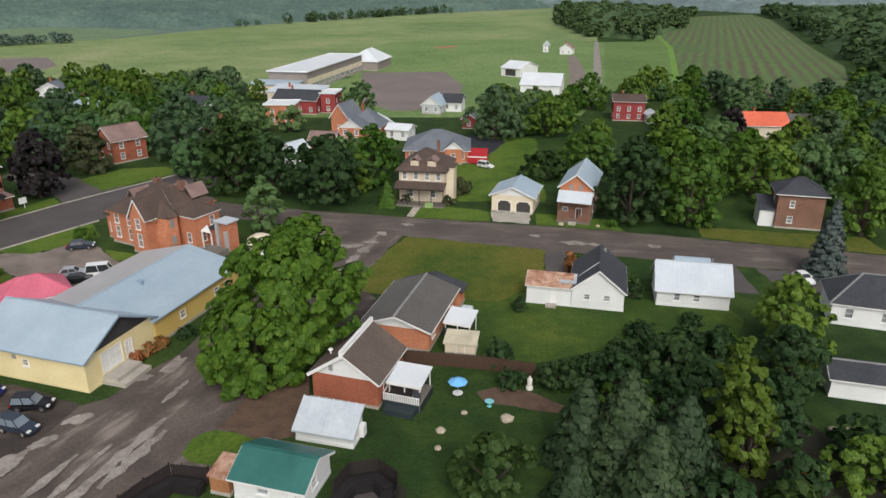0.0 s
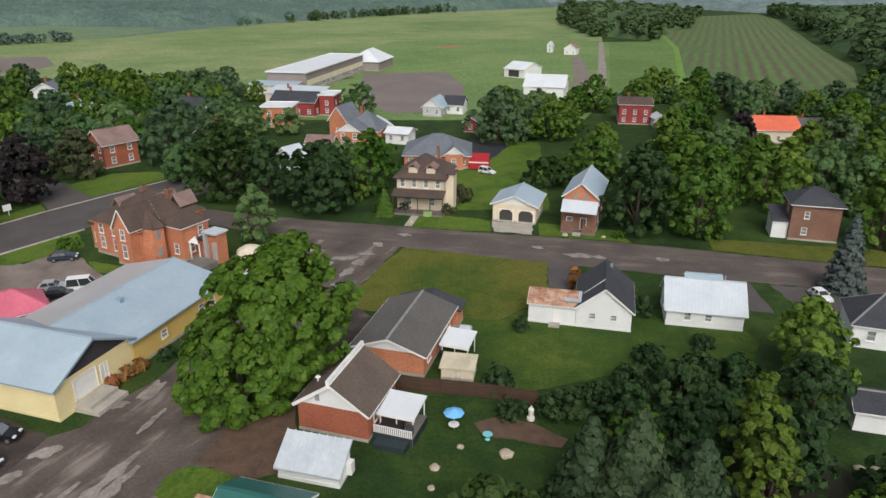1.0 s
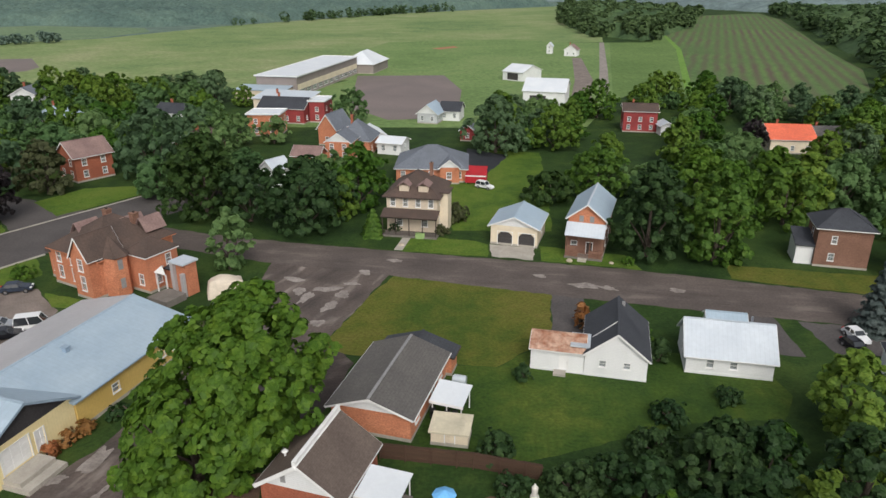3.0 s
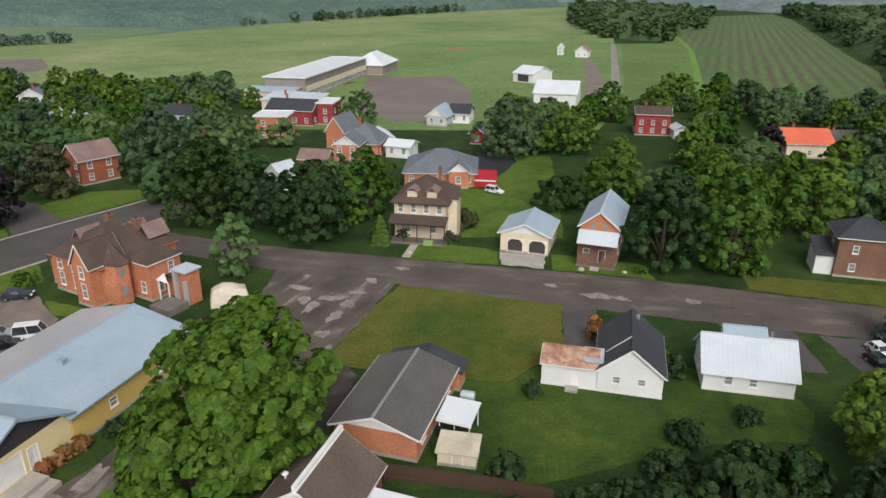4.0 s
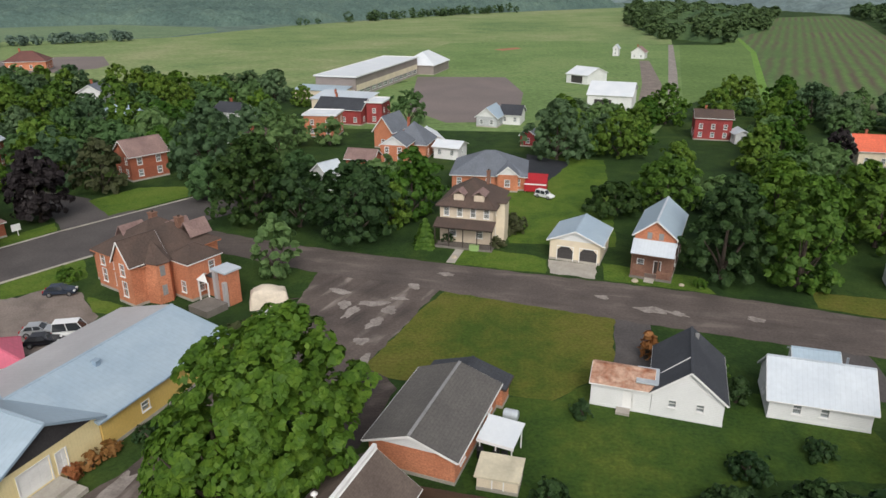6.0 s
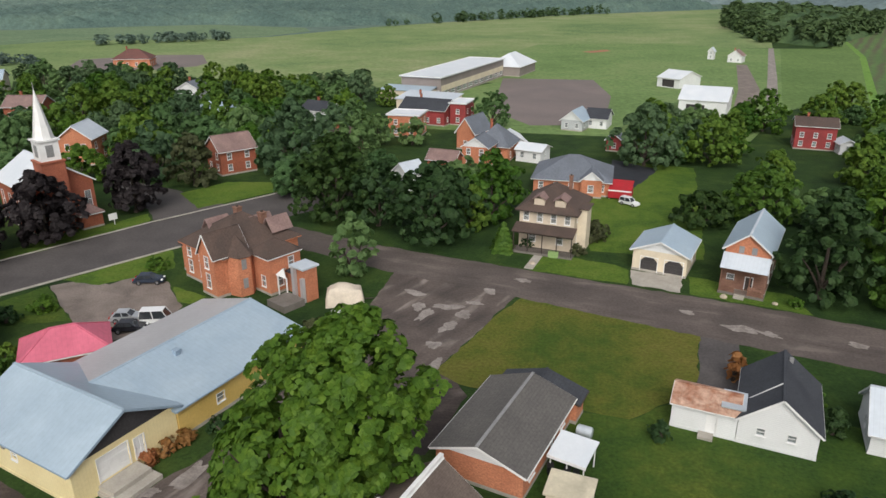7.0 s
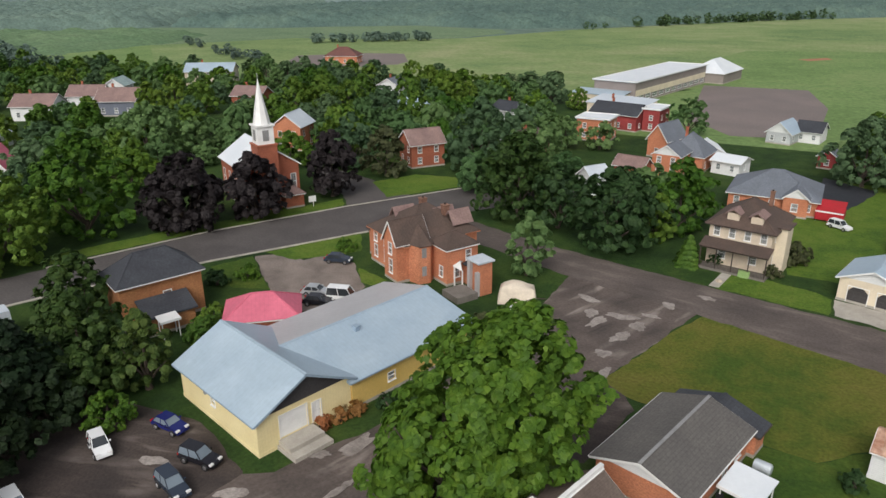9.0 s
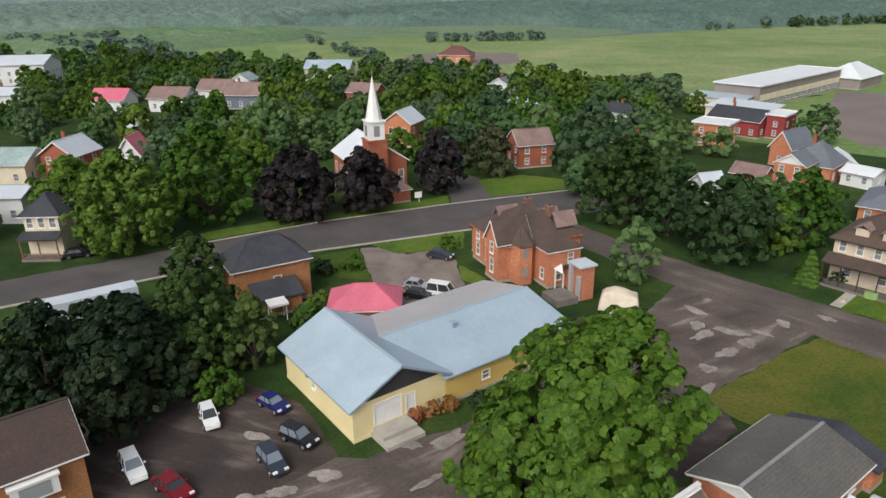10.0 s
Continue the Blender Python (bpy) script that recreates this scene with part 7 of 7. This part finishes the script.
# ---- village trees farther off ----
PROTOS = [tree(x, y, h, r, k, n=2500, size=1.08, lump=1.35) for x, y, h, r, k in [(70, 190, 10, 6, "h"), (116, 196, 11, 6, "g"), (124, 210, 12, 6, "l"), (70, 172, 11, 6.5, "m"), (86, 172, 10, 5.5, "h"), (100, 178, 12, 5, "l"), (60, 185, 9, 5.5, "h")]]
taken = PLANTED
# metres kept free of trees between a house and the camera
VIEW_CLEAR = {"red two-storey house with dark red roof": 48, "small white annex beside the red house": 40, "house with a bright orange roof": 40, "grey house beside the orange roof": 32, "pale grey bungalow with a white gable": 30, "white house with a dark roof": 26}
HOUSES = [(x + w / 2 * math.cos(radians(a)) - d / 2 * math.sin(radians(a)), y + w / 2 * math.sin(radians(a)) + d / 2 * math.cos(radians(a)), max(w, d) / 2, VIEW_CLEAR.get(words, 17 if x > -70 else 15)) for x, y, a, w, d, *_, words in FAR]
HOUSES += [(*h, 17) for h in [(-5, 177, 11), (8, 190, 11), (-66, 310, 24), (-60, 345, 24), (-40, 385, 20), (27, 366, 14), (-92, 128, 13), (64, 135, 7)]] + [(31, 294, 13, 42)]
rng = random.Random(11)


def inside(x, y, poly):
    hit = False
    for (ax, ay), (bx, by) in zip(poly, poly[1:] + poly[:1]):
        if (ay > y) != (by > y) and x < (bx - ax) * (y - ay) / (by - ay) + ax:
            hit = not hit
    return hit


def clear_of_houses_and_view(x, y, r):
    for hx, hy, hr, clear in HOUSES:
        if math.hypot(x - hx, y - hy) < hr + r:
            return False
        # no trees on the camera's side, so the houses stay in its view
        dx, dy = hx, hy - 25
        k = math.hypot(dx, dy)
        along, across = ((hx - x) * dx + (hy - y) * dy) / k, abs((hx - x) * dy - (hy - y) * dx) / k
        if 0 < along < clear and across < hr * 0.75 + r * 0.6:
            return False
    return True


def scatter(poly, n, gap, big=1.15):
    xs, ys = [p[0] for p in poly], [p[1] for p in poly]
    done, tries = 0, 0
    while done < n and tries < n * 40:
        tries += 1
        x, y = rng.uniform(min(xs), max(xs)), rng.uniform(min(ys), max(ys))
        s = rng.uniform(0.65, big)
        if not inside(x, y, poly) or not clear_of_houses_and_view(x, y, 4.5 * s) or any(math.hypot(x - a, y - b) < gap * s for a, b in taken):
            continue
        taken.append((x, y))
        p = rng.choice(PROTOS)
        copy_thing(p, Matrix.Translation((*site(x, y), 0)) @ Matrix.Rotation(rng.uniform(0, 6.28), 4, "Z") @ Matrix.Diagonal((s, s, s * rng.uniform(0.85, 1.1), 1)))
        done += 1


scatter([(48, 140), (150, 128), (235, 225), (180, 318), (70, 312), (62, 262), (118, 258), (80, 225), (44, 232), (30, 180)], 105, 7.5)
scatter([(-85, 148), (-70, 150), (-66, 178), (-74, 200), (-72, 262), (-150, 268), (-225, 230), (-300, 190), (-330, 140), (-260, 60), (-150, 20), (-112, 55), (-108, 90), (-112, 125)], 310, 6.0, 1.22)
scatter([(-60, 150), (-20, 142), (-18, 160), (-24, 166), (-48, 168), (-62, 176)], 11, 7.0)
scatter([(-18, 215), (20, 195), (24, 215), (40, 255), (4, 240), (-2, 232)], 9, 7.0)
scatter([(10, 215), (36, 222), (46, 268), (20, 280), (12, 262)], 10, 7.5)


def far_woods(name, poly, n, label, h=(8, 14), cardsn=22, leaves=LEAF_FAR_HAZED):
    """Closed woodland too far off to count: crowns of leaf sprays over a wide area."""
    r = np.random.default_rng(len(name) + n)
    xs, ys = [p[0] for p in poly], [p[1] for p in poly]
    out = []
    made = 0
    while made < n:
        x, y = r.uniform(min(xs), max(xs)), r.uniform(min(ys), max(ys))
        if not inside(x, y, poly):
            made += 0.02
            continue
        hh = r.uniform(*h)
        w = hh * r.uniform(0.35, 0.5)
        v = r.normal(0, 1, (cardsn, 3))
        v /= np.linalg.norm(v, axis=1)[:, None]
        v[:, 2] = np.where(v[:, 2] < 0, v[:, 2] * 1.15, v[:, 2])
        c = np.array([x, y, hh * 0.55]) + v * np.array([w, w, hh * 0.42]) * r.uniform(0.7, 1.05, (cardsn, 1))
        out.append(cards(c, 0.5 * v + np.array([0, 0, 0.7]), hh * 0.27, r, 0.3))
        made += 1
    ob = new(name, quads_mesh(name, np.concatenate(out), leaves))
    tagged(ob, label, "woodland", kind="stuff")


def closed_canopy(name, poly, step, cell, label, h, leaves):
    """The roof of a closed far wood: crowns as touching domes, coming down to the ground at its edge."""
    r = np.random.default_rng(len(name))
    xs, ys = np.array([p[0] for p in poly]), np.array([p[1] for p in poly])
    gx, gy = np.meshgrid(np.arange(xs.min() - step, xs.max() + 2 * step, step), np.arange(ys.min() - step, ys.max() + 2 * step, step))
    gx, gy = gx + r.uniform(-0.3, 0.3, gx.shape) * step, gy + r.uniform(-0.3, 0.3, gx.shape) * step
    within = np.zeros(gx.shape, bool)
    for (ax, ay), (bx, by) in zip(poly, poly[1:] + poly[:1]):
        if ay != by:
            within ^= ((ay > gy) != (by > gy)) & (gx < (bx - ax) * (gy - ay) / (by - ay) + ax)
    far = np.zeros(gx.shape)
    nx, ny = int((xs.max() - xs.min()) / cell) + 8, int((ys.max() - ys.min()) / cell) + 8
    jx, jy, tall = r.uniform(0.15, 0.85, (ny, nx)), r.uniform(0.15, 0.85, (ny, nx)), r.uniform(h[0], h[1], (ny, nx))
    cx, cy = ((gx - xs.min()) / cell + 3), ((gy - ys.min()) / cell + 3)
    ix, iy = cx.astype(int), cy.astype(int)
    for dx in (-1, 0, 1):
        for dy in (-1, 0, 1):
            qx, qy = np.clip(ix + dx, 0, nx - 1), np.clip(iy + dy, 0, ny - 1)
            d2 = (qx + jx[qy, qx] - cx) ** 2 + (qy + jy[qy, qx] - cy) ** 2
            far = np.maximum(far, tall[qy, qx] * (1 - 0.7 * np.minimum(d2, 1.2)))
    dist = np.hypot(gx, gy - 100)
    lift = np.clip((dist - 1300) / 2500, 0, 1) ** 1.5 * 45 * (0.75 + 0.35 * np.sin(gx / 700 + 1.0) * np.cos(gy / 900))
    level, ring = np.zeros(gx.shape), within.copy()
    for _ in range(5):
        inner = ring.copy()
        inner[1:-1, 1:-1] &= ring[:-2, 1:-1] & ring[2:, 1:-1] & ring[1:-1, :-2] & ring[1:-1, 2:] & ring[:-2, :-2] & ring[2:, 2:] & ring[:-2, 2:] & ring[2:, :-2]
        level, ring = level + inner, inner
    far = far * np.sin(np.pi / 2 * level / 5)
    z = np.where(level > 0, far + r.uniform(-0.5, 0.5, far.shape), 0.0) + lift
    q = np.arange(gx.size).reshape(gx.shape)
    f = np.stack([q[:-1, :-1], q[:-1, 1:], q[1:, 1:], q[1:, :-1]], -1)[within[:-1, :-1] & within[1:, 1:] & within[:-1, 1:] & within[1:, :-1]]
    used = np.unique(f)
    back = np.zeros(gx.size, np.int64)
    back[used] = np.arange(len(used))
    me = bpy.data.meshes.new(name)
    me.from_pydata(np.stack([gx, gy, z], -1).reshape(-1, 3)[used].tolist(), [], back[f].tolist())
    me.polygons.foreach_set("use_smooth", np.ones(len(me.polygons), bool))
    me.materials.append(leaves)
    tagged(new(name, me), label, "woodland", kind="stuff")


closed_canopy("distant_canopy", [(-268, 650), (-240, 680), (-214, 690), (-79, 912), (145, 1150), (100, 1500), (-300, 1500), (-800, 1100), (-720, 800), (-600, 540), (-499, 570), (-442, 626), (-381, 672)], 3.6, 11, "closed canopy behind the hay field, blued for haze", (9, 14), HAZED_CANOPY)
closed_canopy("valley_canopy", [(-748, 300), (-690, 395), (-606, 534), (-730, 800), (-800, 1098), (-1300, 1200), (-1500, 400), (-1200, 0), (-800, -150), (-640, 60), (-660, 180)], 4.0, 11, "closed canopy in the valley, blued for haze", (9, 15), HAZED_VALLEY_CANOPY)
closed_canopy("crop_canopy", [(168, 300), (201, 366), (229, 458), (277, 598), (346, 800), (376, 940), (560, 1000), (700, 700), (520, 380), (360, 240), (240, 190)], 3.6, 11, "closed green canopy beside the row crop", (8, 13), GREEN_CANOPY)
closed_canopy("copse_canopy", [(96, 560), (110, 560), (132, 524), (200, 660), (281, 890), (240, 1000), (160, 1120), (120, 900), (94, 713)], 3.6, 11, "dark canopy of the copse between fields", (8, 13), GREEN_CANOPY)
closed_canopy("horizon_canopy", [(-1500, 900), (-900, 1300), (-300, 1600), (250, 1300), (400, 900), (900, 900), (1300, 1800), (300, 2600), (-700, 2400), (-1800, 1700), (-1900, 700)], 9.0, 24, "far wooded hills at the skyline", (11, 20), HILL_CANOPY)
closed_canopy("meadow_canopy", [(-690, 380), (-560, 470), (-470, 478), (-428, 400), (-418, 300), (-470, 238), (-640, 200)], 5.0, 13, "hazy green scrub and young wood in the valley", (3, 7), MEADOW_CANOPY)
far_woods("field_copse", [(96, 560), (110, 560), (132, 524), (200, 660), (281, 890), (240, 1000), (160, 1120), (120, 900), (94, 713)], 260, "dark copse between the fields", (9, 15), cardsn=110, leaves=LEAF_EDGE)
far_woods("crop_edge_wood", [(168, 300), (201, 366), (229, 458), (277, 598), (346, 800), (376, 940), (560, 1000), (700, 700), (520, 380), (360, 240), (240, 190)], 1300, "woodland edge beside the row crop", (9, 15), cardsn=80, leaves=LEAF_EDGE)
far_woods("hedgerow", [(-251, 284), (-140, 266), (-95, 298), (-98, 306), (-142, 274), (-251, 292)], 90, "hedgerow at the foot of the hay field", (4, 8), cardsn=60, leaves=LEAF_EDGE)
far_woods("meadow_hedge", [(-262, 322), (-300, 330), (-420, 400), (-424, 408), (-300, 340), (-262, 330)], 30, "scattered hedge trees in the valley meadows", (4, 7), cardsn=50, leaves=LEAF_FAR_HAZED)
far_woods("meadow_copse", [(-330, 440), (-300, 470), (-268, 500), (-272, 512), (-310, 484), (-345, 452)], 44, "small copse among the valley meadows", (5, 8), cardsn=50, leaves=LEAF_FAR_HAZED)
far_woods("valley_trees", [(-560, 330), (-470, 300), (-360, 270), (-340, 240), (-450, 250), (-600, 260)], 120, "loose trees at the village edge in the valley", (5, 9), cardsn=45, leaves=LEAF_FAR_HAZED)
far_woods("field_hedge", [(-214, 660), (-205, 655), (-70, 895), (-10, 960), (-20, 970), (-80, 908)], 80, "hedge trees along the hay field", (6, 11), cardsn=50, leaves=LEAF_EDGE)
